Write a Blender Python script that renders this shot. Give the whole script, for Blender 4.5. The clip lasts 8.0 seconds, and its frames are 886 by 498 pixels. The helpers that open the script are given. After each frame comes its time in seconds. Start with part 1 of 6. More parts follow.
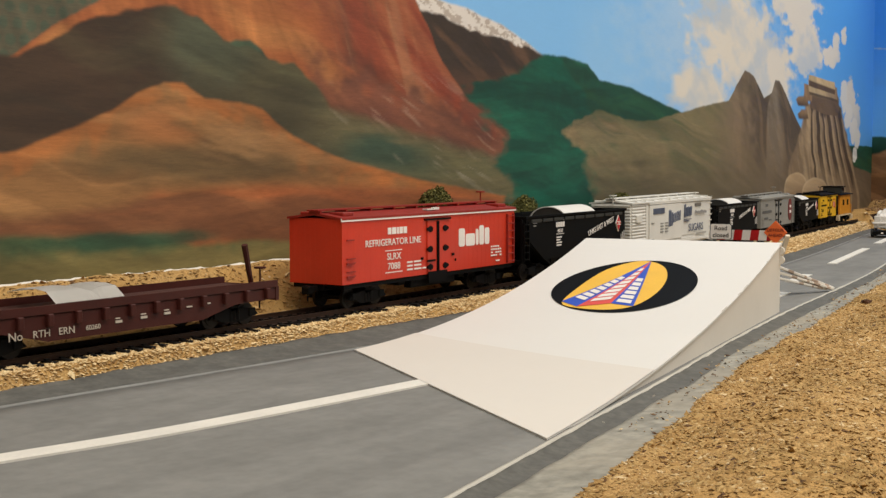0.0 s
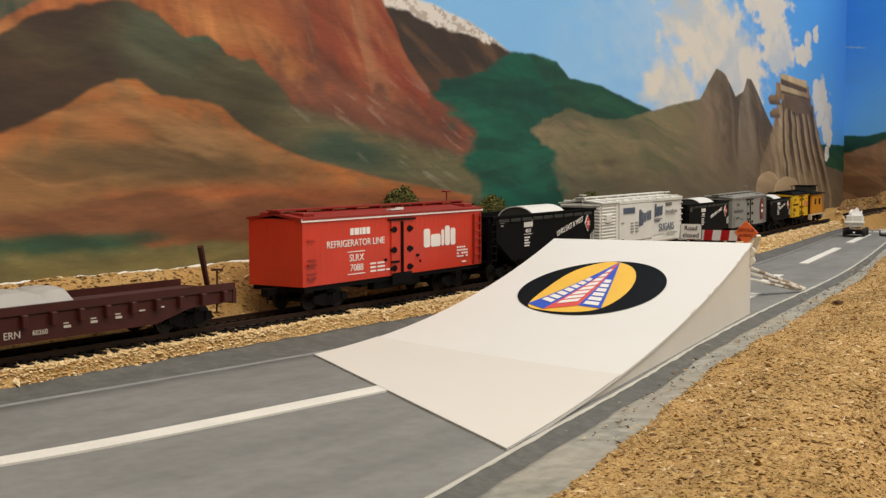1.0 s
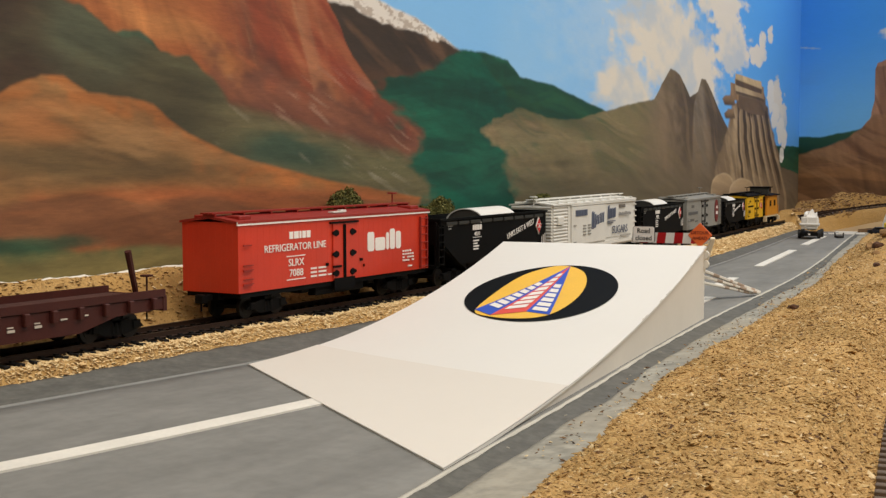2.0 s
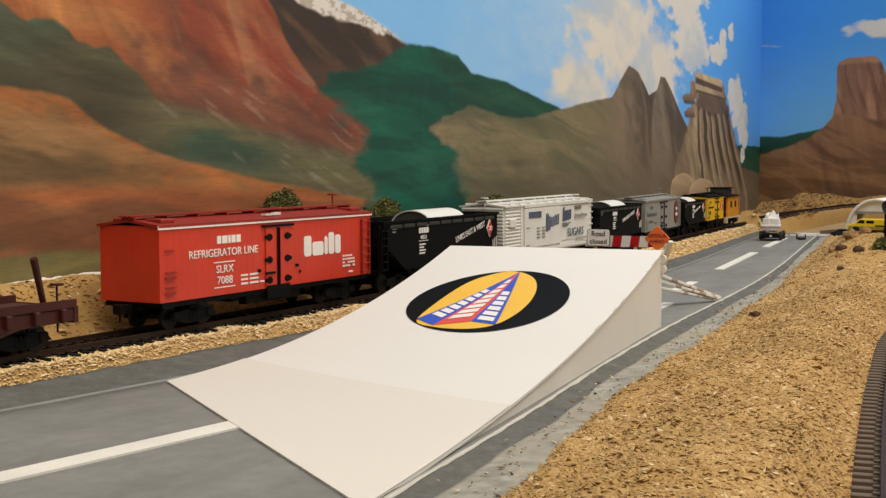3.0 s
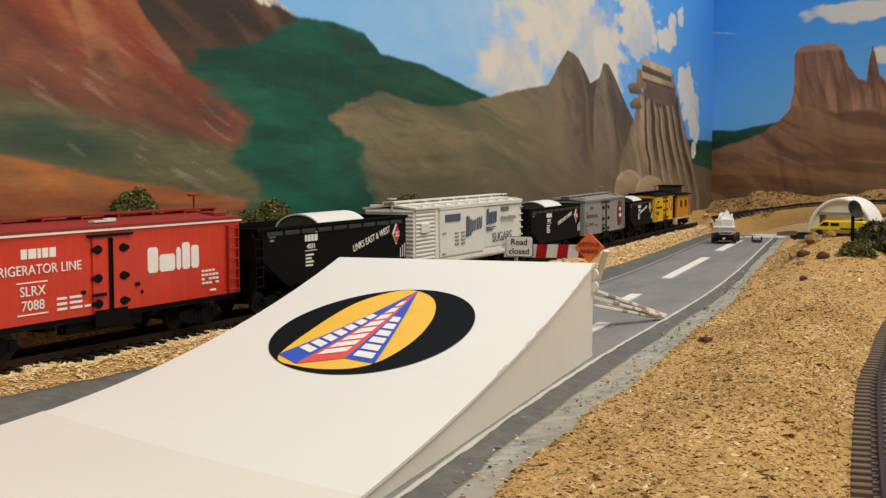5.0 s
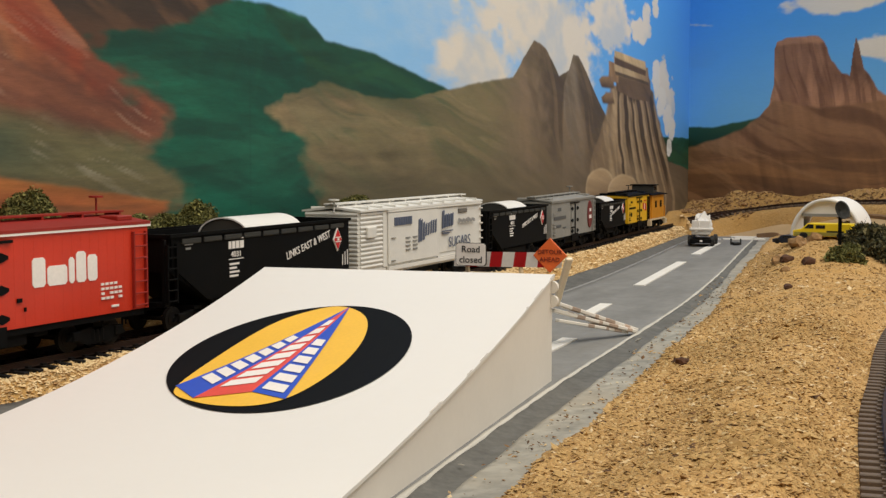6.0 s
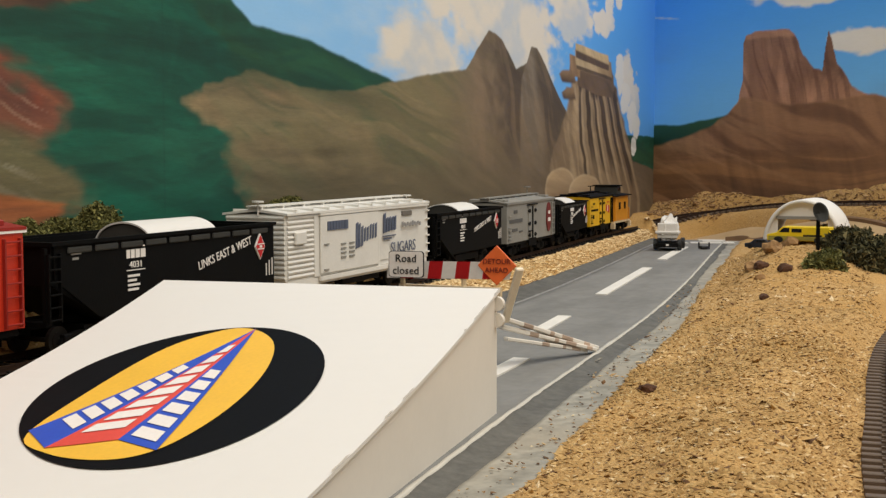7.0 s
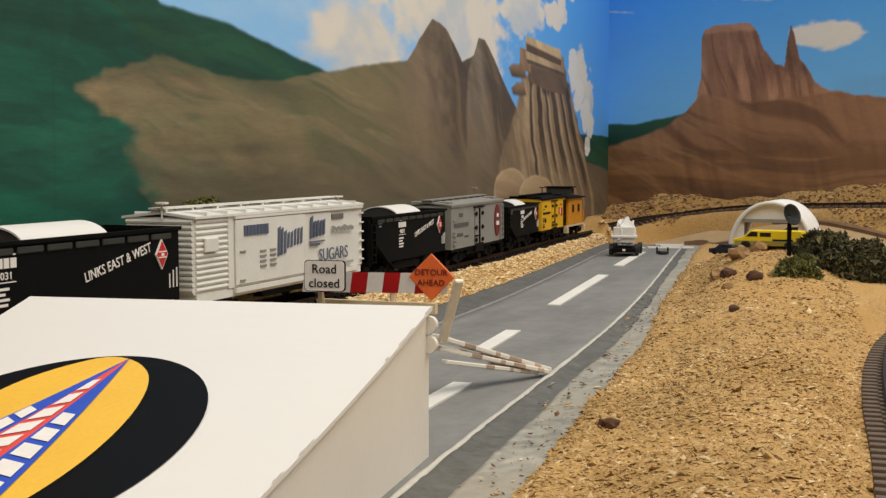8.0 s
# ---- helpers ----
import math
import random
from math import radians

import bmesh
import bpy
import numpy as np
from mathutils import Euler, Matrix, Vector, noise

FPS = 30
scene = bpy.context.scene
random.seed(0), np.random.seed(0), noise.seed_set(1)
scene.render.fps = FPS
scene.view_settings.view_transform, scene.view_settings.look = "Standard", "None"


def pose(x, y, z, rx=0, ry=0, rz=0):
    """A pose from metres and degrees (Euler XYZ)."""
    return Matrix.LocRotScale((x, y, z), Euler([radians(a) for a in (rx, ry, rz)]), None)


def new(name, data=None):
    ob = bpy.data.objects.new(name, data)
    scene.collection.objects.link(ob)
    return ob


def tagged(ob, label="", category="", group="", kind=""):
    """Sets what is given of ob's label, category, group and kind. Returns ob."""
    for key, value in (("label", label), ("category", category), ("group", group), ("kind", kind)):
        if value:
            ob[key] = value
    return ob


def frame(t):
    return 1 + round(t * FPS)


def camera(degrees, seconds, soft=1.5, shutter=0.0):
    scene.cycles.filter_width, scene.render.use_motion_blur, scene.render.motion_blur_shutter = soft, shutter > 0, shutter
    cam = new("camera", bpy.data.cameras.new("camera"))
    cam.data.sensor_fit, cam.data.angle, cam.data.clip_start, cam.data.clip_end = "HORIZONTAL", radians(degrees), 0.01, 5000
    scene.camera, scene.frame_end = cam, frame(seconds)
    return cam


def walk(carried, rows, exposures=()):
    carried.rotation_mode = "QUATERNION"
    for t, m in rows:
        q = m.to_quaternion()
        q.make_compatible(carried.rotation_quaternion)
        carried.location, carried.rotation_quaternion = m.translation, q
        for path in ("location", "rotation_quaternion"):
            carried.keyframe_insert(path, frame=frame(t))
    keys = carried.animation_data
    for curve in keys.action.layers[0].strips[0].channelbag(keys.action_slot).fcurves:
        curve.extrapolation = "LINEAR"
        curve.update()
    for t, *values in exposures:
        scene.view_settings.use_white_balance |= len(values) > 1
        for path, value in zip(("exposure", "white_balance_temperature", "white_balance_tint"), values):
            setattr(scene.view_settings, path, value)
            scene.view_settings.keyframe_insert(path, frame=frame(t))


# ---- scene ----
cam = camera(38, 8.0, soft=1.4)
# seconds, eye, yaw to the left of +y, pitch and roll in degrees
PATH = [
    (0, -0.4540, -0.3599, 0.0771, -56.57, -3.69, 0.00),
    (0.5, -0.4469, -0.3585, 0.0773, -56.93, -3.75, 0.00),
    (1, -0.4392, -0.3565, 0.0772, -57.68, -3.74, 0.00),
    (1.5, -0.4293, -0.3536, 0.0770, -58.60, -3.70, 0.00),
    (2, -0.4162, -0.3499, 0.0767, -59.54, -3.66, 0.00),
    (2.5, -0.3994, -0.3451, 0.0764, -60.42, -3.64, 0.00),
    (3, -0.3787, -0.3395, 0.0762, -61.17, -3.63, 0.00),
    (3.5, -0.3544, -0.3330, 0.0760, -61.79, -3.65, 0.00),
    (4, -0.3270, -0.3258, 0.0759, -62.30, -3.68, 0.00),
    (4.5, -0.2972, -0.3180, 0.0757, -62.74, -3.73, 0.00),
    (5, -0.2659, -0.3099, 0.0754, -63.16, -3.77, 0.00),
    (5.5, -0.2337, -0.3014, 0.0751, -63.62, -3.80, 0.00),
    (6, -0.2013, -0.2927, 0.0746, -64.16, -3.81, 0.00),
    (6.5, -0.1694, -0.2839, 0.0738, -64.85, -3.79, 0.00),
    (7, -0.1380, -0.2749, 0.0728, -65.69, -3.74, 0.00),
    (7.5, -0.1071, -0.2655, 0.0715, -66.69, -3.66, 0.00),
    (8, -0.0762, -0.2556, 0.0699, -67.79, -3.56, 0.00),
]
walk(cam, [(t, pose(x, y, z, 90 + p, 0, yaw) @ pose(0, 0, 0, 0, 0, r)) for t, x, y, z, yaw, p, r in PATH])
scene.view_settings.exposure = 0.0

# ---- light: the ceiling panels of a hobby room, and its dim bounce ----
world = bpy.data.worlds.new("room_air")
scene.world = world
world.use_nodes = True
world.node_tree.nodes["Background"].inputs[0].default_value = (1.0, 0.96, 0.9, 1)
world.node_tree.nodes["Background"].inputs[1].default_value = 0.08


def area_lamp(name, m, sx, sy, watts, colour):
    data = bpy.data.lights.new(name, "AREA")
    data.shape, data.size, data.size_y, data.energy, data.color = "RECTANGLE", sx, sy, watts, colour
    ob = new(name, data)
    ob.matrix_basis = m
    return ob


WARM = (1.0, 0.95, 0.86)
area_lamp("ceiling_panel_light", pose(-0.6, -0.95, 1.37), 1.3, 1.6, 24, WARM)
area_lamp("ceiling_panel_light", pose(0.85, -0.95, 1.37), 1.2, 1.5, 27, WARM)


# ---- materials ----
def lin(c):
    return tuple(((v / 255 + 0.055) / 1.055) ** 2.4 if v > 10 else v / 255 / 12.92 for v in c)


def nodes_of(name):
    m = bpy.data.materials.new(name)
    m.use_nodes = True
    return m, m.node_tree.nodes, m.node_tree.links, m.node_tree.nodes["Principled BSDF"]


def noise_node(n, l, scale, detail=4, rough=0.55, stretch=None):
    tc = n.new("ShaderNodeTexCoord")
    tex = n.new("ShaderNodeTexNoise")
    tex.inputs["Scale"].default_value, tex.inputs["Detail"].default_value, tex.inputs["Roughness"].default_value = scale, detail, rough
    if stretch:
        mp = n.new("ShaderNodeMapping")
        mp.inputs["Scale"].default_value = stretch
        l.new(tc.outputs["Object"], mp.inputs[0])
        l.new(mp.outputs[0], tex.inputs[0])
    else:
        l.new(tc.outputs["Object"], tex.inputs[0])
    return tex


def ramp_node(n, l, source, stops):
    r = n.new("ShaderNodeValToRGB")
    r.color_ramp.elements[0].position, r.color_ramp.elements[0].color = stops[0][0], (*stops[0][1], 1)
    r.color_ramp.elements[1].position, r.color_ramp.elements[1].color = stops[-1][0], (*stops[-1][1], 1)
    for p, c in stops[1:-1]:
        e = r.color_ramp.elements.new(p)
        e.color = (*c, 1)
    l.new(source, r.inputs[0])
    return r


def mix_node(n, l, mode, fac, a, b):
    x = n.new("ShaderNodeMix")
    x.data_type, x.blend_type = "RGBA", mode
    for s, v in ((0, fac), (6, a), (7, b)):
        if hasattr(v, "links"):
            l.new(v, x.inputs[s])
        else:
            x.inputs[s].default_value = v
    return x.outputs[2]


def bump_node(n, l, height, strength, dist, bsdf):
    b = n.new("ShaderNodeBump")
    b.inputs["Strength"].default_value, b.inputs["Distance"].default_value = strength, dist
    l.new(height, b.inputs["Height"])
    l.new(b.outputs[0], bsdf.inputs["Normal"])


def paint(name, rgb, rough=0.5, vary=0.12, fine=900, coarse=60, bump=0.15, metal=0.0, speck=0.5, gloss=0.5):
    """Painted or moulded surface: two scales of unevenness, fine relief."""
    m, n, l, b = nodes_of(name)
    c = lin(rgb)
    lo, hi = tuple(v * (1 - vary) for v in c), tuple(min(1, v * (1 + vary)) for v in c)
    big, small = noise_node(n, l, coarse), noise_node(n, l, fine, 3)
    r1 = ramp_node(n, l, big.outputs[0], [(0.3, lo), (0.7, hi)])
    r2 = ramp_node(n, l, small.outputs[0], [(0.25, (0.82,) * 3), (0.75, (1.0,) * 3)])
    l.new(mix_node(n, l, "MULTIPLY", speck, r1.outputs[0], r2.outputs[0]), b.inputs["Base Color"])
    b.inputs["Roughness"].default_value, b.inputs["Metallic"].default_value = rough, metal
    b.inputs["Specular IOR Level"].default_value = gloss
    if bump:
        bump_node(n, l, small.outputs[0], bump, 0.0004, b)
    return m


def grains(name, stops, rough=0.9, stain=0.0):
    """Loose chips and grains: each piece its own tone."""
    m, n, l, b = nodes_of(name)
    g = n.new("ShaderNodeNewGeometry")
    r = ramp_node(n, l, g.outputs["Random Per Island"], stops)
    small = noise_node(n, l, 1500, 2)
    k = ramp_node(n, l, small.outputs[0], [(0.3, (0.7,) * 3), (0.7, (1,) * 3)])
    broad = noise_node(n, l, 16, 3)
    s = ramp_node(n, l, broad.outputs[0], [(0.35, (0.72, 0.70, 0.60)), (0.62, (1,) * 3)])
    c = mix_node(n, l, "MULTIPLY", 0.6, r.outputs[0], k.outputs[0])
    l.new(mix_node(n, l, "MULTIPLY", stain, c, s.outputs[0]), b.inputs["Base Color"])
    b.inputs["Roughness"].default_value = rough
    return m


def ground_material(name, stops, scale, bump=0.6, dist=0.0012, patch=None, scuffs=False, pits=0.62):
    m, n, l, b = nodes_of(name)
    big, mid, small = noise_node(n, l, 18, 3), noise_node(n, l, scale, 5, 0.65), noise_node(n, l, scale * 4, 3)
    r = ramp_node(n, l, mid.outputs[0], stops)
    k = ramp_node(n, l, small.outputs[0], [(0.3, (pits,) * 3), (0.6, (1,) * 3)])
    col = mix_node(n, l, "MULTIPLY", 0.7, r.outputs[0], k.outputs[0])
    if patch:
        w = ramp_node(n, l, big.outputs[0], [(0.42, (0,) * 3), (0.62, (1,) * 3)])
        col = mix_node(n, l, "MIX", w.outputs[0], col, (*patch, 1))
        col = mix_node(n, l, "MULTIPLY", 0.7, col, k.outputs[0])
    if scuffs:
        long = noise_node(n, l, 9, 4, 0.6, (1, 5, 1))
        w = ramp_node(n, l, long.outputs[0], [(0.36, (0.84,) * 3), (0.56, (1,) * 3)])
        col = mix_node(n, l, "MULTIPLY", 1.0, col, w.outputs[0])
    l.new(col, b.inputs["Base Color"])
    b.inputs["Roughness"].default_value = 0.95
    bump_node(n, l, mid.outputs[0], bump, dist, b)
    return m


SAND = ground_material("tan_sawdust_ground", [(0.25, lin((152, 114, 66))), (0.45, lin((186, 147, 90))), (0.7, lin((204, 168, 111)))], 420, patch=lin((182, 142, 82)))
CHIP_TAN = grains("tan_chips", [(0, lin((84, 56, 32))), (0.035, lin((112, 78, 45))), (0.05, lin((166, 129, 77))), (0.5, lin((186, 149, 93))), (0.92, lin((202, 168, 113))), (1, lin((232, 208, 168)))], stain=1.0)
CHIP_DARK = grains("mixed_spilt_grains", [(0, lin((62, 44, 30))), (0.45, lin((120, 86, 52))), (0.6, lin((176, 138, 86))), (1, lin((214, 196, 160)))])
CHIP_BALLAST = grains("ballast_chips", [(0, lin((176, 136, 90))), (0.1, lin((214, 178, 124))), (1, lin((244, 220, 172)))])
ASPHALT = ground_material("grey_road_paint", [(0.2, lin((116, 115, 112))), (0.55, lin((126, 125, 122))), (0.85, lin((134, 132, 128)))], 45, 0.06, 0.0003, scuffs=True, pits=0.9)
VERGE = ground_material("dark_grey_verge_paint", [(0.25, lin((78, 77, 74))), (0.55, lin((95, 94, 90))), (0.8, lin((110, 108, 103)))], 110, 0.25, 0.0006, pits=0.84)
PLASTER = ground_material("pale_grey_plaster", [(0.25, lin((126, 124, 116))), (0.5, lin((148, 145, 135))), (0.78, lin((178, 173, 160)))], 42, 0.4, 0.0016, patch=lin((152, 146, 133)), pits=0.8)
WHITE_LINE = paint("white_road_marking", (222, 218, 210), 0.7, 0.06)
PAPER = paint("white_card", (219, 216, 211), 0.6, 0.012, 300, 12, 0.01, speck=0.06)
PAPER_SIDE = paint("white_card_edge", (222, 216, 206), 0.65, 0.03, 500, 30, 0.04, speck=0.15)
INK_BLACK, INK_YELLOW = paint("black_print", (13, 13, 15), 0.7, 0.05, bump=0.03, gloss=0.08), paint("yellow_print", (238, 186, 56), 0.55, 0.03, bump=0.03)
INK_RED, INK_BLUE = paint("red_print", (222, 76, 62), 0.55, 0.03, bump=0.03), paint("blue_print", (40, 78, 190), 0.55, 0.03, bump=0.03)
INK_WHITE = paint("white_print", (236, 230, 224), 0.6, 0.02, bump=0.02)
RED, RED_DARK = paint("red_car_paint", (200, 52, 27), 0.42, 0.08, bump=0.06), paint("dark_red_paint", (142, 32, 22), 0.5, 0.1)
BLACK, IRON = paint("black_car_paint", (11, 11, 11), 0.6, 0.15, gloss=0.1), paint("black_iron", (10, 9, 9), 0.65, 0.2, gloss=0.12)
BROWN, BROWN_DECK = paint("brown_car_paint", (66, 26, 20), 0.55, 0.15, gloss=0.3), paint("brown_deck", (66, 34, 28), 0.75, 0.2)
CREAM, GREY = paint("cream_white_car_paint", (224, 221, 214), 0.5, 0.05, bump=0.08), paint("grey_car_paint", (140, 138, 132), 0.5, 0.08)
YELLOW, ORANGE = paint("yellow_car_paint", (226, 176, 28), 0.45, 0.08), paint("orange_car_paint", (214, 140, 28), 0.45, 0.08)
SIGN_ORANGE, SIGN_RED = paint("orange_sign", (232, 108, 46), 0.55, 0.05, bump=0.03), paint("red_stripe", (196, 28, 34), 0.5, 0.06, bump=0.03)
STEEL, RAIL = paint("wheel_steel", (34, 31, 29), 0.5, 0.2, metal=0.3, gloss=0.3), paint("rail_brown_steel", (54, 38, 30), 0.5, 0.25, metal=0.2, gloss=0.3)
TIE, BLUE_INK = paint("brown_plastic_tie", (96, 80, 66), 0.7, 0.25, 700, 200), paint("slate_blue_lettering", (84, 92, 112), 0.6, 0.06, bump=0.02)
TIE_BLACK = paint("black_plastic_tie", (24, 21, 19), 0.7, 0.3, 700, 200, gloss=0.2)
GRIME, CLOTH = paint("beige_wood", (206, 186, 152), 0.7, 0.12, 400, 80), paint("crumpled_white_paper", (218, 214, 208), 0.75, 0.06)
STONE, STONE_DARK = paint("tan_stone", (150, 116, 76), 0.95, 0.3, 900, 200, 0.6), paint("dark_brown_stone", (78, 50, 32), 0.95, 0.3, 900, 200, 0.6)
LEAF, LEAF_DARK = grains("olive_foliage", [(0, lin((60, 62, 26))), (0.5, lin((102, 102, 48))), (1, lin((140, 134, 76)))]), grains("dark_foliage", [(0, lin((36, 36, 20))), (0.6, lin((76, 74, 42))), (1, lin((116, 104, 66)))])
TRUCK_YELLOW, GLASS_DARK = paint("yellow_truck_paint", (232, 200, 24), 0.35, 0.05), paint("dark_window", (24, 28, 32), 0.15, 0.1, bump=0)
ROOM = paint("off_white_room_wall", (206, 200, 190), 0.8, 0.05, 40, 3)
FLOOR = paint("grey_carpet_floor", (110, 104, 98), 0.95, 0.15, 200, 10)
RUBBER = paint("black_rubber", (18, 18, 18), 0.6, 0.2)


# ---- mesh helpers ----
def box(bm, x0, x1, y0, y1, z0, z1, bevel=0.0):
    m = Matrix.Translation(((x0 + x1) / 2, (y0 + y1) / 2, (z0 + z1) / 2)) @ Matrix.Diagonal((x1 - x0, y1 - y0, z1 - z0, 1))
    made = bmesh.ops.create_cube(bm, size=1, matrix=m)["verts"]
    if bevel:
        edges = list({e for v in made for e in v.link_edges})
        bmesh.ops.bevel(bm, geom=edges, offset=bevel, segments=1, affect="EDGES", profile=0.5)


def rod(bm, a, b, r, seg=10, r2=None):
    a, b = Vector(a), Vector(b)
    m = Matrix.Translation((a + b) / 2) @ (b - a).to_track_quat("Z", "Y").to_matrix().to_4x4()
    bmesh.ops.create_cone(bm, cap_ends=True, segments=seg, radius1=r, radius2=r if r2 is None else r2, depth=(b - a).length, matrix=m)


def slab(bm, outline, y0, y1):
    """Prism of an outline in x and z between y0 and y1."""
    a, b = [bm.verts.new((x, y0, z)) for x, z in outline], [bm.verts.new((x, y1, z)) for x, z in outline]
    n = len(outline)
    bm.faces.new(a)
    bm.faces.new(b[::-1])
    for i in range(n):
        bm.faces.new((a[i], b[i], b[(i + 1) % n], a[(i + 1) % n]))
    bmesh.ops.recalc_face_normals(bm, faces=bm.faces[:])


def slabx(bm, outline, x0, x1):
    a, b = [bm.verts.new((x0, y, z)) for y, z in outline], [bm.verts.new((x1, y, z)) for y, z in outline]
    n = len(outline)
    bm.faces.new(a)
    bm.faces.new(b[::-1])
    for i in range(n):
        bm.faces.new((a[i], b[i], b[(i + 1) % n], a[(i + 1) % n]))
    bmesh.ops.recalc_face_normals(bm, faces=bm.faces[:])


def mesh_ob(name, bm, material, parent=None, smooth=False):
    me = bpy.data.meshes.new(name)
    bm.to_mesh(me)
    bm.free()
    me.materials.append(material)
    if smooth:
        me.polygons.foreach_set("use_smooth", [True] * len(me.polygons))
    ob = new(name, me)
    ob.parent = parent
    return ob


def part(name, bm, material, parent, label="", smooth=False):
    return tagged(mesh_ob(name, bm, material, parent, smooth), label)


def boxes(name, dims, material, parent, label="", bevel=0.0):
    bm = bmesh.new()
    for d in dims:
        box(bm, *d, bevel)
    return part(name, bm, material, parent, label)


def thing(name, label, category, m=None, group=""):
    ob = new(name)
    ob.empty_display_size = 0.01
    if m is not None:
        ob.matrix_basis = m
    return tagged(ob, label, category, group)


def lettering(text, size, material, parent, m, name="lettering", label="", squash=1.0, align="CENTER"):
    cu = bpy.data.curves.new("letters", "FONT")
    cu.body, cu.size, cu.align_x, cu.align_y, cu.extrude = text, size, align, "CENTER", 0.00012
    cu.resolution_u = 3
    tmp = bpy.data.objects.new("letters", cu)
    me = bpy.data.meshes.new_from_object(tmp)
    bpy.data.objects.remove(tmp)
    me.transform(m @ Matrix.Diagonal((squash, 1, 1, 1)))
    me.materials.append(material)
    ob = new(name, me)
    ob.parent = parent
    return tagged(ob, label)


def grid_mesh(name, xs, ys, zf, material, smooth=True, keep=None):
    """Sheet over xs and ys at the height zf(x, y)."""
    gx, gy = np.meshgrid(xs, ys, indexing="ij")
    co = np.stack([gx, gy, zf(gx, gy)], -1).reshape(-1, 3)
    nx, ny = len(xs), len(ys)
    i = (np.arange(nx - 1)[:, None] * ny + np.arange(ny - 1)).ravel()
    faces = np.stack([i, i + ny, i + ny + 1, i + 1], -1)
    return raw_mesh(name, co, faces, material, smooth)


def raw_mesh(name, co, faces, material, smooth=False):
    me = bpy.data.meshes.new(name)
    k = faces.shape[1]
    me.vertices.add(len(co))
    me.vertices.foreach_set("co", np.asarray(co, np.float32).ravel())
    me.loops.add(faces.size)
    me.loops.foreach_set("vertex_index", faces.ravel().astype(np.int32))
    me.polygons.add(len(faces))
    me.polygons.foreach_set("loop_start", np.arange(len(faces), dtype=np.int32) * k)
    me.polygons.foreach_set("use_smooth", np.full(len(faces), smooth))
    me.update(calc_edges=True)
    me.materials.append(material)
    return new(name, me)


rng = np.random.default_rng(7)


def lattice(seed):
    return np.random.default_rng(seed).random((257, 257))


def vnoise(u, v, seed=0):
    """Smooth value noise of unit cell size, 0 to 1."""
    t = lattice(seed)
    iu, iv = np.floor(u).astype(int), np.floor(v).astype(int)
    fu, fv = u - iu, v - iv
    fu, fv = fu * fu * (3 - 2 * fu), fv * fv * (3 - 2 * fv)
    a, b, c, d = t[iu % 256, iv % 256], t[(iu + 1) % 256, iv % 256], t[iu % 256, (iv + 1) % 256], t[(iu + 1) % 256, (iv + 1) % 256]
    return (a * (1 - fu) + b * fu) * (1 - fv) + (c * (1 - fu) + d * fu) * fv


def fbm(u, v, seed=0, octaves=4):
    out, amp, tot = 0, 1.0, 0
    for k in range(octaves):
        out, tot = out + amp * vnoise(u * 2**k, v * 2**k, seed + k), tot + amp
        amp *= 0.5
    return out / tot


def smooth(a, b, x):
    t = np.clip((x - a) / (b - a), 0, 1)
    return t * t * (3 - 2 * t)


def along(x, *pts):
    """Height of a polyline of (x, value) pairs."""
    return np.interp(x, [p[0] for p in pts], [p[1] for p in pts])


def chips(name, xy, zf, size, material, label, flat=0.36, lift=0.0):
    """Loose chips scattered on the ground: one small angular solid each."""
    n = len(xy)
    base = np.array([(1, 0, 0), (-1, 0, 0), (0, 1, 0), (0, -1, 0), (0, 0, 1), (0, 0, -1)], float)
    face = np.array([(0, 2, 4), (2, 1, 4), (1, 3, 4), (3, 0, 4), (2, 0, 5), (1, 2, 5), (3, 1, 5), (0, 3, 5)])
    s = size * rng.lognormal(0, 0.35, (n, 1, 1)) * np.stack([1.5 * np.ones(n), 0.75 * np.ones(n), flat * np.ones(n)], -1)[:, None]
    v = base[None] * s * rng.uniform(0.65, 1.2, (n, 6, 3))
    a, t = rng.uniform(0, 2 * np.pi, n), rng.normal(0, 0.3, n)
    c, sn = np.cos(t)[:, None], np.sin(t)[:, None]
    v = np.stack([v[..., 0] * c - v[..., 2] * sn, v[..., 1], v[..., 0] * sn + v[..., 2] * c], -1)
    c, sn = np.cos(a)[:, None], np.sin(a)[:, None]
    v = np.stack([v[..., 0] * c - v[..., 1] * sn, v[..., 0] * sn + v[..., 1] * c, v[..., 2]], -1)
    v += np.stack([xy[:, 0], xy[:, 1], zf(xy[:, 0], xy[:, 1]) + size * lift], -1)[:, None]
    f = (face[None] + 6 * np.arange(n)[:, None, None]).reshape(-1, 3)
    return tagged(raw_mesh(name, v.reshape(-1, 3), f, material), label, kind="stuff")


# ---- plan of the layout: lines along x ----
def bend(x, *pts):
    """Smooth line through (x, value) pairs."""
    px, py = np.array(pts, float).T
    slope = np.gradient(py, px)
    i = np.clip(np.searchsorted(px, x) - 1, 0, len(px) - 2)
    h = px[i + 1] - px[i]
    t = np.clip((x - px[i]) / h, 0, 1)
    return (1 + 2 * t) * (1 - t) ** 2 * py[i] + t * (1 - t) ** 2 * h * slope[i] + t * t * (3 - 2 * t) * py[i + 1] + t * t * (t - 1) * h * slope[i + 1]


def track_y(x):
    return 0.0155 + 0.018 * np.clip((x - 0.3) / 0.63, 0, 1.2) ** 1.7


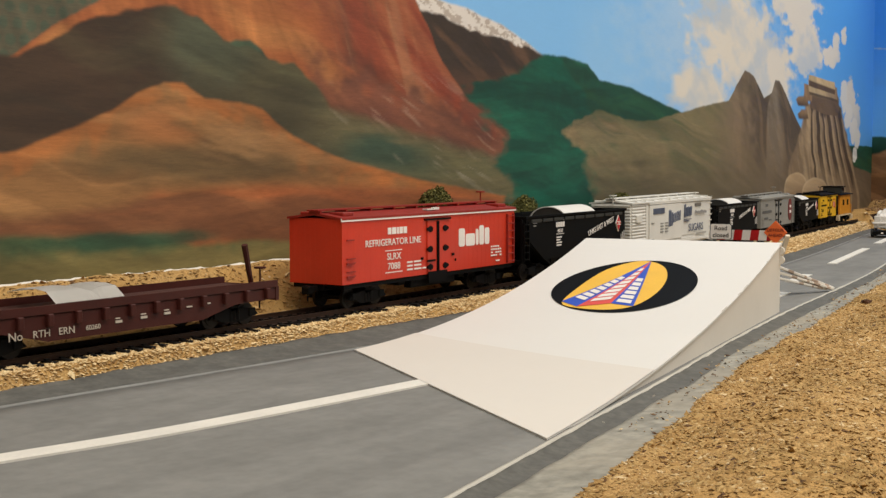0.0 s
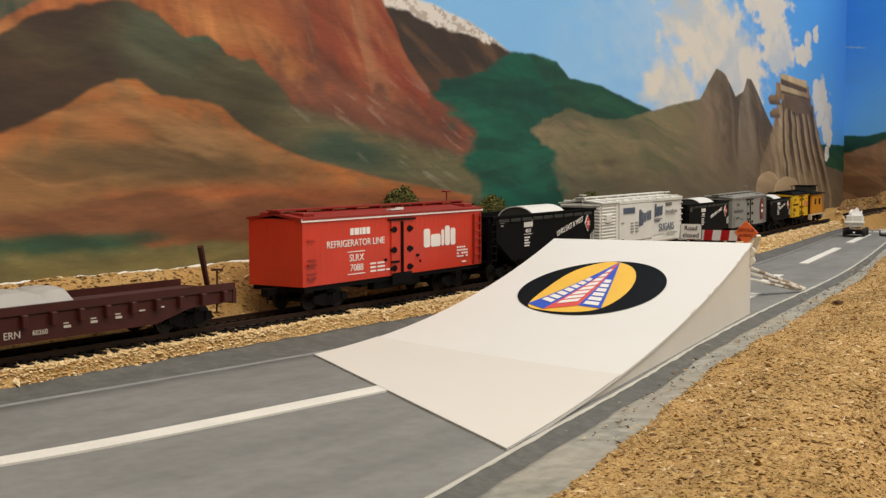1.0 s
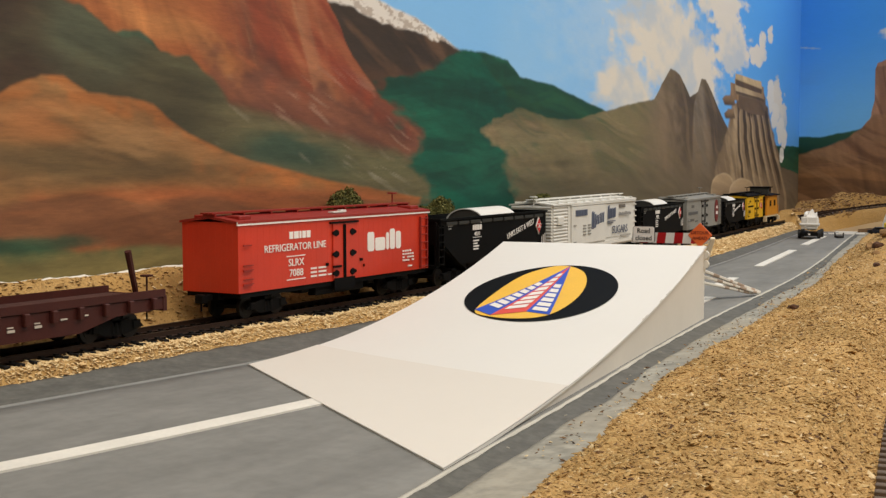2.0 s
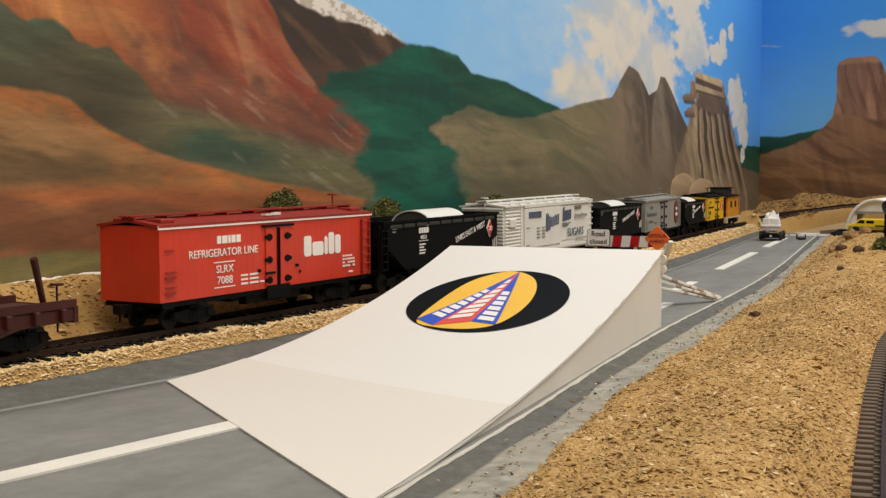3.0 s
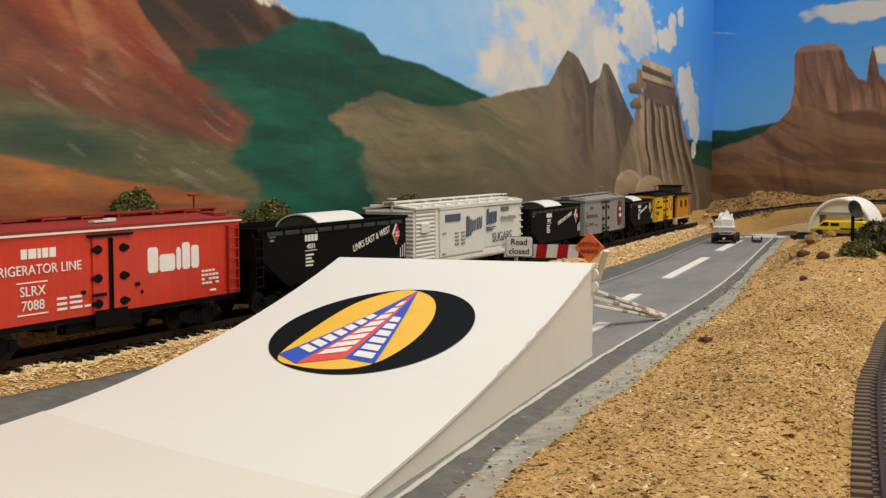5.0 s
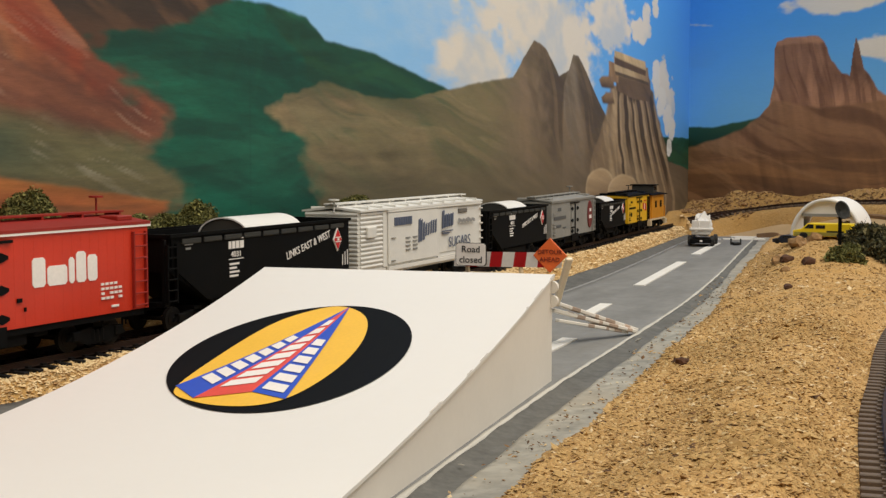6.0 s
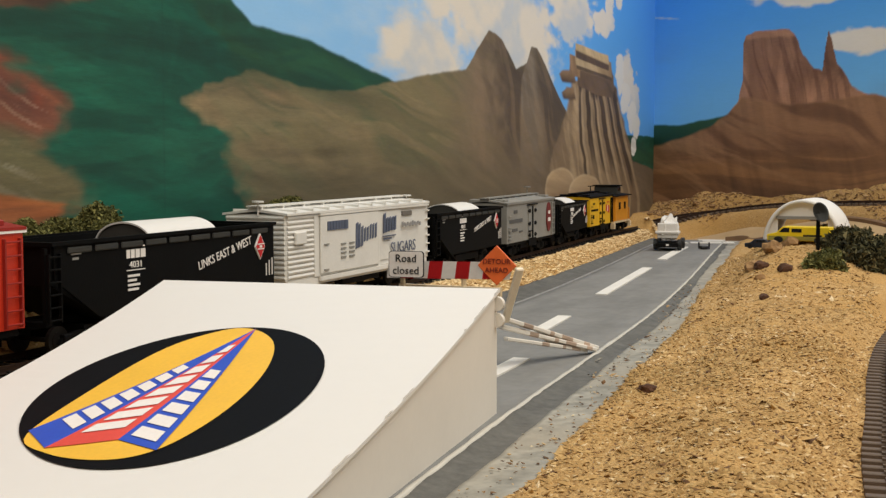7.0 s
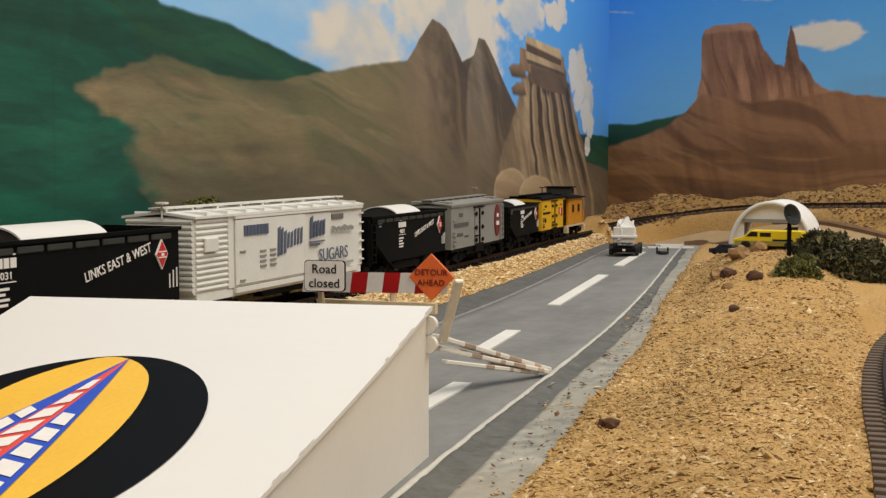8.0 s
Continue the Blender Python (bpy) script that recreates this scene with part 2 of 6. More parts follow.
def rail_z(x):
    return bend(x, (-0.6, 0.0115), (0.15, 0.0115), (0.386, 0.0138), (0.516, 0.0153), (0.622, 0.0166), (0.7135, 0.0183), (0.79, 0.0196), (0.86, 0.0203), (1.1, 0.0212))


def road_right(x):
    return bend(x, (-0.6, -0.236), (-0.4, -0.2185), (-0.21, -0.1995), (-0.1383, -0.1892), (-0.0288, -0.1738), (0.0838, -0.1562), (0.2067, -0.1398), (0.3405, -0.1255), (0.4933, -0.1085), (0.62, -0.0925), (0.8, -0.067), (0.963, -0.043), (1.1, -0.022))


def ballast_foot(x):
    return bend(x, (-0.6, -0.006), (-0.1, -0.006), (0.08, -0.0105), (0.3, -0.019), (0.55, -0.0175), (0.755, -0.006), (0.93, 0.009), (1.1, 0.022))


def road_left(x):
    return bend(x, (-0.6, -0.035), (-0.183, -0.0185), (-0.0955, -0.0265), (-0.03, -0.032), (0.2, -0.041), (0.52, -0.0325), (0.715, -0.0175), (0.927, 0.0035), (1.1, 0.016))


def sand_edge(x):
    return bend(x, (-0.6, -0.285), (-0.3, -0.25), (-0.19, -0.231), (-0.138, -0.224), (-0.09, -0.2145), (-0.034, -0.205), (0.036, -0.1905), (0.108, -0.1795), (0.167, -0.1725), (0.279, -0.157), (0.46, -0.1325), (0.6, -0.1115), (0.71, -0.0955), (0.8, -0.083), (1.0, -0.055)) + 0.0035 + 0.006 * smooth(0.18, -0.05, x) + 0.005 * (fbm(x * 45, x * 0 + 9, 40, 3) - 0.5)


def siding_y(x):
    return bend(x, (-0.6, -0.4100), (-0.1, -0.3005), (0.1, -0.2675), (0.182, -0.2560), (0.237, -0.2510), (0.306, -0.2440), (0.39, -0.2390), (0.45, -0.2395), (0.52, -0.2470), (0.6, -0.2695), (0.7, -0.3195))


CORNER_X, WALL_Y, FAR_LEAN = 1.09, 0.055, 0.4


def far_x(y):
    return CORNER_X - FAR_LEAN * (WALL_Y - y)


def shoulder_in(x):
    return road_right(x) - 0.0062 + 0.004 * (fbm(x * 30, x * 0 + 3, 39, 3) - 0.5) - 0.0035 * smooth(0.7, 0.3, x)


def road_z(x):
    return 0.0085 * smooth(0.4, 0.95, x)


FAR_TRACK = ((0.955, 0.034, 0.0206), (0.99, 0.027, 0.0225), (1.018, 0.002, 0.0285), (1.025, -0.03, 0.0335), (1.014, -0.07, 0.0385), (0.996, -0.11, 0.0415), (0.967, -0.175, 0.044), (0.922, -0.28, 0.047), (0.876, -0.4, 0.05))
FAR_ROAD = ((0.945, -0.030, 0.0087), (0.966, -0.041, 0.0102), (0.972, -0.068, 0.0140), (0.955, -0.098, 0.0190), (0.915, -0.14, 0.0210), (0.85, -0.2, 0.0120))


def curve_path(points):
    """Smooth line through a few points, for s from 0 to 1."""
    p = np.array([points[0], *points, points[-1]], float)

    def at(s):
        q = min(s * (len(points) - 1), len(points) - 1 - 1e-6)
        i, t = int(q), q - int(q)
        a, b, c, d = p[i : i + 4]
        return tuple(0.5 * (2 * b + (c - a) * t + (2 * a - 5 * b + 4 * c - d) * t * t + (3 * b - a - 3 * c + d) * t**3))

    return at


def far_line(x, y, points):
    """Distance to a far track's centre line and the rail height there."""
    path = curve_path(points)
    best, height = np.full(np.shape(x), 9.0), np.zeros(np.shape(x))
    for t in np.linspace(0, 1, 70):
        q = path(t)
        d = np.hypot(x - q[0], y - q[1])
        height = np.where(d < best, q[2], height)
        best = np.minimum(best, d)
    return best, height


def ground_z(x, y):
    lumps = fbm(x * 60, y * 60, 11, 3) - 0.5
    fine = fbm(x * 260, y * 260, 21, 2) - 0.5
    zr = road_z(x) - 0.0012
    # embankment of the main line, and the strip behind it that climbs to the wall
    top = rail_z(x) - 0.0031
    bank = zr + (top - zr) * smooth(ballast_foot(x), track_y(x) - 0.0175, y)
    bank = bank + (0.031 - top) * smooth(track_y(x) + 0.0175, WALL_Y - 0.004, y) * along(x, (-0.6, 1), (0.2, 1), (0.4, 0.75), (1, 0.8))
    # plaster shoulder, sand bank and mound on the near side
    s = sand_edge(x)
    d = s - y
    side = zr + 0.0050 * smooth(-0.005, 0.008, d) + 0.006 * smooth(0.01, 0.05, d) * along(x, (0.1, 1.7), (0.4, 1), (0.7, 1), (0.82, 0.1))
    mound = 0.021 * np.exp(-(((x - 0.66) / 0.13) ** 2) - ((y + 0.166) / 0.05) ** 2)
    side = side + mound * smooth(0, 0.03, d)
    low = np.abs(y - siding_y(x))
    bed = 0.0015
    side = bed + (side - bed) * smooth(0.016, 0.032, low)
    side = side + lumps * 0.005 * smooth(0.004, 0.03, d) * smooth(0.016, 0.03, low)
    z = np.where(y > ballast_foot(x), bank + lumps * 0.002 * smooth(0, 0.01, y - ballast_foot(x)), np.where(y < s, side, zr))
    # rocky ground that climbs to the far wall, its track bed and road bend
    f = far_x(y) - x
    foot = along(y, (-0.5, 0.068), (-0.23, 0.060), (-0.1, 0.053), (0.004, 0.044), (0.056, 0.034))
    rise = foot * (0.60 * smooth(0.13, 0.03, f) + 0.40 * smooth(0.03, 0.0, f))
    out = np.maximum(0, road_right(x) - y) + np.maximum(0, y - ballast_foot(x))
    rise = rise * np.maximum(smooth(0.0, 0.05, out), smooth(0.955, 1.02, x))
    z = np.maximum(z, rise + lumps * 0.010 * smooth(0.17, 0.08, f) * smooth(0.0, 0.03, out + np.maximum(0, x - 0.97)))
    z = z + fine * 0.0012
    d2, k = far_line(x, y, FAR_ROAD)
    w = smooth(0.045, 0.022, d2)
    z = z * (1 - w) + (k - 0.009) * w
    d2, k = far_line(x, y, FAR_TRACK)
    w = smooth(0.030, 0.016, d2)
    z = z * (1 - w) + (k - 0.0044 + 0.0008 * fine) * w
    under = smooth(-0.002, 0.001, y - sand_edge(x)) * smooth(0.001, -0.002, y - ballast_foot(x)) * smooth(0.972, 0.955, x)
    return z * (1 - under) + (road_z(x) - 0.004) * under


# ---- room and painted backdrop ----
def room():
    def wall(name, dims):
        bm = bmesh.new()
        box(bm, *dims)
        tagged(mesh_ob(name, bm, ROOM), "plain off-white wall of the hobby room", "wall", kind="structure")

    wall("wall_north", (-2.0, 2.6, 0.062, 0.16, -1.0, 1.4))
    wall("wall_east", (2.6, 2.7, -3.0, 0.16, -1.0, 1.4))
    wall("wall_south", (-2.1, 2.7, -3.1, -3.0, -1.0, 1.4))
    wall("wall_west", (-2.1, -2.0, -3.0, 0.16, -1.0, 1.4))
    bm = bmesh.new()
    box(bm, -2.1, 2.7, -3.1, 0.16, -1.1, -1.0)
    tagged(mesh_ob("floor", bm, FLOOR), "grey carpet floor of the room", "floor", kind="structure")
    bm = bmesh.new()
    box(bm, -2.1, 2.7, -3.1, 0.16, 1.4, 1.45)
    tagged(mesh_ob("ceiling", bm, ROOM), "plain off-white ceiling", "ceiling", kind="structure")
    bm = bmesh.new()
    box(bm, -1.2, 1.15, -0.62, 0.061, -0.12, -0.03, 0.004)
    tagged(mesh_ob("layout_table", bm, GRIME), "plywood table that carries the model railway", "table", kind="structure")


def mural_material():
    m, n, l, b = nodes_of("painted_mural")
    at = n.new("ShaderNodeVertexColor")
    at.layer_name = "paint"
    s1, s2 = noise_node(n, l, 26, 6, 0.7, (1, 1, 3.2)), noise_node(n, l, 120, 6, 0.75, (1, 1, 8))
    for tex, turn in ((s1, -12), (s2, -16)):
        tex.inputs[0].links[0].from_node.inputs["Rotation"].default_value = (0, math.radians(turn), 0)
        tex.inputs["Distortion"].default_value = 0.4
    k1 = ramp_node(n, l, s1.outputs[0], [(0.3, (0.78,) * 3), (0.7, (1.12, 1.1, 1.06))])
    k2 = ramp_node(n, l, s2.outputs[0], [(0.3, (0.62,) * 3), (0.7, (1.22,) * 3)])
    c = mix_node(n, l, "MULTIPLY", at.outputs["Alpha"], at.outputs[0], k1.outputs[0])
    c = mix_node(n, l, "MULTIPLY", at.outputs["Alpha"], c, k2.outputs[0])
    l.new(c, b.inputs["Base Color"])
    b.inputs["Roughness"].default_value = 0.62
    bump_node(n, l, s2.outputs[0], 0.12, 0.0006, b)
    return m


MURAL = mural_material()


class Canvas:
    """Colours of a painted wall, laid on layer by layer like brushwork."""

    def __init__(self, u, v):
        self.u, self.v = u, v
        self.rgb = np.zeros(u.shape + (3,))
        self.wob = fbm(u * 90, v * 90, 51, 3) - 0.5
        self.slow = fbm(u * 20, v * 60, 53, 2) - 0.5

    def lay(self, mask, colour):
        c = np.asarray(colour, float)
        c = np.array(lin(c)) if c.ndim == 1 else c
        m = np.clip(mask, 0, 1)[..., None]
        self.rgb = self.rgb * (1 - m) + c * m

    def blend(self, a, b, t):
        return np.array(lin(a)) * (1 - t[..., None]) + np.array(lin(b)) * t[..., None]

    def below(self, *pts, soft=0.0012, wob=0.002):
        """All that lies under a ridge line."""
        return smooth(-soft, soft, along(self.u, *pts) + self.wob * wob - self.v)

    def spot(self, u, v, ru, rv, soft=0.6, seed=3, rough=0.6):
        r = np.hypot((self.u - u) / ru, (self.v - v) / rv) + rough * (fbm(self.u * 60, self.v * 105, seed, 4) - 0.5)
        return smooth(1 + soft * 0.5, 1 - soft * 0.5, r)

    def strokes(self, su, sv, slant=0.0, seed=5, lo=0.5, hi=0.75):
        return smooth(lo, hi, fbm(self.u * su + self.v * slant * su, self.v * sv, seed, 4))

    def brush(self, angle, long, fine, seed, lo=0.45, hi=0.65, bend=0.0):
        """Bristle marks along an angle in degrees."""
        c, s = math.cos(math.radians(angle)), math.sin(math.radians(angle))
        w = bend * (fbm(self.u * 14, self.v * 14, seed + 40, 2) - 0.5)
        return smooth(lo, hi, fbm((self.u * c + self.v * s) * long, (-self.u * s + self.v * c + w) * fine, seed, 5))

    def bristles(self, amount, seed, angles=(-62, -34, -12, 8)):
        """Streaks of an uneven brush, turning from place to place."""
        turn = fbm(self.u * 7, self.v * 9, seed, 2)
        tone = 0
        for i, angle in enumerate(angles):
            c, s = math.cos(math.radians(angle)), math.sin(math.radians(angle))
            a, b = self.u * c + self.v * s, -self.u * s + self.v * c + 0.022 * (fbm(self.u * 6, self.v * 6, seed + 9, 2) - 0.5)
            tone = tone + np.exp(-(((turn - 0.32 - 0.13 * i) / 0.08) ** 2)) * (fbm(a * 11 + 40, b * 150 + 40, seed + i, 4) - 0.5)
        return 1 + amount * tone

    def near(self, soft, *pts):
        """A painted line along a polyline of (u, v)."""
        return smooth(soft, 0, np.abs(along(self.u, *pts) - self.v)) * (self.u > pts[0][0]) * (self.u < pts[-1][0])


def paint_long_wall(u, v):
    p = Canvas(u, v)
    # sky, paler towards the hills
    p.rgb[:] = p.blend((136, 196, 250), (82, 162, 240), smooth(0.3, 1.0, u) * 0.8 + 0.2 * smooth(0.1, 0.28, v))
    haze = smooth(0.30, 0.36, u) * smooth(0.6, 0.36, u) * smooth(0.26, 0.13, v)
    p.lay(0.45 * haze, (160, 204, 242))
    # clouds, tall ones left of the corner
    cloud = np.maximum.reduce([p.spot(0.63, 0.215, 0.10, 0.05, 0.6, 61, 1.0), p.spot(0.72, 0.185, 0.07, 0.04, 0.6, 62, 1.0), p.spot(0.80, 0.275, 0.07, 0.03, 0.4, 63, 1.1), p.spot(0.83, 0.225, 0.055, 0.035, 0.4, 64, 1.1), p.spot(0.55, 0.15, 0.06, 0.026, 0.7, 65, 0.9), p.spot(0.915, 0.222, 0.024, 0.011, 0.3, 66, 1.5), p.spot(0.935, 0.235, 0.014, 0.016, 0.3, 72, 1.5), p.spot(0.99, 0.17, 0.014, 0.030, 0.3, 67, 1.5), p.spot(1.015, 0.145, 0.016, 0.026, 0.3, 73, 1.5), p.spot(0.96, 0.25, 0.010, 0.012, 0.3, 68, 1.5)])
    p.lay(0.5 * p.spot(0.57, 0.22, 0.13, 0.07, 1.4, 69, 1.0), (196, 218, 238))
    tone = fbm(u * 22, v * 30, 71, 4)
    p.lay(cloud * 0.95, p.blend((228, 220, 206), (196, 203, 210), smooth(0.4, 0.7, tone)))
    # snow peak and the red mountain under it
    snow = ((-0.6, 0.15), (0.05, 0.163), (0.10, 0.178), (0.147, 0.1885), (0.186, 0.187), (0.217, 0.181), (0.248, 0.169), (0.265, 0.1605), (0.30, 0.12), (0.6, 0.0))
    p.lay(p.below(*snow) * smooth(0.10, 0.14, u), p.blend((226, 220, 214), (184, 172, 162), p.brush(-30, 300, 500, 80, 0.5, 0.6)))
    dark = ((-0.6, 0.15), (0.05, 0.17), (0.12, 0.186), (0.146, 0.181), (0.172, 0.1755), (0.205, 0.1715), (0.248, 0.1665), (0.265, 0.161), (0.29, 0.12), (0.5, 0.0))
    p.lay(p.below(*dark, wob=0.006), p.blend((58, 46, 37), (92, 68, 50), p.brush(-38, 18, 90, 81, 0.42, 0.62)))
    p.lay(0.6 * p.below(*dark) * smooth(0.15, 0.135, v) * smooth(0.14, 0.18, u), (96, 66, 48))
    red = ((-0.6, 0.2), (0.05, 0.24), (0.135, 0.23), (0.145, 0.186), (0.155, 0.168), (0.166, 0.147), (0.187, 0.126), (0.22, 0.103), (0.26, 0.07), (0.4, 0.0))
    r = p.below(*red, wob=0.004)
    p.lay(r, p.blend((140, 73, 48), (164, 98, 63), p.brush(-62, 14, 85, 82, 0.32, 0.68, 0.03)))
    p.lay(0.75 * r * smooth(0.035, 0.004, np.abs(u - along(v, *[(b, a) for a, b in red[:2:-1]]) + 0.014)) * smooth(0.2, 0.17, v), (124, 46, 30))
    p.lay(0.7 * r * smooth(0.035, 0.008, np.abs(u - 0.116 + 0.35 * (v - 0.15))) * p.brush(-72, 12, 110, 83, 0.38, 0.60, 0.02), (92, 76, 58))
    p.lay(0.55 * r * p.brush(-66, 9, 60, 183, 0.45, 0.7, 0.04), (132, 56, 36))
    p.lay(0.4 * r * p.brush(-52, 10, 75, 184, 0.48, 0.70, 0.05), (188, 120, 80))
    p.lay(0.3 * r * smooth(0.04, 0.01, np.abs(u - 0.118 + 0.35 * (v - 0.15))) * p.brush(-72, 14, 150, 93, 0.54, 0.68), (190, 146, 108))
    p.lay(0.55 * r * smooth(0.04, 0.08, u) * smooth(0.014, 0.004, np.abs(v - 0.136 + 0.42 * (u - 0.09))) * p.brush(-26, 14, 200, 94, 0.45, 0.62), (70, 50, 38))
    # orange shoulder left of it
    orange = ((-0.6, 0.10), (-0.115, 0.122), (-0.092, 0.138), (-0.062, 0.154), (0.0, 0.2), (0.06, 0.21), (0.10, 0.16), (0.14, 0.12), (0.2, 0.1), (0.3, 0.06))
    p.lay(p.below(*orange, soft=0.004) * smooth(0.105, 0.055, u - 0.55 * (0.15 - v) + 0.03 * p.wob), p.blend((168, 100, 56), (188, 124, 72), p.brush(-30, 8, 60, 84, 0.38, 0.66, 0.04)))
    dots = smooth(0.001, -0.001, along(u, (-0.6, 0.06), (-0.115, 0.122), (-0.092, 0.138), (-0.062, 0.154), (0, 0.19)) - v) * smooth(-0.05, -0.07, u)
    p.lay(0.5 * p.below(*orange, soft=0.004) * smooth(0.105, 0.055, u - 0.55 * (0.15 - v) + 0.03 * p.wob) * p.brush(-34, 9, 80, 185, 0.5, 0.7, 0.05), (156, 84, 48))
    p.lay(dots, (92, 88, 70))
    cell = np.hypot((u * 150 + 0.5 * np.floor(v * 150)) % 1 - 0.5, (v * 150) % 1 - 0.5)
    p.lay(dots * 0.55 * smooth(0.4, 0.3, cell + 0.3 * p.wob), (62, 88, 72))
    # pinkish foot of the red mountain
    foot = ((-0.6, 0.10), (0.0, 0.13), (0.06, 0.137), (0.10, 0.134), (0.135, 0.128), (0.181, 0.121), (0.222, 0.110), (0.27, 0.08), (0.4, 0))
    p.lay(0.9 * p.below(*foot, soft=0.012, wob=0.035) * smooth(0.05, 0.09, u + 0.03 * p.wob), p.blend((120, 74, 55), (96, 60, 49), p.brush(-22, 14, 80, 85, 0.4, 0.62)))
    hill = ((-0.6, 0.08), (-0.11, 0.124), (-0.086, 0.135), (-0.073, 0.142), (-0.052, 0.149), (-0.029, 0.153), (-0.008, 0.151), (0.001, 0.146), (0.011, 0.140), (0.031, 0.139), (0.045, 0.134), (0.063, 0.135), (0.077, 0.123), (0.087, 0.112), (0.115, 0.104), (0.15, 0.097), (0.2, 0.088), (0.232, 0.078), (0.27, 0.06), (0.45, 0))
    p.lay(p.below((0.0, 0), (0.011, 0.139), (0.02, 0.1425), (0.031, 0.143), (0.04, 0.139), (0.046, 0.133), (0.06, 0)), p.blend((74, 94, 72), (54, 70, 56), smooth(0.02, 0.045, u)))
    wide = along(u, (-0.6, 0.0012), (0.07, 0.0012), (0.1, 0.006), (0.4, 0.008))
    hb = smooth(-wide, wide, along(u, *hill) + p.wob * 0.004 - v)
    p.lay(hb, p.blend((68, 50, 36), (84, 82, 58), smooth(-0.06, 0.04, u + 0.05 * p.wob)))
    p.lay(0.4 * hb * p.brush(-14, 6, 60, 96, 0.45, 0.68, 0.04), (88, 80, 56))
    p.lay(0.35 * hb * p.brush(-8, 7, 90, 196, 0.5, 0.66, 0.03), (50, 44, 34))
    p.lay(0.45 * hb * p.spot(0.0, 0.14, 0.03, 0.018, 1.2, 5), (90, 104, 84))
    low = hb * smooth(0.06, 0.11, u)
    p.lay(low * 0.9, p.blend((104, 100, 70), (58, 82, 66), smooth(0.25, 0.75, fbm(u * 26, v * 40, 86, 3) * 0.6 + 0.55 * np.exp(-(((u - 0.125) / 0.035) ** 2) - ((v - 0.088) / 0.012) ** 2))))
    p.lay(low * 0.5 * p.brush(-32, 30, 460, 87, 0.58, 0.68, 0.02) * p.strokes(34, 46, 0, 287, 0.45, 0.62) * smooth(0.25, 0.17, u), (170, 164, 144))
    p.lay(r * (1 - hb) * 0.3 * smooth(0.06, 0.1, u) * smooth(0.145, 0.125, v) * p.brush(-28, 30, 460, 288, 0.58, 0.68, 0.02) * p.strokes(30, 40, 0, 289, 0.5, 0.6), (186, 156, 134))
    p.lay(low * 0.4 * p.brush(-2, 14, 160, 97, 0.5, 0.62), (124, 112, 80))
    # orange fore hill with its red and green foot
    fore = ((-0.6, 0.06), (-0.112, 0.084), (-0.088, 0.093), (-0.062, 0.103), (-0.048, 0.111), (-0.031, 0.118), (-0.018, 0.118), (-0.003, 0.111), (0.023, 0.111), (0.04, 0.108), (0.062, 0.095), (0.09, 0.085), (0.151, 0.071), (0.24, 0.056), (0.35, 0.03))
    f = p.below(*fore)
    p.lay(f, p.blend((146, 104, 62), (176, 110, 58), smooth(0.0, 0.012, v - along(u, *fore) + 0.012 + 0.03 * p.wob)))
    p.lay(f * 0.6 * p.brush(-4, 5, 75, 88, 0.42, 0.68, 0.04), (122, 92, 56))
    p.lay(f * 0.45 * p.brush(-7, 7, 130, 188, 0.50, 0.68, 0.03), (192, 140, 88))
    p.lay(f * 0.7 * p.spot(0.0, 0.080, 0.075, 0.009, 1.1, 115), (88, 78, 52))
    p.lay(f * 0.75 * p.spot(-0.03, 0.098, 0.026, 0.008, 1.2, 15) * p.brush(-8, 16, 120, 215, 0.35, 0.6, 0.02), (184, 118, 68))
    p.lay(f * 0.7 * p.spot(0.02, 0.09, 0.03, 0.008, 1.3, 16) * p.brush(-14, 14, 130, 216, 0.4, 0.62, 0.02), (180, 138, 92))
    p.lay(f * 0.75 * p.below((-0.6, 0.055), (-0.113, 0.057), (-0.064, 0.06), (-0.036, 0.066), (0.028, 0.069), (0.105, 0.067), (0.16, 0.066), (0.3, 0.05), soft=0.004), p.blend((166, 90, 50), (116, 68, 44), p.brush(-2, 6, 120, 89, 0.4, 0.62, 0.02)))
    p.lay(f * p.below((-0.6, 0.045), (-0.113, 0.05), (-0.09, 0.048), (-0.051, 0.047), (-0.007, 0.041), (0.032, 0.042), (0.06, 0.04), (0.2, 0.03), soft=0.002), p.blend((72, 92, 60), (122, 112, 68), smooth(0.047, 0.036, v + 0.01 * p.wob)))
    p.lay(f * 0.85 * p.spot(-0.045, 0.0455, 0.05, 0.0035, 0.8, 116, 0.9), (46, 78, 56))
    # green mountain
    left = along(v, (0.03, 0.215), (0.052, 0.218), (0.068, 0.228), (0.085, 0.219), (0.101, 0.222), (0.122, 0.206), (0.128, 0.187), (0.137, 0.192), (0.152, 0.242), (0.162, 0.263), (0.2, 0.3))
    ridge = ((0.1, 0.1), (0.19, 0.138), (0.242, 0.154), (0.263, 0.163), (0.305, 0.164), (0.35, 0.160), (0.374, 0.150), (0.426, 0.146), (0.506, 0.130), (0.6, 0.11))
    g = p.below(*ridge) * smooth(-0.009, 0.009, u - left + 0.03 * p.wob + 0.02 * (fbm(u * 60, v * 160, 199, 3) - 0.5))
    p.lay(g, p.blend((7, 84, 65), (30, 78, 52), smooth(-0.006, 0.006, u - along(v, (0.03, 0.40), (0.11, 0.372), (0.125, 0.352), (0.138, 0.345), (0.15, 0.315), (0.165, 0.29)) + 0.02 * p.wob)))
    p.lay(g * 0.6 * p.brush(-6, 9, 80, 90, 0.42, 0.64, 0.03), (6, 60, 48))
    p.lay(g * 0.4 * p.brush(-3, 14, 120, 98, 0.54, 0.68, 0.03), (28, 100, 77))
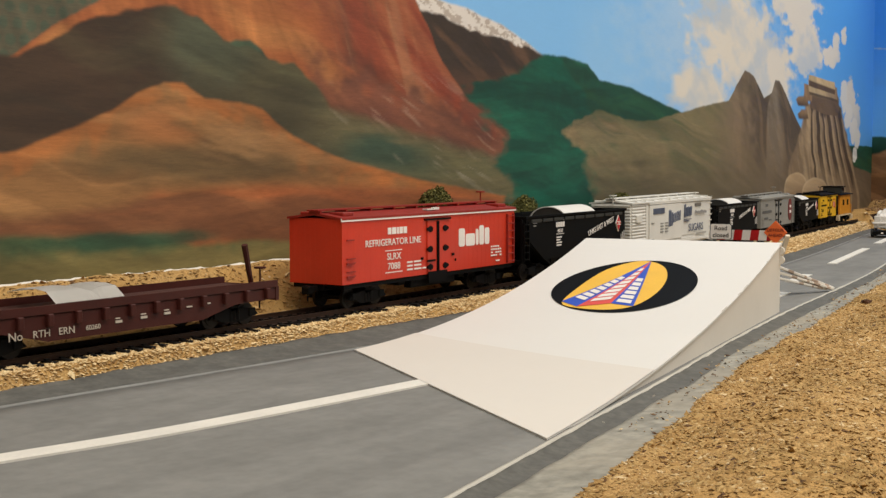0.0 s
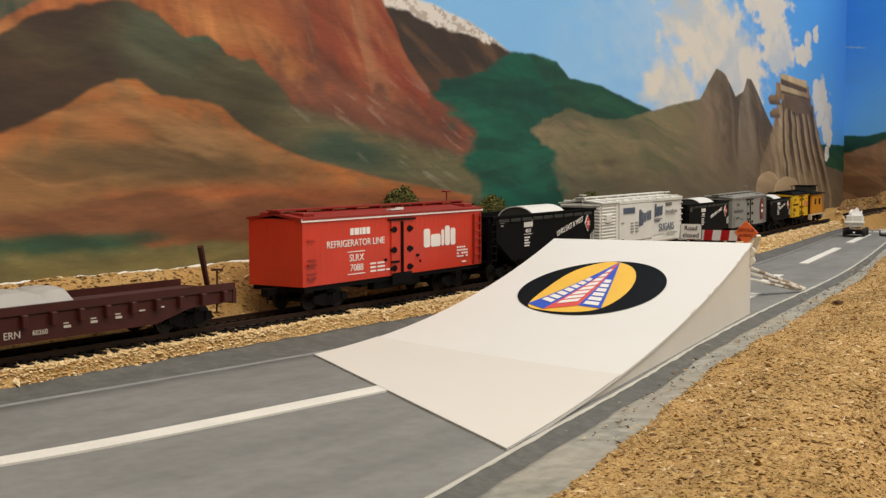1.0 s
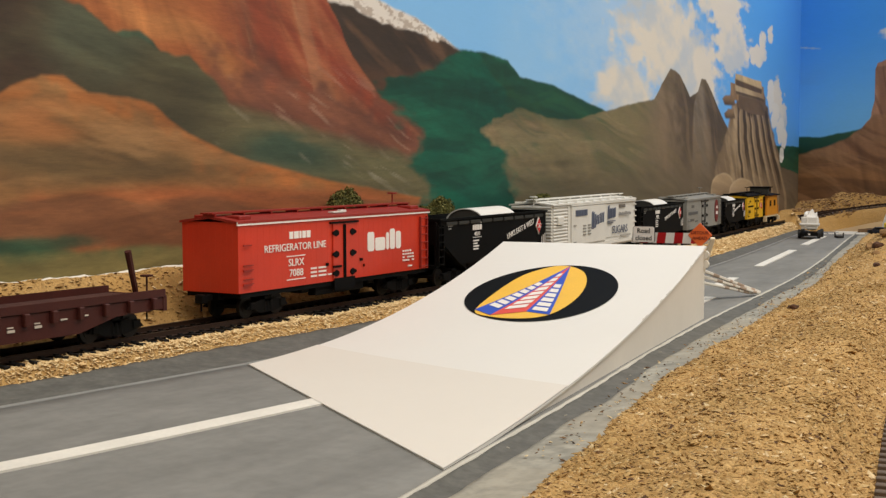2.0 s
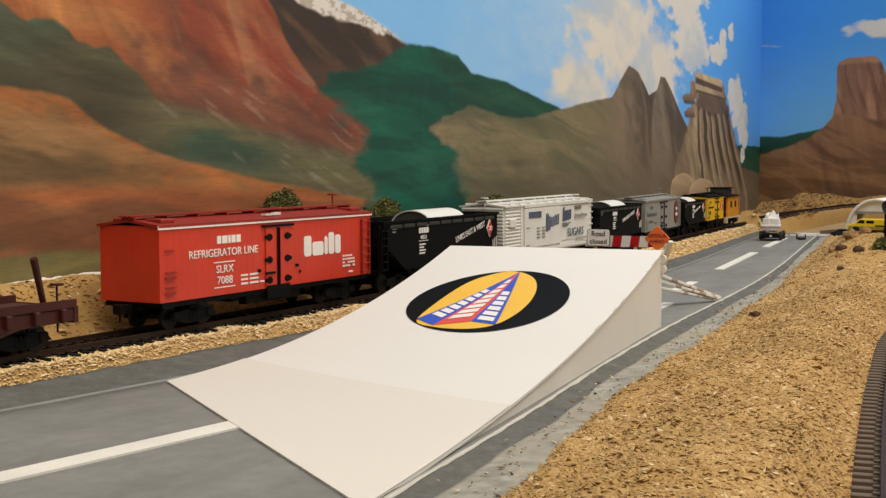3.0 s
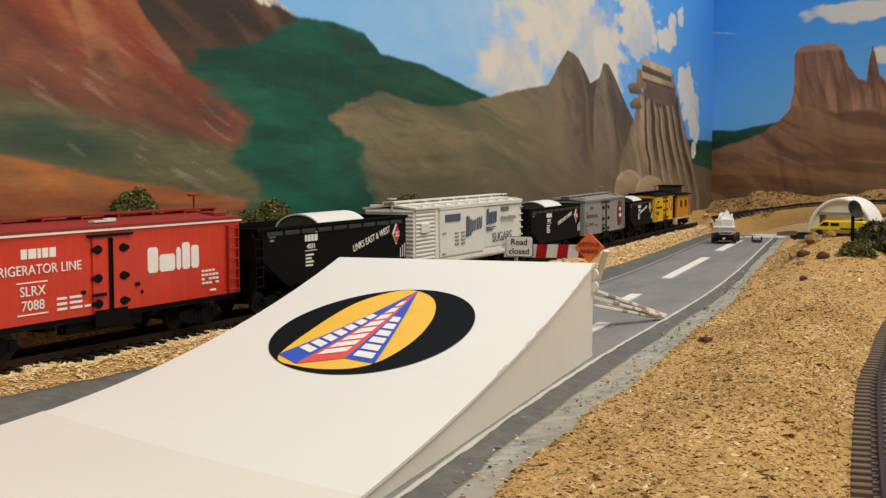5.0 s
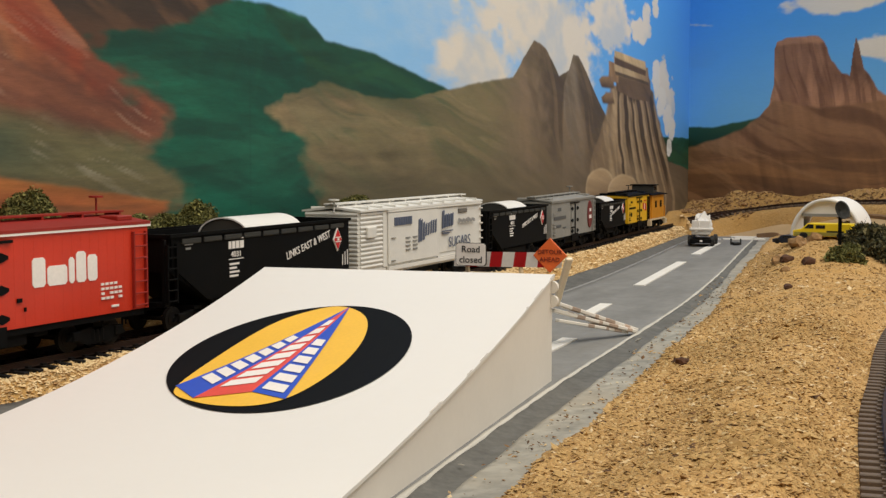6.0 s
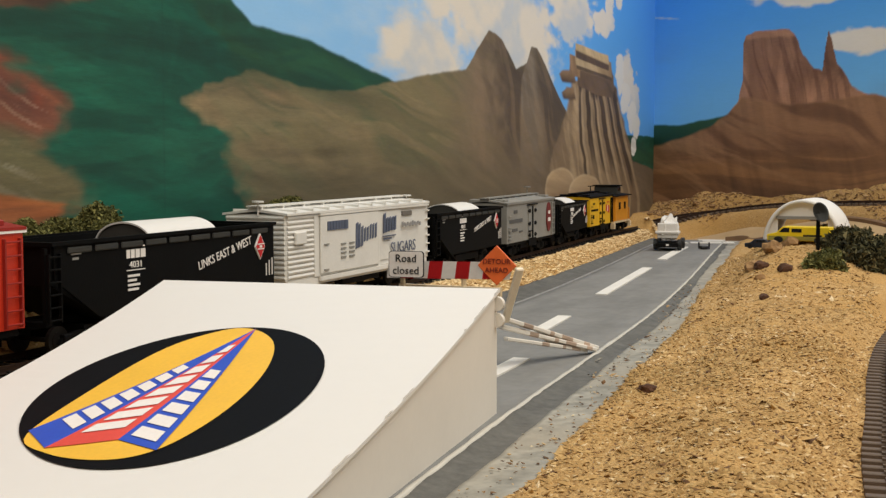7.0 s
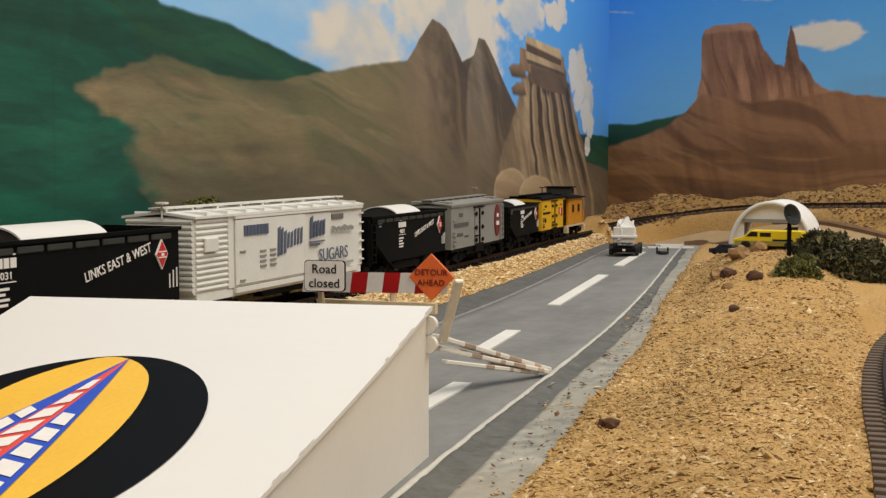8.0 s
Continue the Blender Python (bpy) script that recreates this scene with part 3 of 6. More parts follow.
    p.lay(g * 0.3 * p.brush(80, 10, 60, 198, 0.52, 0.7, 0.03), (16, 88, 67))
    p.lay(g * 0.3 * smooth(0.0012, 0.0, np.abs(u - 0.281)), (8, 56, 46))
    # olive and brown hills, the two peaks
    tl = along(v, (0.03, 0.385), (0.056, 0.373), (0.071, 0.359), (0.089, 0.354), (0.096, 0.323), (0.105, 0.304), (0.116, 0.327), (0.126, 0.374), (0.14, 0.43))
    tan = ((0.25, 0.1), (0.327, 0.118), (0.374, 0.127), (0.415, 0.119), (0.46, 0.12), (0.506, 0.130), (0.571, 0.143), (0.606, 0.149), (0.628, 0.170), (0.643, 0.184), (0.655, 0.184), (0.673, 0.178), (0.70, 0.158), (0.724, 0.165), (0.735, 0.180), (0.748, 0.18), (0.769, 0.166), (0.794, 0.146), (0.86, 0.1), (1.1, 0.07))
    t = p.below(*tan) * smooth(-0.013, 0.013, u - tl + 0.02 * p.wob + 0.035 * (fbm(u * 40, v * 130, 299, 3) - 0.5))
    p.lay(t, p.blend((124, 114, 82), (90, 98, 66), p.brush(-14, 6, 60, 91, 0.40, 0.62, 0.05)))
    p.lay(t * 0.85 * p.spot(0.36, 0.112, 0.055, 0.013, 1.0, 18), p.blend((134, 116, 88), (110, 98, 72), p.brush(-12, 14, 60, 99)))
    p.lay(t * 0.5 * smooth(0.55, 0.42, u) * p.brush(-10, 9, 110, 292, 0.50, 0.64, 0.04), (62, 88, 62))
    p.lay(t * 0.45 * p.brush(-12, 9, 140, 293, 0.54, 0.66, 0.04), (152, 134, 100))
    peak = t * smooth(0.56, 0.63, u + 0.03 * p.wob)
    away = smooth(-0.03, 0.03, u - along(v, (0.05, 0.66), (0.1, 0.665), (0.15, 0.66), (0.185, 0.652)) + 0.05 * p.wob)
    p.lay(peak, p.blend((128, 110, 88), (86, 73, 60), away))
    back = peak * smooth(-0.002, 0.002, u - along(v, (0.1, 0.71), (0.15, 0.712), (0.165, 0.722), (0.19, 0.735)))
    p.lay(back, p.blend((130, 118, 102), (84, 72, 60), smooth(-0.012, 0.006, u - along(v, (0.1, 0.77), (0.15, 0.75), (0.18, 0.743)))))
    p.lay(peak * 0.45 * p.brush(-62, 12, 70, 111, 0.42, 0.66, 0.04), (94, 78, 60))
    p.lay(0.4 * t * p.brush(-22, 8, 90, 191, 0.5, 0.68, 0.05), (128, 112, 82))
    p.lay(peak * 0.35 * p.brush(-60, 14, 90, 112, 0.52, 0.68, 0.04), (142, 120, 94))
    p.lay(0.85 * t * smooth(0.115, 0.06, v + 0.02 * p.wob), p.blend((100, 90, 68), (116, 100, 80), smooth(0.45, 0.8, u + 0.1 * p.wob)))
    p.lay(0.4 * t * p.brush(-6, 8, 60, 113, 0.5, 0.64), (106, 94, 70))
    # carved tower: smooth left flank, fluted shaft, knobs, two tiers and a slanting cap, boulders at its foot
    def between(lo, hi, soft=0.004):
        """Part of the wall between two upright lines of (v, u) pairs."""
        return smooth(-soft, soft, u - along(v, *lo) + 0.012 * p.slow) * smooth(-soft, soft, along(v, *hi) - u + 0.012 * p.slow)

    def tilted(z0, z1, slant, soft=0.0008):
        """Part between two heights along a line that falls to the right."""
        h = v + slant * (u - 0.89) + 0.004 * p.slow
        return smooth(-soft, soft, h - z0) * smooth(-soft, soft, z1 - h)

    foot_l = ((0.03, 0.772), (0.075, 0.781), (0.093, 0.793), (0.124, 0.822), (0.14, 0.83), (0.17, 0.835))
    shaft_l = ((0.05, 0.880), (0.063, 0.872), (0.10, 0.858), (0.156, 0.850), (0.2, 0.848))
    shaft_r = ((0.04, 1.035), (0.078, 1.008), (0.12, 0.978), (0.161, 0.953), (0.17, 0.951))
    flank = between(foot_l, shaft_r) * smooth(0.160, 0.157, v)
    p.lay(flank, p.blend((130, 110, 86), (164, 142, 112), p.brush(-70, 10, 60, 130, 0.4, 0.65, 0.03)))
    p.lay(flank * 0.5 * smooth(0.016, 0.0, u - along(v, *foot_l)), (112, 94, 74))
    shaft = between(shaft_l, shaft_r) * smooth(0.165, 0.160, v + 0.05 * (u - 0.9) + 0.006 * p.slow)
    q = (u - along(v, *shaft_l)) / (along(v, *shaft_r) - along(v, *shaft_l))
    p.lay(shaft, p.blend((140, 120, 94), (120, 100, 78), smooth(0.2, 1.0, q)))
    wave = (q + 0.02 * np.sin(q * 17)) * 37 + 1.6 * p.slow
    deep = 0.5 + 0.5 * smooth(0.055, 0.085, v + 0.02 * np.sin(q * 23))
    p.lay(shaft * 0.95 * deep * smooth(0.05, 0.6, np.sin(wave)) * smooth(0.05, 0.075, v + 0.012 * np.sin(q * 31)), (72, 58, 45))
    p.lay(shaft * 0.6 * smooth(0.4, 0.95, np.sin(wave - 2.2)), (172, 150, 120))
    p.lay(shaft * 0.85 * smooth(0.146, 0.154, v + 0.03 * (u - 0.9) + 0.02 * (fbm(u * 90, v * 20, 133, 2) - 0.5)), (62, 48, 37))
    core = between(((0.1, 0.846), (0.2, 0.848)), ((0.1, 0.950), (0.17, 0.948), (0.19, 0.930)), 0.002) * tilted(0.150, 0.188, 0.06)
    p.lay(core, (104, 84, 64))
    block = between(((0.1, 0.826), (0.2, 0.829)), ((0.1, 0.86), (0.2, 0.86)), 0.002) * tilted(0.160, 0.181, 0.02)
    p.lay(block, (150, 120, 88))
    tier = between(((0.1, 0.843), (0.2, 0.846)), ((0.1, 0.953), (0.2, 0.940)), 0.002) * tilted(0.1665, 0.186, 0.055)
    p.lay(tier, p.blend((186, 164, 128), (150, 124, 92), smooth(0.87, 0.95, u + 0.02 * p.wob)))
    p.lay(tier * 0.9 * tilted(0.163, 0.1705, 0.055), (76, 58, 42))
    cap = between(((0.1, 0.845), (0.2, 0.848)), ((0.1, 0.936), (0.2, 0.934)), 0.002) * tilted(0.1775, 0.1925, 0.075) * smooth(0.1945, 0.193, v)
    p.lay(cap, p.blend((92, 72, 54), (196, 172, 132), smooth(0.183, 0.1855, v + 0.075 * (u - 0.89))))
    for z0, z1, lo, hi in ((0.1535, 0.1655, 0.806, 0.850), (0.1385, 0.1490, 0.811, 0.850)):
        knob = between(((z0, lo + 0.006), (z1 - 0.004, lo), (z1, lo + 0.008)), ((z0, hi), (z1, hi - 0.004)), 0.003) * tilted(z0, z1, 0.02, 0.0016)
        p.lay(knob, p.blend((80, 62, 47), (138, 112, 84), smooth(z0, z1, v + 0.004 * p.wob)))
    for ku, kv, ru, rv in ((0.808, 0.056, 0.039, 0.0185), (0.872, 0.049, 0.043, 0.019)):
        ball = p.spot(ku, kv, ru, rv, 0.12, 135, 0.12)
        p.lay(ball, p.blend((126, 104, 80), (178, 152, 118), smooth(kv - rv, kv + rv, v + 0.15 * (ku - u))))
        p.lay(0.5 * p.spot(ku, kv, ru, rv, 0.12, 135, 0.12) * smooth(0.85, 1.0, np.hypot((u - ku) / ru, (v - kv) / rv)), (204, 182, 148))
    # ragged white cloud edge between the tower and the corner
    edge = np.maximum.reduce([p.spot(cu, cv, ru, rv, 0.25, 136 + i, 0.9) for i, (cu, cv, ru, rv) in enumerate(((0.965, 0.176, 0.011, 0.022), (0.982, 0.150, 0.013, 0.018), (1.004, 0.132, 0.014, 0.016), (1.018, 0.118, 0.011, 0.014), (1.010, 0.098, 0.008, 0.010)))]) * (1 - np.clip(flank + shaft + tier, 0, 1))
    p.lay(edge * 0.95, (226, 224, 218))
    tower = np.maximum.reduce([flank, shaft, tier, cap, block])
    steep, mild = np.maximum.reduce([p.below(*dark), r, p.below(*orange)]), np.maximum.reduce([hb, f, g, t])
    hills = np.maximum.reduce([steep, mild, tower])
    flow = np.clip(mild, 0, 1)
    p.rgb *= (1 + hills * (1 - flow) * (p.bristles(0.9, 120, (-72, -58, -40, -24)) - 1))[..., None]
    p.rgb *= (1 + flow * along(u, (0.3, 1), (0.55, 0.5)) * (p.bristles(1.1, 140, (-26, -14, -5, 6)) - 1))[..., None]
    p.rgb *= (1 + 0.6 * hills * along(u, (0.3, 1), (0.55, 0.5)) * (p.bristles(0.6, 150, (-40, -20, -8, 10)) - 1))[..., None]
    return p.rgb, 0.06 + 0.46 * hills * along(u, (0.3, 1), (0.6, 0.3))


def paint_far_wall(u, v):
    p = Canvas(u, v)
    p.rgb[:] = p.blend((114, 188, 244), (70, 156, 236), smooth(0.12, 0.27, v))
    p.lay(0.3 * p.strokes(9, 40, 0.4, 101, 0.5, 0.75) * smooth(0.24, 0.15, v), (110, 156, 200))
    p.lay(np.maximum.reduce([p.spot(0.185, 0.245, 0.045, 0.011, 0.3, 102, 0.8), p.spot(0.215, 0.197, 0.014, 0.009, 0.3, 103, 0.8), p.spot(0.236, 0.196, 0.026, 0.013, 0.3, 104, 0.8)]), (226, 222, 212))
    p.lay(0.9 * smooth(0.0012, 0.0006, np.abs(v - 0.236 + 0.12 * (u - 0.02))) * smooth(0.002, 0.01, u) * smooth(0.055, 0.045, u), (170, 196, 220))
    p.lay(p.below((0, 0.123), (0.054, 0.122), (0.109, 0.13), (0.131, 0.135), (0.17, 0.14), (0.6, 0.13)), p.blend((20, 62, 48), (40, 82, 54), smooth(0.1, 0.13, v)))
    mesa = p.below((0.08, 0.1), (0.109, 0.127), (0.122, 0.146), (0.1265, 0.165), (0.1265, 0.2), (0.129, 0.2085), (0.138, 0.2115), (0.150, 0.2125), (0.168, 0.2105), (0.1735, 0.203), (0.180, 0.186), (0.189, 0.174), (0.1965, 0.169), (0.1985, 0.192), (0.201, 0.2085), (0.2035, 0.2), (0.2085, 0.176), (0.222, 0.153), (0.25, 0.142), (0.4, 0.12), wob=0.006)
    p.lay(mesa * smooth(0.08, 0.12, u), p.blend((188, 140, 108), (142, 102, 76), p.brush(-80, 12, 70, 105, 0.30, 0.70, 0.06)))
    p.lay(0.6 * mesa * smooth(0.15, 0.185, u + 0.01 * p.wob) * smooth(0.14, 0.17, v), (104, 72, 54))
    talus = p.below((0, 0.094), (0.03, 0.101), (0.062, 0.109), (0.09, 0.119), (0.112, 0.132), (0.126, 0.148), (0.14, 0.146), (0.17, 0.138), (0.24, 0.146), (0.26, 0.14), (0.6, 0.12), soft=0.002)
    p.lay(talus, p.blend((150, 110, 78), (116, 82, 57), p.brush(-30, 9, 70, 106, 0.36, 0.66, 0.05)))
    p.lay(0.85 * p.below((0, 0.07), (0.07, 0.082), (0.15, 0.09), (0.3, 0.098), (0.6, 0.1), soft=0.008), p.blend((150, 108, 70), (116, 84, 56), p.brush(-4, 6, 70, 107, 0.36, 0.66, 0.03)))
    p.lay(0.5 * talus * smooth(0.112, 0.085, v + 0.02 * p.wob) * p.brush(-3, 7, 130, 207, 0.48, 0.62, 0.02), (92, 64, 44))
    p.lay(0.45 * talus * smooth(0.2, 0.12, u) * p.brush(-26, 9, 120, 208, 0.52, 0.68, 0.03), (178, 136, 98))
    p.lay(0.5 * mesa * (1 - talus) * p.brush(-84, 10, 240, 209, 0.54, 0.66, 0.02), (92, 58, 42))
    p.lay(0.6 * mesa * (1 - talus) * smooth(0.204, 0.2075, v + 0.003 * p.wob) * smooth(0.19, 0.17, u), (188, 138, 104))
    p.rgb *= (1 + np.maximum(mesa, talus) * (p.bristles(0.7, 160, (-80, -50, -20, -4)) - 1))[..., None]
    return p.rgb, 0.1 + 0.25 * np.maximum(mesa, talus)


def painted_wall(name, us, vs, place, painter, label):
    gu, gv = np.meshgrid(us, vs, indexing="ij")
    nu, nv = len(us), len(vs)
    i = (np.arange(nu - 1)[:, None] * nv + np.arange(nv - 1)).ravel()
    ob = raw_mesh(name, place(gu, gv).reshape(-1, 3), np.stack([i, i + nv, i + nv + 1, i + 1], -1), MURAL)
    col = ob.data.color_attributes.new("paint", "FLOAT_COLOR", "POINT")
    rgb, strength = painter(gu, gv)
    rgba = np.concatenate([np.clip(rgb, 0, 1), strength[..., None]], -1)
    col.data.foreach_set("color", rgba.astype(np.float32).ravel())
    return tagged(ob, label, "backdrop", kind="structure")


def mural_place(u, v):
    """Where a point of the long mural lies on its wall."""
    x = u + along(u, (-0.1, -0.015), (-0.03, -0.017), (0.05, -0.024), (0.1, -0.015), (0.16, 0.006), (0.22, 0.024), (0.265, 0.031), (0.31, 0.019), (0.374, 0.002), (0.45, 0.008), (0.506, 0.018), (0.649, 0.024), (0.742, 0.013), (0.85, 0.004), (0.92, 0.006), (1.0, 0.010), (1.05, 0.008), (1.09, 0))
    low = along(u, (-0.1, 0.05), (0.05, 0.07), (0.2, 0.12), (0.3, 0.11), (0.5, 0.12), (0.65, 0.165), (1.09, 0.17))
    return np.stack([x, WALL_Y + 0 * u, v - low * np.maximum(0, np.minimum(v, 0.3) - 0.05)], -1)


room()
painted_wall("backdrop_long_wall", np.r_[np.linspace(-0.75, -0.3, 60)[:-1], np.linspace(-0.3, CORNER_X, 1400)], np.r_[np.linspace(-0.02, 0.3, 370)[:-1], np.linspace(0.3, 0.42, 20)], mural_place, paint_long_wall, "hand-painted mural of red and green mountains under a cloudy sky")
FU = 1 / math.hypot(1, FAR_LEAN)
painted_wall("backdrop_far_wall", np.r_[np.linspace(0, 0.32, 420)[:-1], np.linspace(0.32, 0.62, 60)], np.r_[np.linspace(0.0, 0.3, 270)[:-1], np.linspace(0.3, 0.42, 14)], lambda u, v: np.stack([CORNER_X - FAR_LEAN * FU * u, WALL_Y - FU * u, v], -1), lambda u, v: paint_far_wall(u + along(u, (0, 0.023), (0.1, 0.027), (0.2, 0.014), (0.6, 0.01)), v / 0.91), "hand-painted mural of a red mesa under deep blue sky")

# ---- ground, road and markings ----
ground = grid_mesh("ground", np.linspace(-0.62, 1.12, 700), np.linspace(-0.5, 0.056, 230), ground_z, SAND)
tagged(ground, "tan sawdust and sand scenery of the layout", "ground", kind="structure")


def ribbon(name, x0, x1, n, lo, hi, zf, material, label, category, across=6, thick=0.0015, parent=None):
    """Strip along x between two lines, with a skirt at its edges."""
    xs = np.linspace(x0, x1, n)
    w = np.r_[0, np.linspace(0, 1, across), 1]
    a, b = lo(xs), hi(xs)
    gx = np.repeat(xs[:, None], len(w), 1)
    gy = a[:, None] + (b - a)[:, None] * w
    gz = zf(gx, gy, np.broadcast_to(w, gx.shape)).copy()
    gz[:, 0] -= thick
    gz[:, -1] -= thick
    k = len(w)
    i = (np.arange(n - 1)[:, None] * k + np.arange(k - 1)).ravel()
    ob = raw_mesh(name, np.stack([gx, gy, gz], -1).reshape(-1, 3), np.stack([i, i + k, i + k + 1, i + 1], -1), material, True)
    ob.parent = parent
    return tagged(ob, label, category, kind="" if parent else "structure")


road = ribbon("road", -0.6, 0.957, 400, lambda x: road_right(x) + 0.0006 * np.sin(x * 90), road_left, lambda x, y, w: road_z(x) + 0.0002 * (fbm(x * 40, y * 40, 31, 2) - 0.5), ASPHALT, "grey painted model road with white lane lines", "road", 14)
ribbon("verge", -0.6, 0.955, 400, lambda x: road_left(x) + 0.0002, lambda x: ballast_foot(x) + 0.0015 * (fbm(x * 70, x * 0, 33, 3) - 0.5) + 0.002, lambda x, y, w: road_z(x) + 0.0006 + 0.0022 * w**2 + 0.0009 * (fbm(x * 150, y * 150, 32, 3) - 0.5), VERGE, "dark grey rough verge beside the model road", "verge", 10, 0.004)
ribbon("verge", -0.6, 0.955, 400, lambda x: shoulder_in(x) - 0.002, lambda x: road_right(x) - 0.0004, lambda x, y, w: road_z(x) - 0.0012 * np.sin(w * 3.14) + 0.0004 - 0.0014 * (1 - w) ** 4 + 0.0006 * (fbm(x * 140, y * 140, 38, 3) - 0.5), VERGE, "dark grey strip falling away from the road edge", "verge", 8, 0.003)
ribbon("shoulder", -0.6, 0.955, 500, lambda x: sand_edge(x) + 0.003 * (fbm(x * 40, x * 0, 35, 3) - 0.5) - 0.006, lambda x: shoulder_in(x), lambda x, y, w: road_z(x) + 0.0002 + 0.0016 * (1 - w) ** 1.5 + 0.0014 * (fbm(x * 50, y * 60, 34, 3) - 0.5) * smooth(1.0, 0.7, w), PLASTER, "uneven pale grey plaster shoulder of the road", "shoulder", 16, 0.004)
ribbon("road_edge_line", -0.6, 0.955, 400, lambda x: road_right(x) - 0.0006 + 0.0006 * (fbm(x * 140, x * 0, 36, 3) - 0.5), lambda x: road_right(x) + 0.0008 + 0.0007 * (fbm(x * 110, x * 0, 37, 3) - 0.5), lambda x, y, w: road_z(x) + 0.0007 + 0 * x, paint("pale_edge_paint", (188, 184, 174), 0.8, 0.1), "ragged pale edge of the road sheet", "road edge", 3, 0.0012)


ribbon("road_edge_line", -0.6, 0.955, 500, lambda x: road_left(x) - 0.0005 + 0.0005 * (fbm(x * 120, x * 0, 46, 3) - 0.5), lambda x: road_left(x) + 0.0004 + 0.0006 * (fbm(x * 150, x * 0, 47, 3) - 0.5), lambda x, y, w: road_z(x) + 0.0006 + 0 * x, paint("thin_pale_edge", (136, 136, 134), 0.85, 0.15), "thin pale seam between road and verge", "road edge", 3, 0.0012)


def marking(a, b, width, z=0.0006):
    """Painted dash between two points of the road."""
    a, b = Vector((*a, 0)), Vector((*b, 0))
    side = Vector((-(b - a).y, (b - a).x, 0)).normalized() * width / 2
    bm = bmesh.new()
    low, top = [], []
    for q in (a - side, b - side, b + side, a + side):
        zz = float(road_z(np.array(q.x)))
        low.append(bm.verts.new((q.x, q.y, zz - 0.0002)))
        top.append(bm.verts.new((q.x, q.y, zz + z)))
    bm.faces.new(top)
    for i in range(4):
        bm.faces.new((low[i], low[(i + 1) % 4], top[(i + 1) % 4], top[i]))
    return part("lane_marking", bm, WHITE_LINE, road)


def long_line(points, width, n=60):
    """Painted line of even width along a smooth path on the road."""
    path = curve_path([(x, y, 0) for x, y in points])
    q = np.array([path(t)[:2] for t in np.linspace(0, 1, n)])
    d = np.gradient(q, axis=0)
    side = np.stack([-d[:, 1], d[:, 0]], -1) / np.linalg.norm(d, axis=1)[:, None] * width / 2
    z = road_z(q[:, 0])
    rows = np.stack([np.c_[q - side, z - 0.0002], np.c_[q - side, z + 0.0006], np.c_[q + side, z + 0.0006], np.c_[q + side, z - 0.0002]], 1)
    i = (np.arange(n - 1)[:, None] * 4 + np.arange(3)).ravel()
    ob = raw_mesh("lane_marking", rows.reshape(-1, 3), np.stack([i, i + 4, i + 5, i + 1], -1), WHITE_LINE)
    ob.parent = road


long_line([(-0.47, -0.026), (-0.3, -0.064), (-0.24, -0.0785), (-0.18, -0.0915), (-0.062, -0.1060)], 0.009)
for a, b in (((0.198, -0.1145), (0.311, -0.1045)), ((0.385, -0.083), (0.445, -0.0755)), ((0.54, -0.064), (0.69, -0.049)), ((0.75, -0.043), (0.863, -0.0315))):
    marking(a, b, 0.0065)
for y0, y1, x in ((-0.004, -0.02, 0.905), (-0.024, -0.058, 0.915), (-0.028, -0.056, 0.94), (-0.022, -0.05, 0.951)):
    marking((x, y0), (x + 0.01, y1), 0.013)


def path_strip(name, points, off0, off1, lift, material, label, category, n=80):
    """Raised strip that follows a line, between two offsets from it."""
    path = curve_path(points)
    p = np.array([path(s) for s in np.linspace(0, 1, n)])
    d = np.gradient(p[:, :2], axis=0)
    d /= np.linalg.norm(d, axis=1)[:, None]
    side = np.stack([-d[:, 1], d[:, 0]], -1)
    w = np.r_[off0, np.linspace(off0, off1, 4), off1]
    xy = p[:, None, :2] + side[:, None] * w[None, :, None]
    tilt = 0.33 * smooth(0.08, 0.4, np.linspace(0, 1, n))[:, None] * w[None]
    z = p[:, 2:] + tilt + np.array([-0.02, lift, lift, lift, lift, -0.02])
    i = (np.arange(n - 1)[:, None] * 6 + np.arange(5)).ravel()
    ob = raw_mesh(name, np.concatenate([xy, z[..., None]], -1).reshape(-1, 3), np.stack([i, i + 6, i + 7, i + 1], -1), material)
    return tagged(ob, label, category, kind="structure")


path_strip("road_bend", FAR_ROAD, -0.021, 0.021, -0.0004, paint("tan_road_sheet", (176, 148, 108), 0.85, 0.1, 500, 40), "smooth tan road bend climbing past the crosswalk", "road")
EDGING = paint("brown_cork_edging", (118, 90, 62), 0.85, 0.2, 600, 60)
for a, b in ((-0.0245, -0.021), (0.021, 0.0245)):
    path_strip("road_edging", FAR_ROAD[1:], a, b, 0.0022, EDGING, "brown cork edging along the tan road bend", "edging")


# ---- railway track ----
TIE_MESH = {}


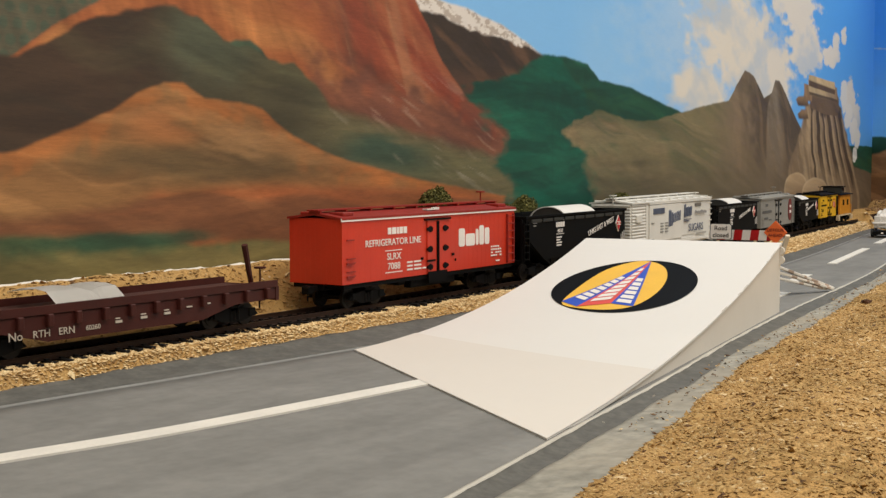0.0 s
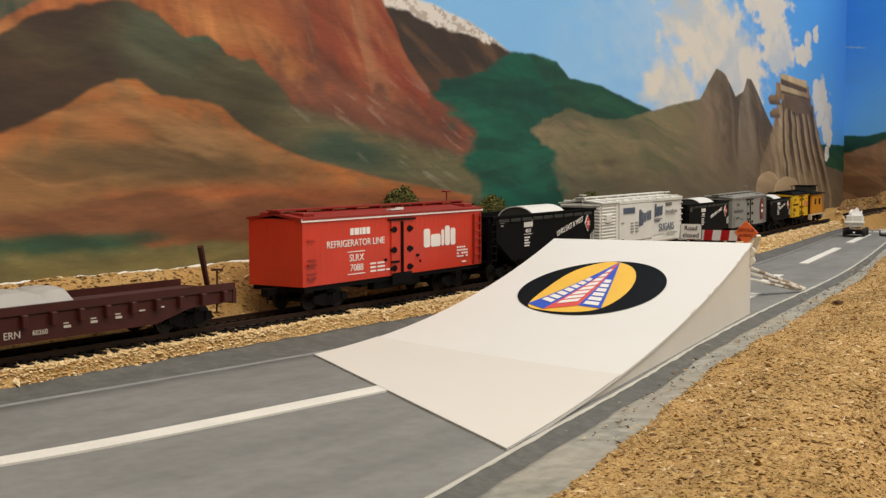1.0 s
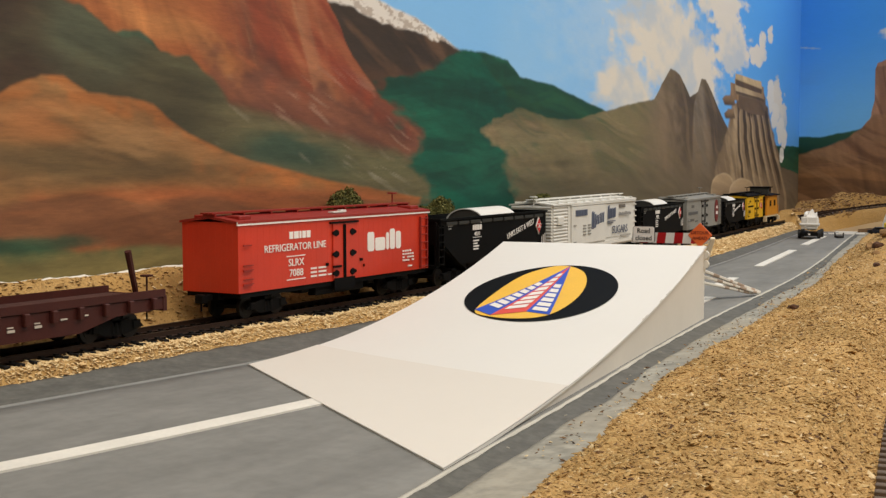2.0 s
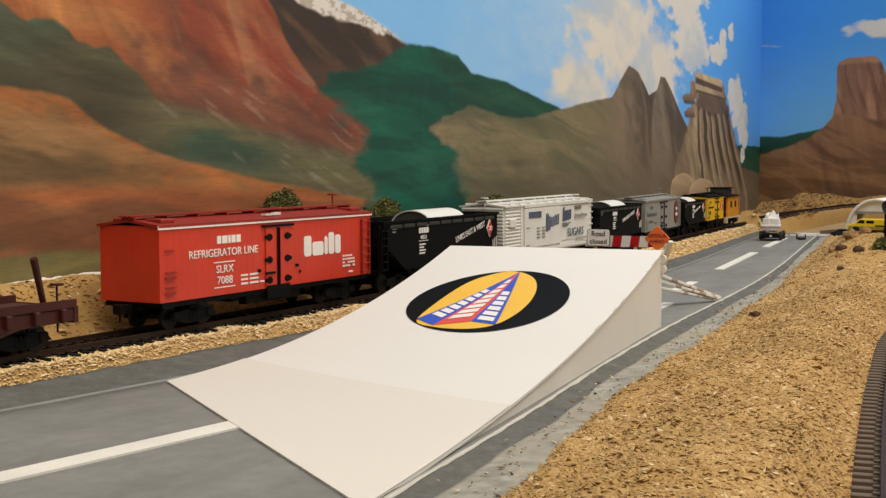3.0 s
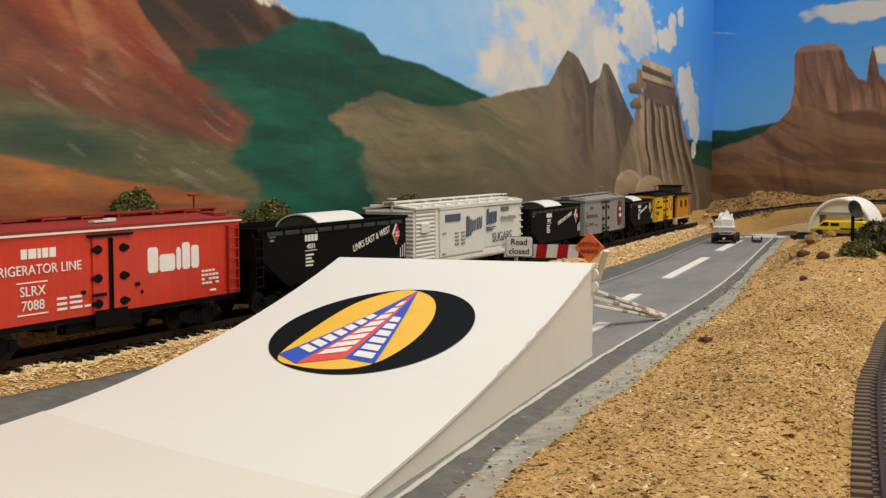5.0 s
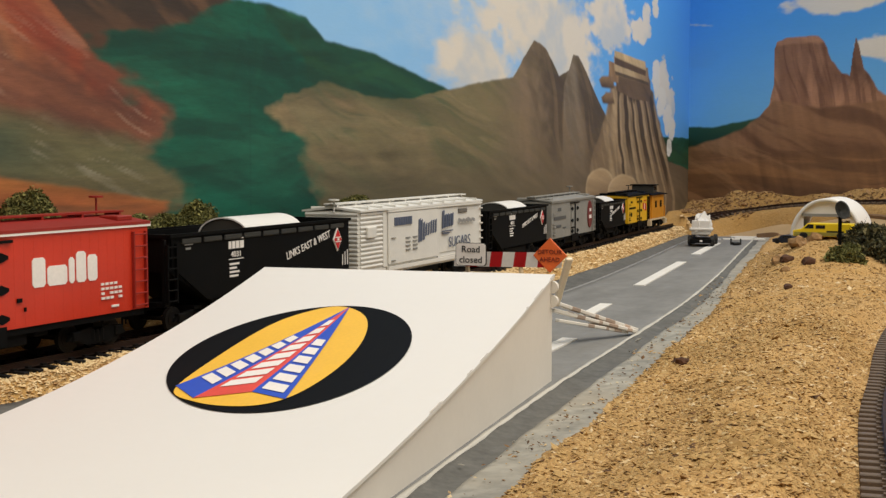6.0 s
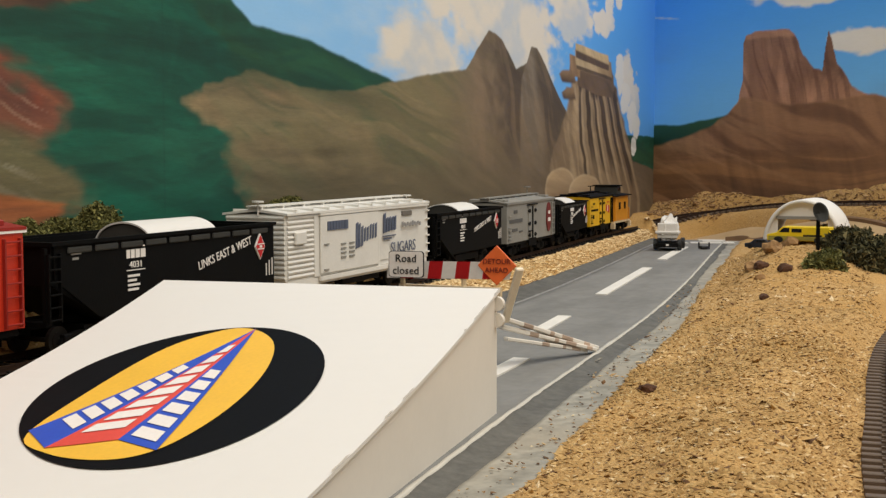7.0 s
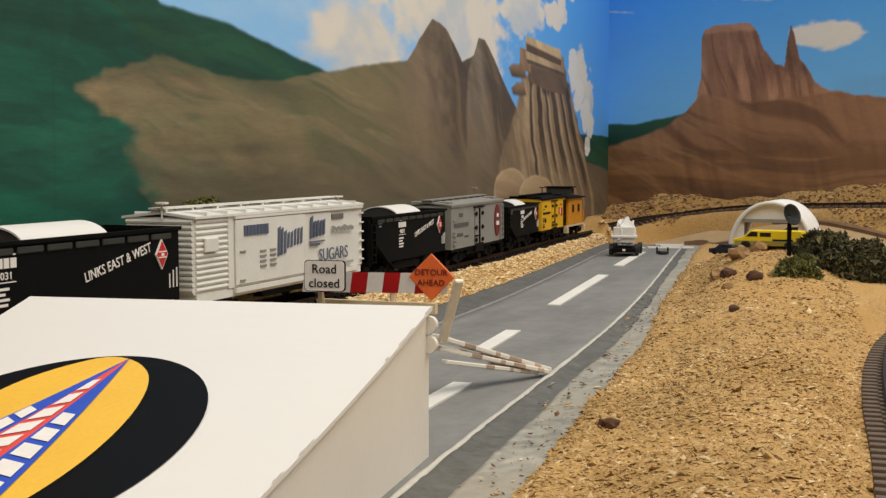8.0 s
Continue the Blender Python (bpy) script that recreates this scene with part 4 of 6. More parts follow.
def track(label, path, n, tie_material, spacing=0.0066, name="railway_track"):
    """Rails and ties along a line given by path(s) for s from 0 to 1."""
    ob = thing(name, label, "track")
    s = np.linspace(0, 1, n)
    pts = np.array([path(t) for t in s])
    seg = np.r_[0, np.cumsum(np.linalg.norm(np.diff(pts, axis=0), axis=1))]
    d = np.gradient(pts[:, :2], axis=0)
    d /= np.linalg.norm(d, axis=1)[:, None]
    nrm = np.stack([-d[:, 1], d[:, 0]], -1)
    prof = [(-0.0012, -0.0022), (-0.0004, -0.0019), (-0.0004, -0.0006), (-0.0006, -0.0004), (-0.0006, 0), (0.0006, 0), (0.0006, -0.0004), (0.0004, -0.0006), (0.0004, -0.0019), (0.0012, -0.0022)]
    for side in (-0.00825, 0.00825):
        v = np.array([[(*(p[:2] + nn * (side + o)), p[2] + z) for o, z in prof] for p, nn in zip(pts, nrm)]).reshape(-1, 3)
        k = len(prof)
        f = np.array([(i * k + j, i * k + (j + 1) % k, (i + 1) * k + (j + 1) % k, (i + 1) * k + j) for i in range(n - 1) for j in range(k)])
        rail = raw_mesh("rail", v, f, RAIL)
        rail.parent = ob
    if tie_material not in TIE_MESH:
        bm = bmesh.new()
        box(bm, -0.0013, 0.0013, -0.0152, 0.0152, -0.0018, 0, 0.0002)
        for y in (-0.0098, -0.0067, 0.0067, 0.0098):
            box(bm, -0.0008, 0.0008, y - 0.0007, y + 0.0007, -0.0002, 0.0006)
        me = bpy.data.meshes.new("tie")
        bm.to_mesh(me)
        bm.free()
        me.materials.append(tie_material)
        TIE_MESH[tie_material] = me
    for q in np.arange(spacing / 2, seg[-1], spacing):
        p = [np.interp(q, seg, pts[:, c]) for c in range(3)]
        a = np.degrees(np.arctan2(np.interp(q, seg, d[:, 1]), np.interp(q, seg, d[:, 0])))
        tie = new("tie", TIE_MESH[tie_material])
        tie.parent = ob
        tie.matrix_basis = pose(p[0], p[1], p[2] - 0.0022, 0, 0, a + random.uniform(-1.2, 1.2))
    return ob


track("dark railway track on tan ballast under the train", lambda s: (x := -0.6 + 1.56 * s, float(track_y(x)), float(rail_z(x))), 120, TIE_BLACK)
track("railway track with brown plastic ties, curving off", lambda s: (x := -0.45 + 1.1 * s, float(siding_y(x)), 0.0062), 110, TIE)


track("far railway track curving along the mural wall", curve_path(FAR_TRACK), 110, TIE)


# ---- railway cars ----
def on_track(x, k=1.0):
    """Pose on the rails at x, turned along the track, for a car of scale k."""
    dx = 0.02
    a = math.degrees(math.atan2(float(track_y(x + dx) - track_y(x - dx)), 2 * dx))
    p = math.degrees(math.atan2(float(rail_z(x + dx) - rail_z(x - dx)), 2 * dx))
    return pose(x, float(track_y(x)), float(rail_z(x)), 0, -p, a) @ Matrix.Diagonal((k, 0.5 + 0.5 * k, k, 1))


def bogie(parent, x):
    bm = bmesh.new()
    for y in (-0.0125, 0.0112):
        slab(bm, [(x - 0.0145, 0.0042), (x - 0.012, 0.0068), (x - 0.005, 0.0078), (x + 0.005, 0.0078), (x + 0.012, 0.0068), (x + 0.0145, 0.0042), (x + 0.011, 0.0038), (x + 0.005, 0.0022), (x - 0.005, 0.0022), (x - 0.011, 0.0038)], y, y + 0.0013)
        for dx in (-0.0105, 0.0105):
            box(bm, x + dx - 0.002, x + dx + 0.002, y - 0.0006, y + 0.0018, 0.0038, 0.0072, 0.0003)
        for dx in (-0.0022, 0, 0.0022):
            rod(bm, (x + dx, y + 0.0004, 0.003), (x + dx, y + 0.0004, 0.007), 0.0009, 6)
    box(bm, x - 0.0022, x + 0.0022, -0.0125, 0.0125, 0.0058, 0.0092)
    b = part("truck", bm, IRON, parent)
    for dx in (-0.0105, 0.0105):
        bm = bmesh.new()
        for y in (-0.0088, 0.0072):
            rod(bm, (x + dx, y, 0.0048), (x + dx, y + 0.0016, 0.0048), 0.0049, 18)
            rod(bm, (x + dx, y - 0.0003, 0.0048), (x + dx, y + 0.0019, 0.0048), 0.0032, 14)
        rod(bm, (x + dx, -0.012, 0.0048), (x + dx, 0.012, 0.0048), 0.0009, 8)
        part("wheelset", bm, STEEL, b)


def coupler(parent, x, s):
    bm = bmesh.new()
    box(bm, min(x, x + s * 0.006), max(x, x + s * 0.006), -0.0013, 0.0013, 0.0088, 0.0112)
    box(bm, min(x + s * 0.004, x + s * 0.0078), max(x + s * 0.004, x + s * 0.0078), -0.0024, 0.0024, 0.0078, 0.0116, 0.0005)
    rod(bm, (x + s * 0.006, 0, 0.0045), (x + s * 0.006, 0, 0.008), 0.0004, 6)
    part("coupler", bm, IRON, parent)


def running_gear(ob, half, material=IRON):
    bogie(ob, -half + 0.0235)
    bogie(ob, half - 0.0235)
    coupler(ob, -half, -1)
    coupler(ob, half, 1)
    boxes("underframe", [(-half + 0.001, half - 0.001, -0.004, 0.004, 0.0088, 0.0121), (-0.02, 0.02, -0.0135, -0.009, 0.006, 0.0105), (-0.03, -0.024, -0.013, 0.013, 0.008, 0.0121), (0.024, 0.03, -0.013, 0.013, 0.008, 0.0121)], material, ob, bevel=0.0004)


def bars(ob, items, material, y=-0.01555, name="lettering", label=""):
    """Plain bars in place of writing: x, z, length, height."""
    return boxes(name, [(x, x + w, y - 0.00018 - 0.00002 * i, y + 0.0002, z, z + h) for i, (x, z, w, h) in enumerate(items)], material, ob, label)


def blocks(x0, z0, h, widths, gap, tall=()):
    out = []
    for i, w in enumerate(widths):
        out.append((x0, z0, w, h * (1.35 if i in tall else 1)))
        x0 += w + gap
    return out


FACE = -0.0157


def words(ob, text, size, x, z, material, squash=1.0, y=FACE, tilt=0.0, align="CENTER"):
    return lettering(text, size, material, ob, pose(x, y, z, 90, 0, 0) @ pose(0, 0, 0, 0, 0, tilt), squash=squash, align=align)


def house_roof(ob, half, z, material, edge=None, rise=0.0026, over=0.0008):
    bm = bmesh.new()
    w = 0.0155 + over
    sec = [(-w, z - 0.0006), (-w, z + 0.0004), (0, z + rise), (w, z + 0.0004), (w, z - 0.0006), (0, z + rise - 0.0012)]
    a, b = [bm.verts.new((-half - over, y, zz)) for y, zz in sec], [bm.verts.new((half + over, y, zz)) for y, zz in sec]
    for i in range(6):
        bm.faces.new((a[i], a[(i + 1) % 6], b[(i + 1) % 6], b[i]))
    bm.faces.new(a[::-1])
    bm.faces.new(b)
    bmesh.ops.recalc_face_normals(bm, faces=bm.faces[:])
    part("roof", bm, material, ob)
    boxes("running_board", [(-half - 0.002, half + 0.002, -0.0034 + 0.0024 * i, -0.0014 + 0.0024 * i, z + rise + 0.0007, z + rise + 0.0013) for i in range(3)] + [(x - 0.0005, x + 0.0005, -0.0034, 0.0034, z + rise - 0.001, z + rise + 0.0009) for x in np.linspace(-half, half, 9)], edge or material, ob)


def ladder(ob, x, z0, z1, material, y=-0.0155, width=0.0066, rungs=7):
    bm = bmesh.new()
    for dx in (0, width):
        box(bm, x + dx - 0.0003, x + dx + 0.0003, y - 0.0012, y, z0, z1)
    for z in np.linspace(z0 + 0.001, z1 - 0.001, rungs):
        rod(bm, (x, y - 0.0011, z), (x + width, y - 0.0011, z), 0.0003, 6)
    part("ladder", bm, material, ob)


def brake_wheel(ob, x, z, material, y=0.004):
    bm = bmesh.new()
    rod(bm, (x, y, z - 0.006), (x, y, z), 0.0004, 8)
    rod(bm, (x, y, z), (x, y, z + 0.0007), 0.0026, 14)
    part("brake_wheel", bm, material, ob)


SILL, EAVE = 0.0121, 0.0424


def plank_body(ob, half, material, seams=36, name="body"):
    """House of a wooden car: a box with fine vertical board seams on its sides."""
    bm = bmesh.new()
    step, dip, ends = 2 * half / seams, 0.00004, 10
    line = []
    for y in (-0.0155, 0.0155):
        row = []
        for i in range(seams):
            xa = -half + i * step
            row += [(xa + 0.00005, y), (xa + step - 0.00005, y)]
            if i < seams - 1:
                row.append((xa + step, y - math.copysign(dip, y)))
        line.append(row)
    low, high = line[0], line[1][::-1]
    across = np.linspace(-0.0155, 0.0155, ends + 1)[1:-1]
    right = [q for y in across for q in ((half, y - 0.0001), (half - dip, y), (half, y + 0.0001))]
    left = [q for y in across[::-1] for q in ((-half, y + 0.0001), (-half + dip, y), (-half, y - 0.0001))]
    outline = low + right + high + left
    a, b = [bm.verts.new((x, y, SILL)) for x, y in outline], [bm.verts.new((x, y, EAVE)) for x, y in outline]
    for i in range(len(outline)):
        k = (i + 1) % len(outline)
        bm.faces.new((a[i], a[k], b[k], b[i]))
    bm.faces.new(a[::-1])
    bm.faces.new(b)
    return part(name, bm, material, ob)


def hinge_set(door, x, material, side):
    for z in (SILL + 0.0035, SILL + 0.0125, SILL + 0.0225):
        bm = bmesh.new()
        slab(bm, [(x, z - 0.0005), (x + side * 0.003, z - 0.0016), (x + side * 0.0046, z - 0.0009), (x + side * 0.005, z), (x + side * 0.0046, z + 0.0009), (x + side * 0.003, z + 0.0016), (x, z + 0.0005)], -0.0166, -0.0159)
        part("hinge", bm, material, door)


def reefer(half, x, k, paintwork, dark, edge, label, fittings):
    ob = thing("refrigerator_car", label, "railway car", on_track(x, k))
    plank_body(ob, half, paintwork)
    house_roof(ob, half, EAVE, dark)
    boxes("eave_trim", [(-half - 0.001, half + 0.001, -0.0162, -0.0157, EAVE - 0.0014, EAVE + 0.0002)], edge, ob, "pale strip under the eave")
    boxes("side_sill", [(-half + 0.002, half - 0.002, -0.0148, 0.0148, SILL - 0.0022, SILL - 0.0002)], IRON, ob)
    for s in (-1, 1):
        d = boxes("door", [(min(0, s * 0.0092) + 0.0003, max(0, s * 0.0092) - 0.0003, -0.0161, -0.0156, SILL + 0.0005, EAVE - 0.0035)], paintwork, ob)
        hinge_set(d, s * 0.0096, IRON, -s)
        boxes("latch_bar", [(s * 0.0006 - 0.0003, s * 0.0006 + 0.0003, -0.0167, -0.0161, SILL + 0.001, EAVE - 0.004)], IRON, d)
    boxes("door_head", [(-0.0115, 0.0115, -0.0168, -0.0157, EAVE - 0.0034, EAVE - 0.0025), (-0.0095, -0.003, -0.0169, -0.0161, SILL + 0.0062, SILL + 0.0072)], IRON, ob)
    boxes("door_step", [(-0.0085, 0.0085, -0.0164, -0.0157, SILL - 0.0045, SILL + 0.0012)], IRON, ob)
    ladder(ob, half - 0.0085, SILL + 0.0005, EAVE - 0.003, dark)
    boxes("grab_iron", [(-half + 0.0025, -half + 0.008, -0.0166, -0.0161, SILL + z, SILL + z + 0.0006) for z in (0.003, 0.009, 0.02)], dark, ob)
    boxes("step_frame", [(-half + 0.003, -half + 0.0095, -0.0162, -0.0157, SILL + z, SILL + z + 0.0004) for z in (0.0035, 0.0055, 0.0095, 0.0115)], dark, ob)
    for sx in (-1, 1):
        for y in (-0.0085, 0.0085):
            boxes("ice_hatch", [(sx * (half - 0.0085) - 0.004, sx * (half - 0.0085) + 0.004, y - 0.0042, y + 0.0042, EAVE + 0.0008, EAVE + 0.0026)], dark, ob, bevel=0.0003)
    brake_wheel(ob, half - 0.004, EAVE + 0.0085, dark)
    running_gear(ob, half)
    fittings(ob, half)
    return ob


def red_marks(ob, h):
    w = INK_WHITE
    bars(ob, blocks(-0.042, EAVE - 0.0088, 0.0032, (0.0026, 0.0034, 0.0014, 0.0026, 0.0028), 0.0007), w)
    words(ob, "REFRIGERATOR LINE", 0.0046, -0.0372, EAVE - 0.0126, w, 1.08)
    words(ob, "SLRX", 0.0046, -0.0372, EAVE - 0.0196, w, 1.12)
    words(ob, "7088", 0.0046, -0.0372, EAVE - 0.0243, w, 1.15)
    bars(ob, [(-0.0442, EAVE - 0.0168, 0.0138, 0.0004), (-0.0442, EAVE - 0.0273, 0.0138, 0.0004)], w)
    bars(ob, [(-0.0262 + dx, EAVE - 0.0236 - 0.0018 * i, ln, 0.0008) for i in range(3) for dx, ln in ((0, 0.0046), (0.006, 0.006))] + [(-0.013, EAVE - 0.0272, 0.003, 0.0007), (-0.0085, EAVE - 0.0272, 0.004, 0.0007)], w)
    # large trade mark as plain blocks
    for bx, bw, bh in ((0.0205, 0.0058, 0.0094), (0.0272, 0.0090, 0.0064), (0.0371, 0.0026, 0.0086), (0.0406, 0.0046, 0.0102), (0.0461, 0.0046, 0.0088)):
        bm = bmesh.new()
        z0, c = EAVE - 0.0183, 0.0009
        slab(bm, [(bx + c, z0), (bx + bw - c, z0), (bx + bw, z0 + c), (bx + bw, z0 + bh - c), (bx + bw - c, z0 + bh), (bx + c, z0 + bh), (bx, z0 + bh - c), (bx, z0 + c)], -0.01575, -0.0152)
        part("trade_mark", bm, w, ob)
    bars(ob, [(0.0525 + 0.0022 * (i % 5), EAVE - 0.0204 - 0.0016 * (i // 5), 0.0015, 0.0008) for i in range(20) if i % 7 != 4] + [(0.0575, EAVE - 0.0282, 0.0035, 0.0007)], w)
    for x0, x1, z in ((-0.0145, -0.0127, 0.0075), (0.0135, 0.0155, 0.008), (0.0165, 0.0172, 0.005)):
        boxes("placard", [(x0, x1, -0.0162, -0.0157, SILL + z, SILL + z + 0.0013)], IRON, ob)


reefer(0.0775, 0.0855, 1.0, RED, RED_DARK, INK_WHITE, "red wooden refrigerator car with white lettering", red_marks)
tag = thing("paper_tag", "scrap of white tape lying on the red car's roof", "paper", on_track(0.0865))
boxes("strip", [(-0.004, 0.004, -0.012, -0.009, EAVE + 0.0014, EAVE + 0.002), (0.003, 0.0075, -0.0115, -0.0095, EAVE + 0.0014, EAVE + 0.0026)], PAPER, tag)


def hopper(half, x, k, label):
    ob = thing("hopper_car", label, "railway car", on_track(x, k), "black hopper cars")
    top, slope = 0.0374, 0.026
    bm = bmesh.new()
    for y in (-0.0155, 0.0147):
        slab(bm, [(-half + 0.004, top), (half - 0.001, top), (half - 0.001, SILL), (half - slope, SILL - 0.0005), (-half + slope, SILL - 0.0005), (-half + 0.004, 0.026)], y, y + 0.0008)
    part("side", bm, BLACK, ob)
    for s in (-1, 1):
        boxes("end_wall", [(min(s * (half - 0.004), s * (half - 0.0032)), max(s * (half - 0.004), s * (half - 0.0032)), -0.0148, 0.0148, 0.024, top)], BLACK, ob)
        bm = bmesh.new()
        q = [(s * (half - 0.004), 0.0235), (s * (half - slope - 0.01), 0.0075), (s * (half - slope - 0.01), 0.0085), (s * (half - 0.004), 0.0246)]
        slab(bm, q if s > 0 else q[::-1], -0.0147, 0.0147)
        part("end_slope", bm, BLACK, ob)
    boxes("top_rail", [(-half + 0.002, half, -0.0166, -0.0152, top - 0.0004, top + 0.0008), (-half + 0.002, half, 0.0152, 0.0166, top - 0.0004, top + 0.0008), (-half + 0.002, -half + 0.0036, -0.016, 0.016, top - 0.0006, top + 0.0008), (half - 0.0016, half, -0.016, 0.016, top - 0.0006, top + 0.0008)], BLACK, ob)
    n = 9
    for i in range(n):
        xa = -half + 0.01 + (2 * half - 0.014) * i / n
        # ribs paler than the black sides: their highlight is put into the colour
        boxes("panel_rib", [(xa, xa + (2 * half - 0.014) / n - 0.0016, -0.0162, -0.0155, top - 0.0034, top - 0.0012)], GREYED_BLACK, ob, bevel=0.0004)
    for y in (-0.0145, 0.0145):
        boxes("end_post", [(-half, -half + 0.0014, y - 0.0007, y + 0.0007, SILL - 0.001, top - 0.001)], BLACK, ob)
        boxes("end_post", [(half - 0.0014, half, y - 0.0007, y + 0.0007, SILL - 0.001, top)], BLACK, ob)
    boxes("end_sill", [(-half, -half + 0.004, -0.0145, 0.0145, SILL - 0.0012, SILL + 0.0004)], BLACK, ob)
    for xb in (-half * 0.36, half * 0.36):
        bm = bmesh.new()
        slab(bm, [(xb - 0.012, SILL), (xb + 0.012, SILL), (xb + 0.003, 0.0035), (xb - 0.003, 0.0035)], -0.0125, 0.0125)
        part("bay", bm, BLACK, ob)
    ladder(ob, -half + 0.0005, SILL, 0.0345, BLACK, width=0.0055, rungs=6)
    running_gear(ob, half)
    # arched paper cover over the load space
    xa, xb, base = -0.14 * half, 0.48 * half, top - 0.0042
    ang = np.linspace(0.0, math.pi, 19)
    bm = bmesh.new()
    rings = [[bm.verts.new((q, r * math.cos(a), base + (r - 0.0044) * math.sin(a))) for a in ang] for q, r in ((xa, 0.0130), (xb, 0.0130), (xb, 0.0124), (xa, 0.0124))]
    for p, q in zip(rings, rings[1:] + rings[:1]):
        for i in range(18):
            bm.faces.new((p[i], p[i + 1], q[i + 1], q[i]))
    bmesh.ops.recalc_face_normals(bm, faces=bm.faces[:])
    cover = part("load_cover", bm, PAPER, ob, "arched white paper load cover")
    bm = bmesh.new()
    slabx(bm, [(0.0123 * math.cos(a), base + 0.0079 * math.sin(a)) for a in ang], xa + 0.0006, xa + 0.0012)
    part("cover_end", bm, DARK_CARD, cover, "dark end of the load cover")
    # lettering
    w = INK_WHITE
    bars(ob, blocks(-half + 0.0405, 0.0302, 0.003, (0.0018, 0.0020, 0.0022, 0.0026), 0.0006), w)
    bars(ob, [(-half + 0.0405, 0.0340, 0.0102, 0.0004), (-half + 0.0405, 0.0258, 0.0102, 0.0003)], w)
    words(ob, "4031", 0.0032, -half + 0.0456, 0.0278, w, 1.15)
    bars(ob, [(-half + 0.0410, 0.0236 - 0.0016 * i, ln, 0.0008) for i, ln in enumerate((0.0066, 0.0048, 0.0066, 0.0058))], w)
    words(ob, "LINKS EAST & WEST", 0.068 * half, half - 0.036, 0.0278, w, 0.9, tilt=12)
    bm = bmesh.new()
    cx, cz = half - 0.0118, 0.0288
    slab(bm, [(cx - 0.0036, cz), (cx, cz - 0.0054), (cx + 0.0036, cz), (cx, cz + 0.0054)], -0.0162, -0.0156)
    em = part("emblem", bm, INK_WHITE, ob, "white-edged red diamond")
    bm = bmesh.new()
    slab(bm, [(cx - 0.0031, cz), (cx, cz - 0.0046), (cx + 0.0031, cz), (cx, cz + 0.0046)], -0.0164, -0.0160)
    part("emblem_field", bm, SIGN_RED, em)
    boxes("emblem_bar", [(cx - 0.0024, cx + 0.0024, -0.0166, -0.0163, cz - 0.0012, cz - 0.0008), (cx - 0.0024, cx + 0.0024, -0.0166, -0.0163, cz + 0.0008, cz + 0.0012), (cx - 0.0008, cx + 0.0008, -0.0166, -0.0163, cz - 0.0005, cz + 0.0005)], INK_WHITE, em)
    bars(ob, [(half - 0.0068 + 0.0022 * i, 0.0165, 0.0005, ln) for i, ln in enumerate((0.005, 0.0062, 0.007))], w)
    bars(ob, [(-half + 0.012, 0.0335, 0.005, 0.0009), (-half + 0.0126, 0.0318, 0.003, 0.0008)], GREY)
    return ob


# first a greyed black with the rib highlight painted in, also for cupola and dish
GREYED_BLACK, DARK_CARD = paint("greyed_black_paint", (56, 56, 53), 0.6, 0.15, gloss=0.3), paint("dark_grey_card", (56, 54, 50), 0.8, 0.1)
for hx, half, k, lab in ((0.2395, 0.0686, 0.97, "black hopper car with white lettering and a white arched cover"), (0.5160, 0.0581, 0.86, "black hopper car behind the road barrier, white arched cover"), (0.7135, 0.0487, 0.75, "black hopper car between grey and yellow cars")):
    hopper(half, hx, k, lab)


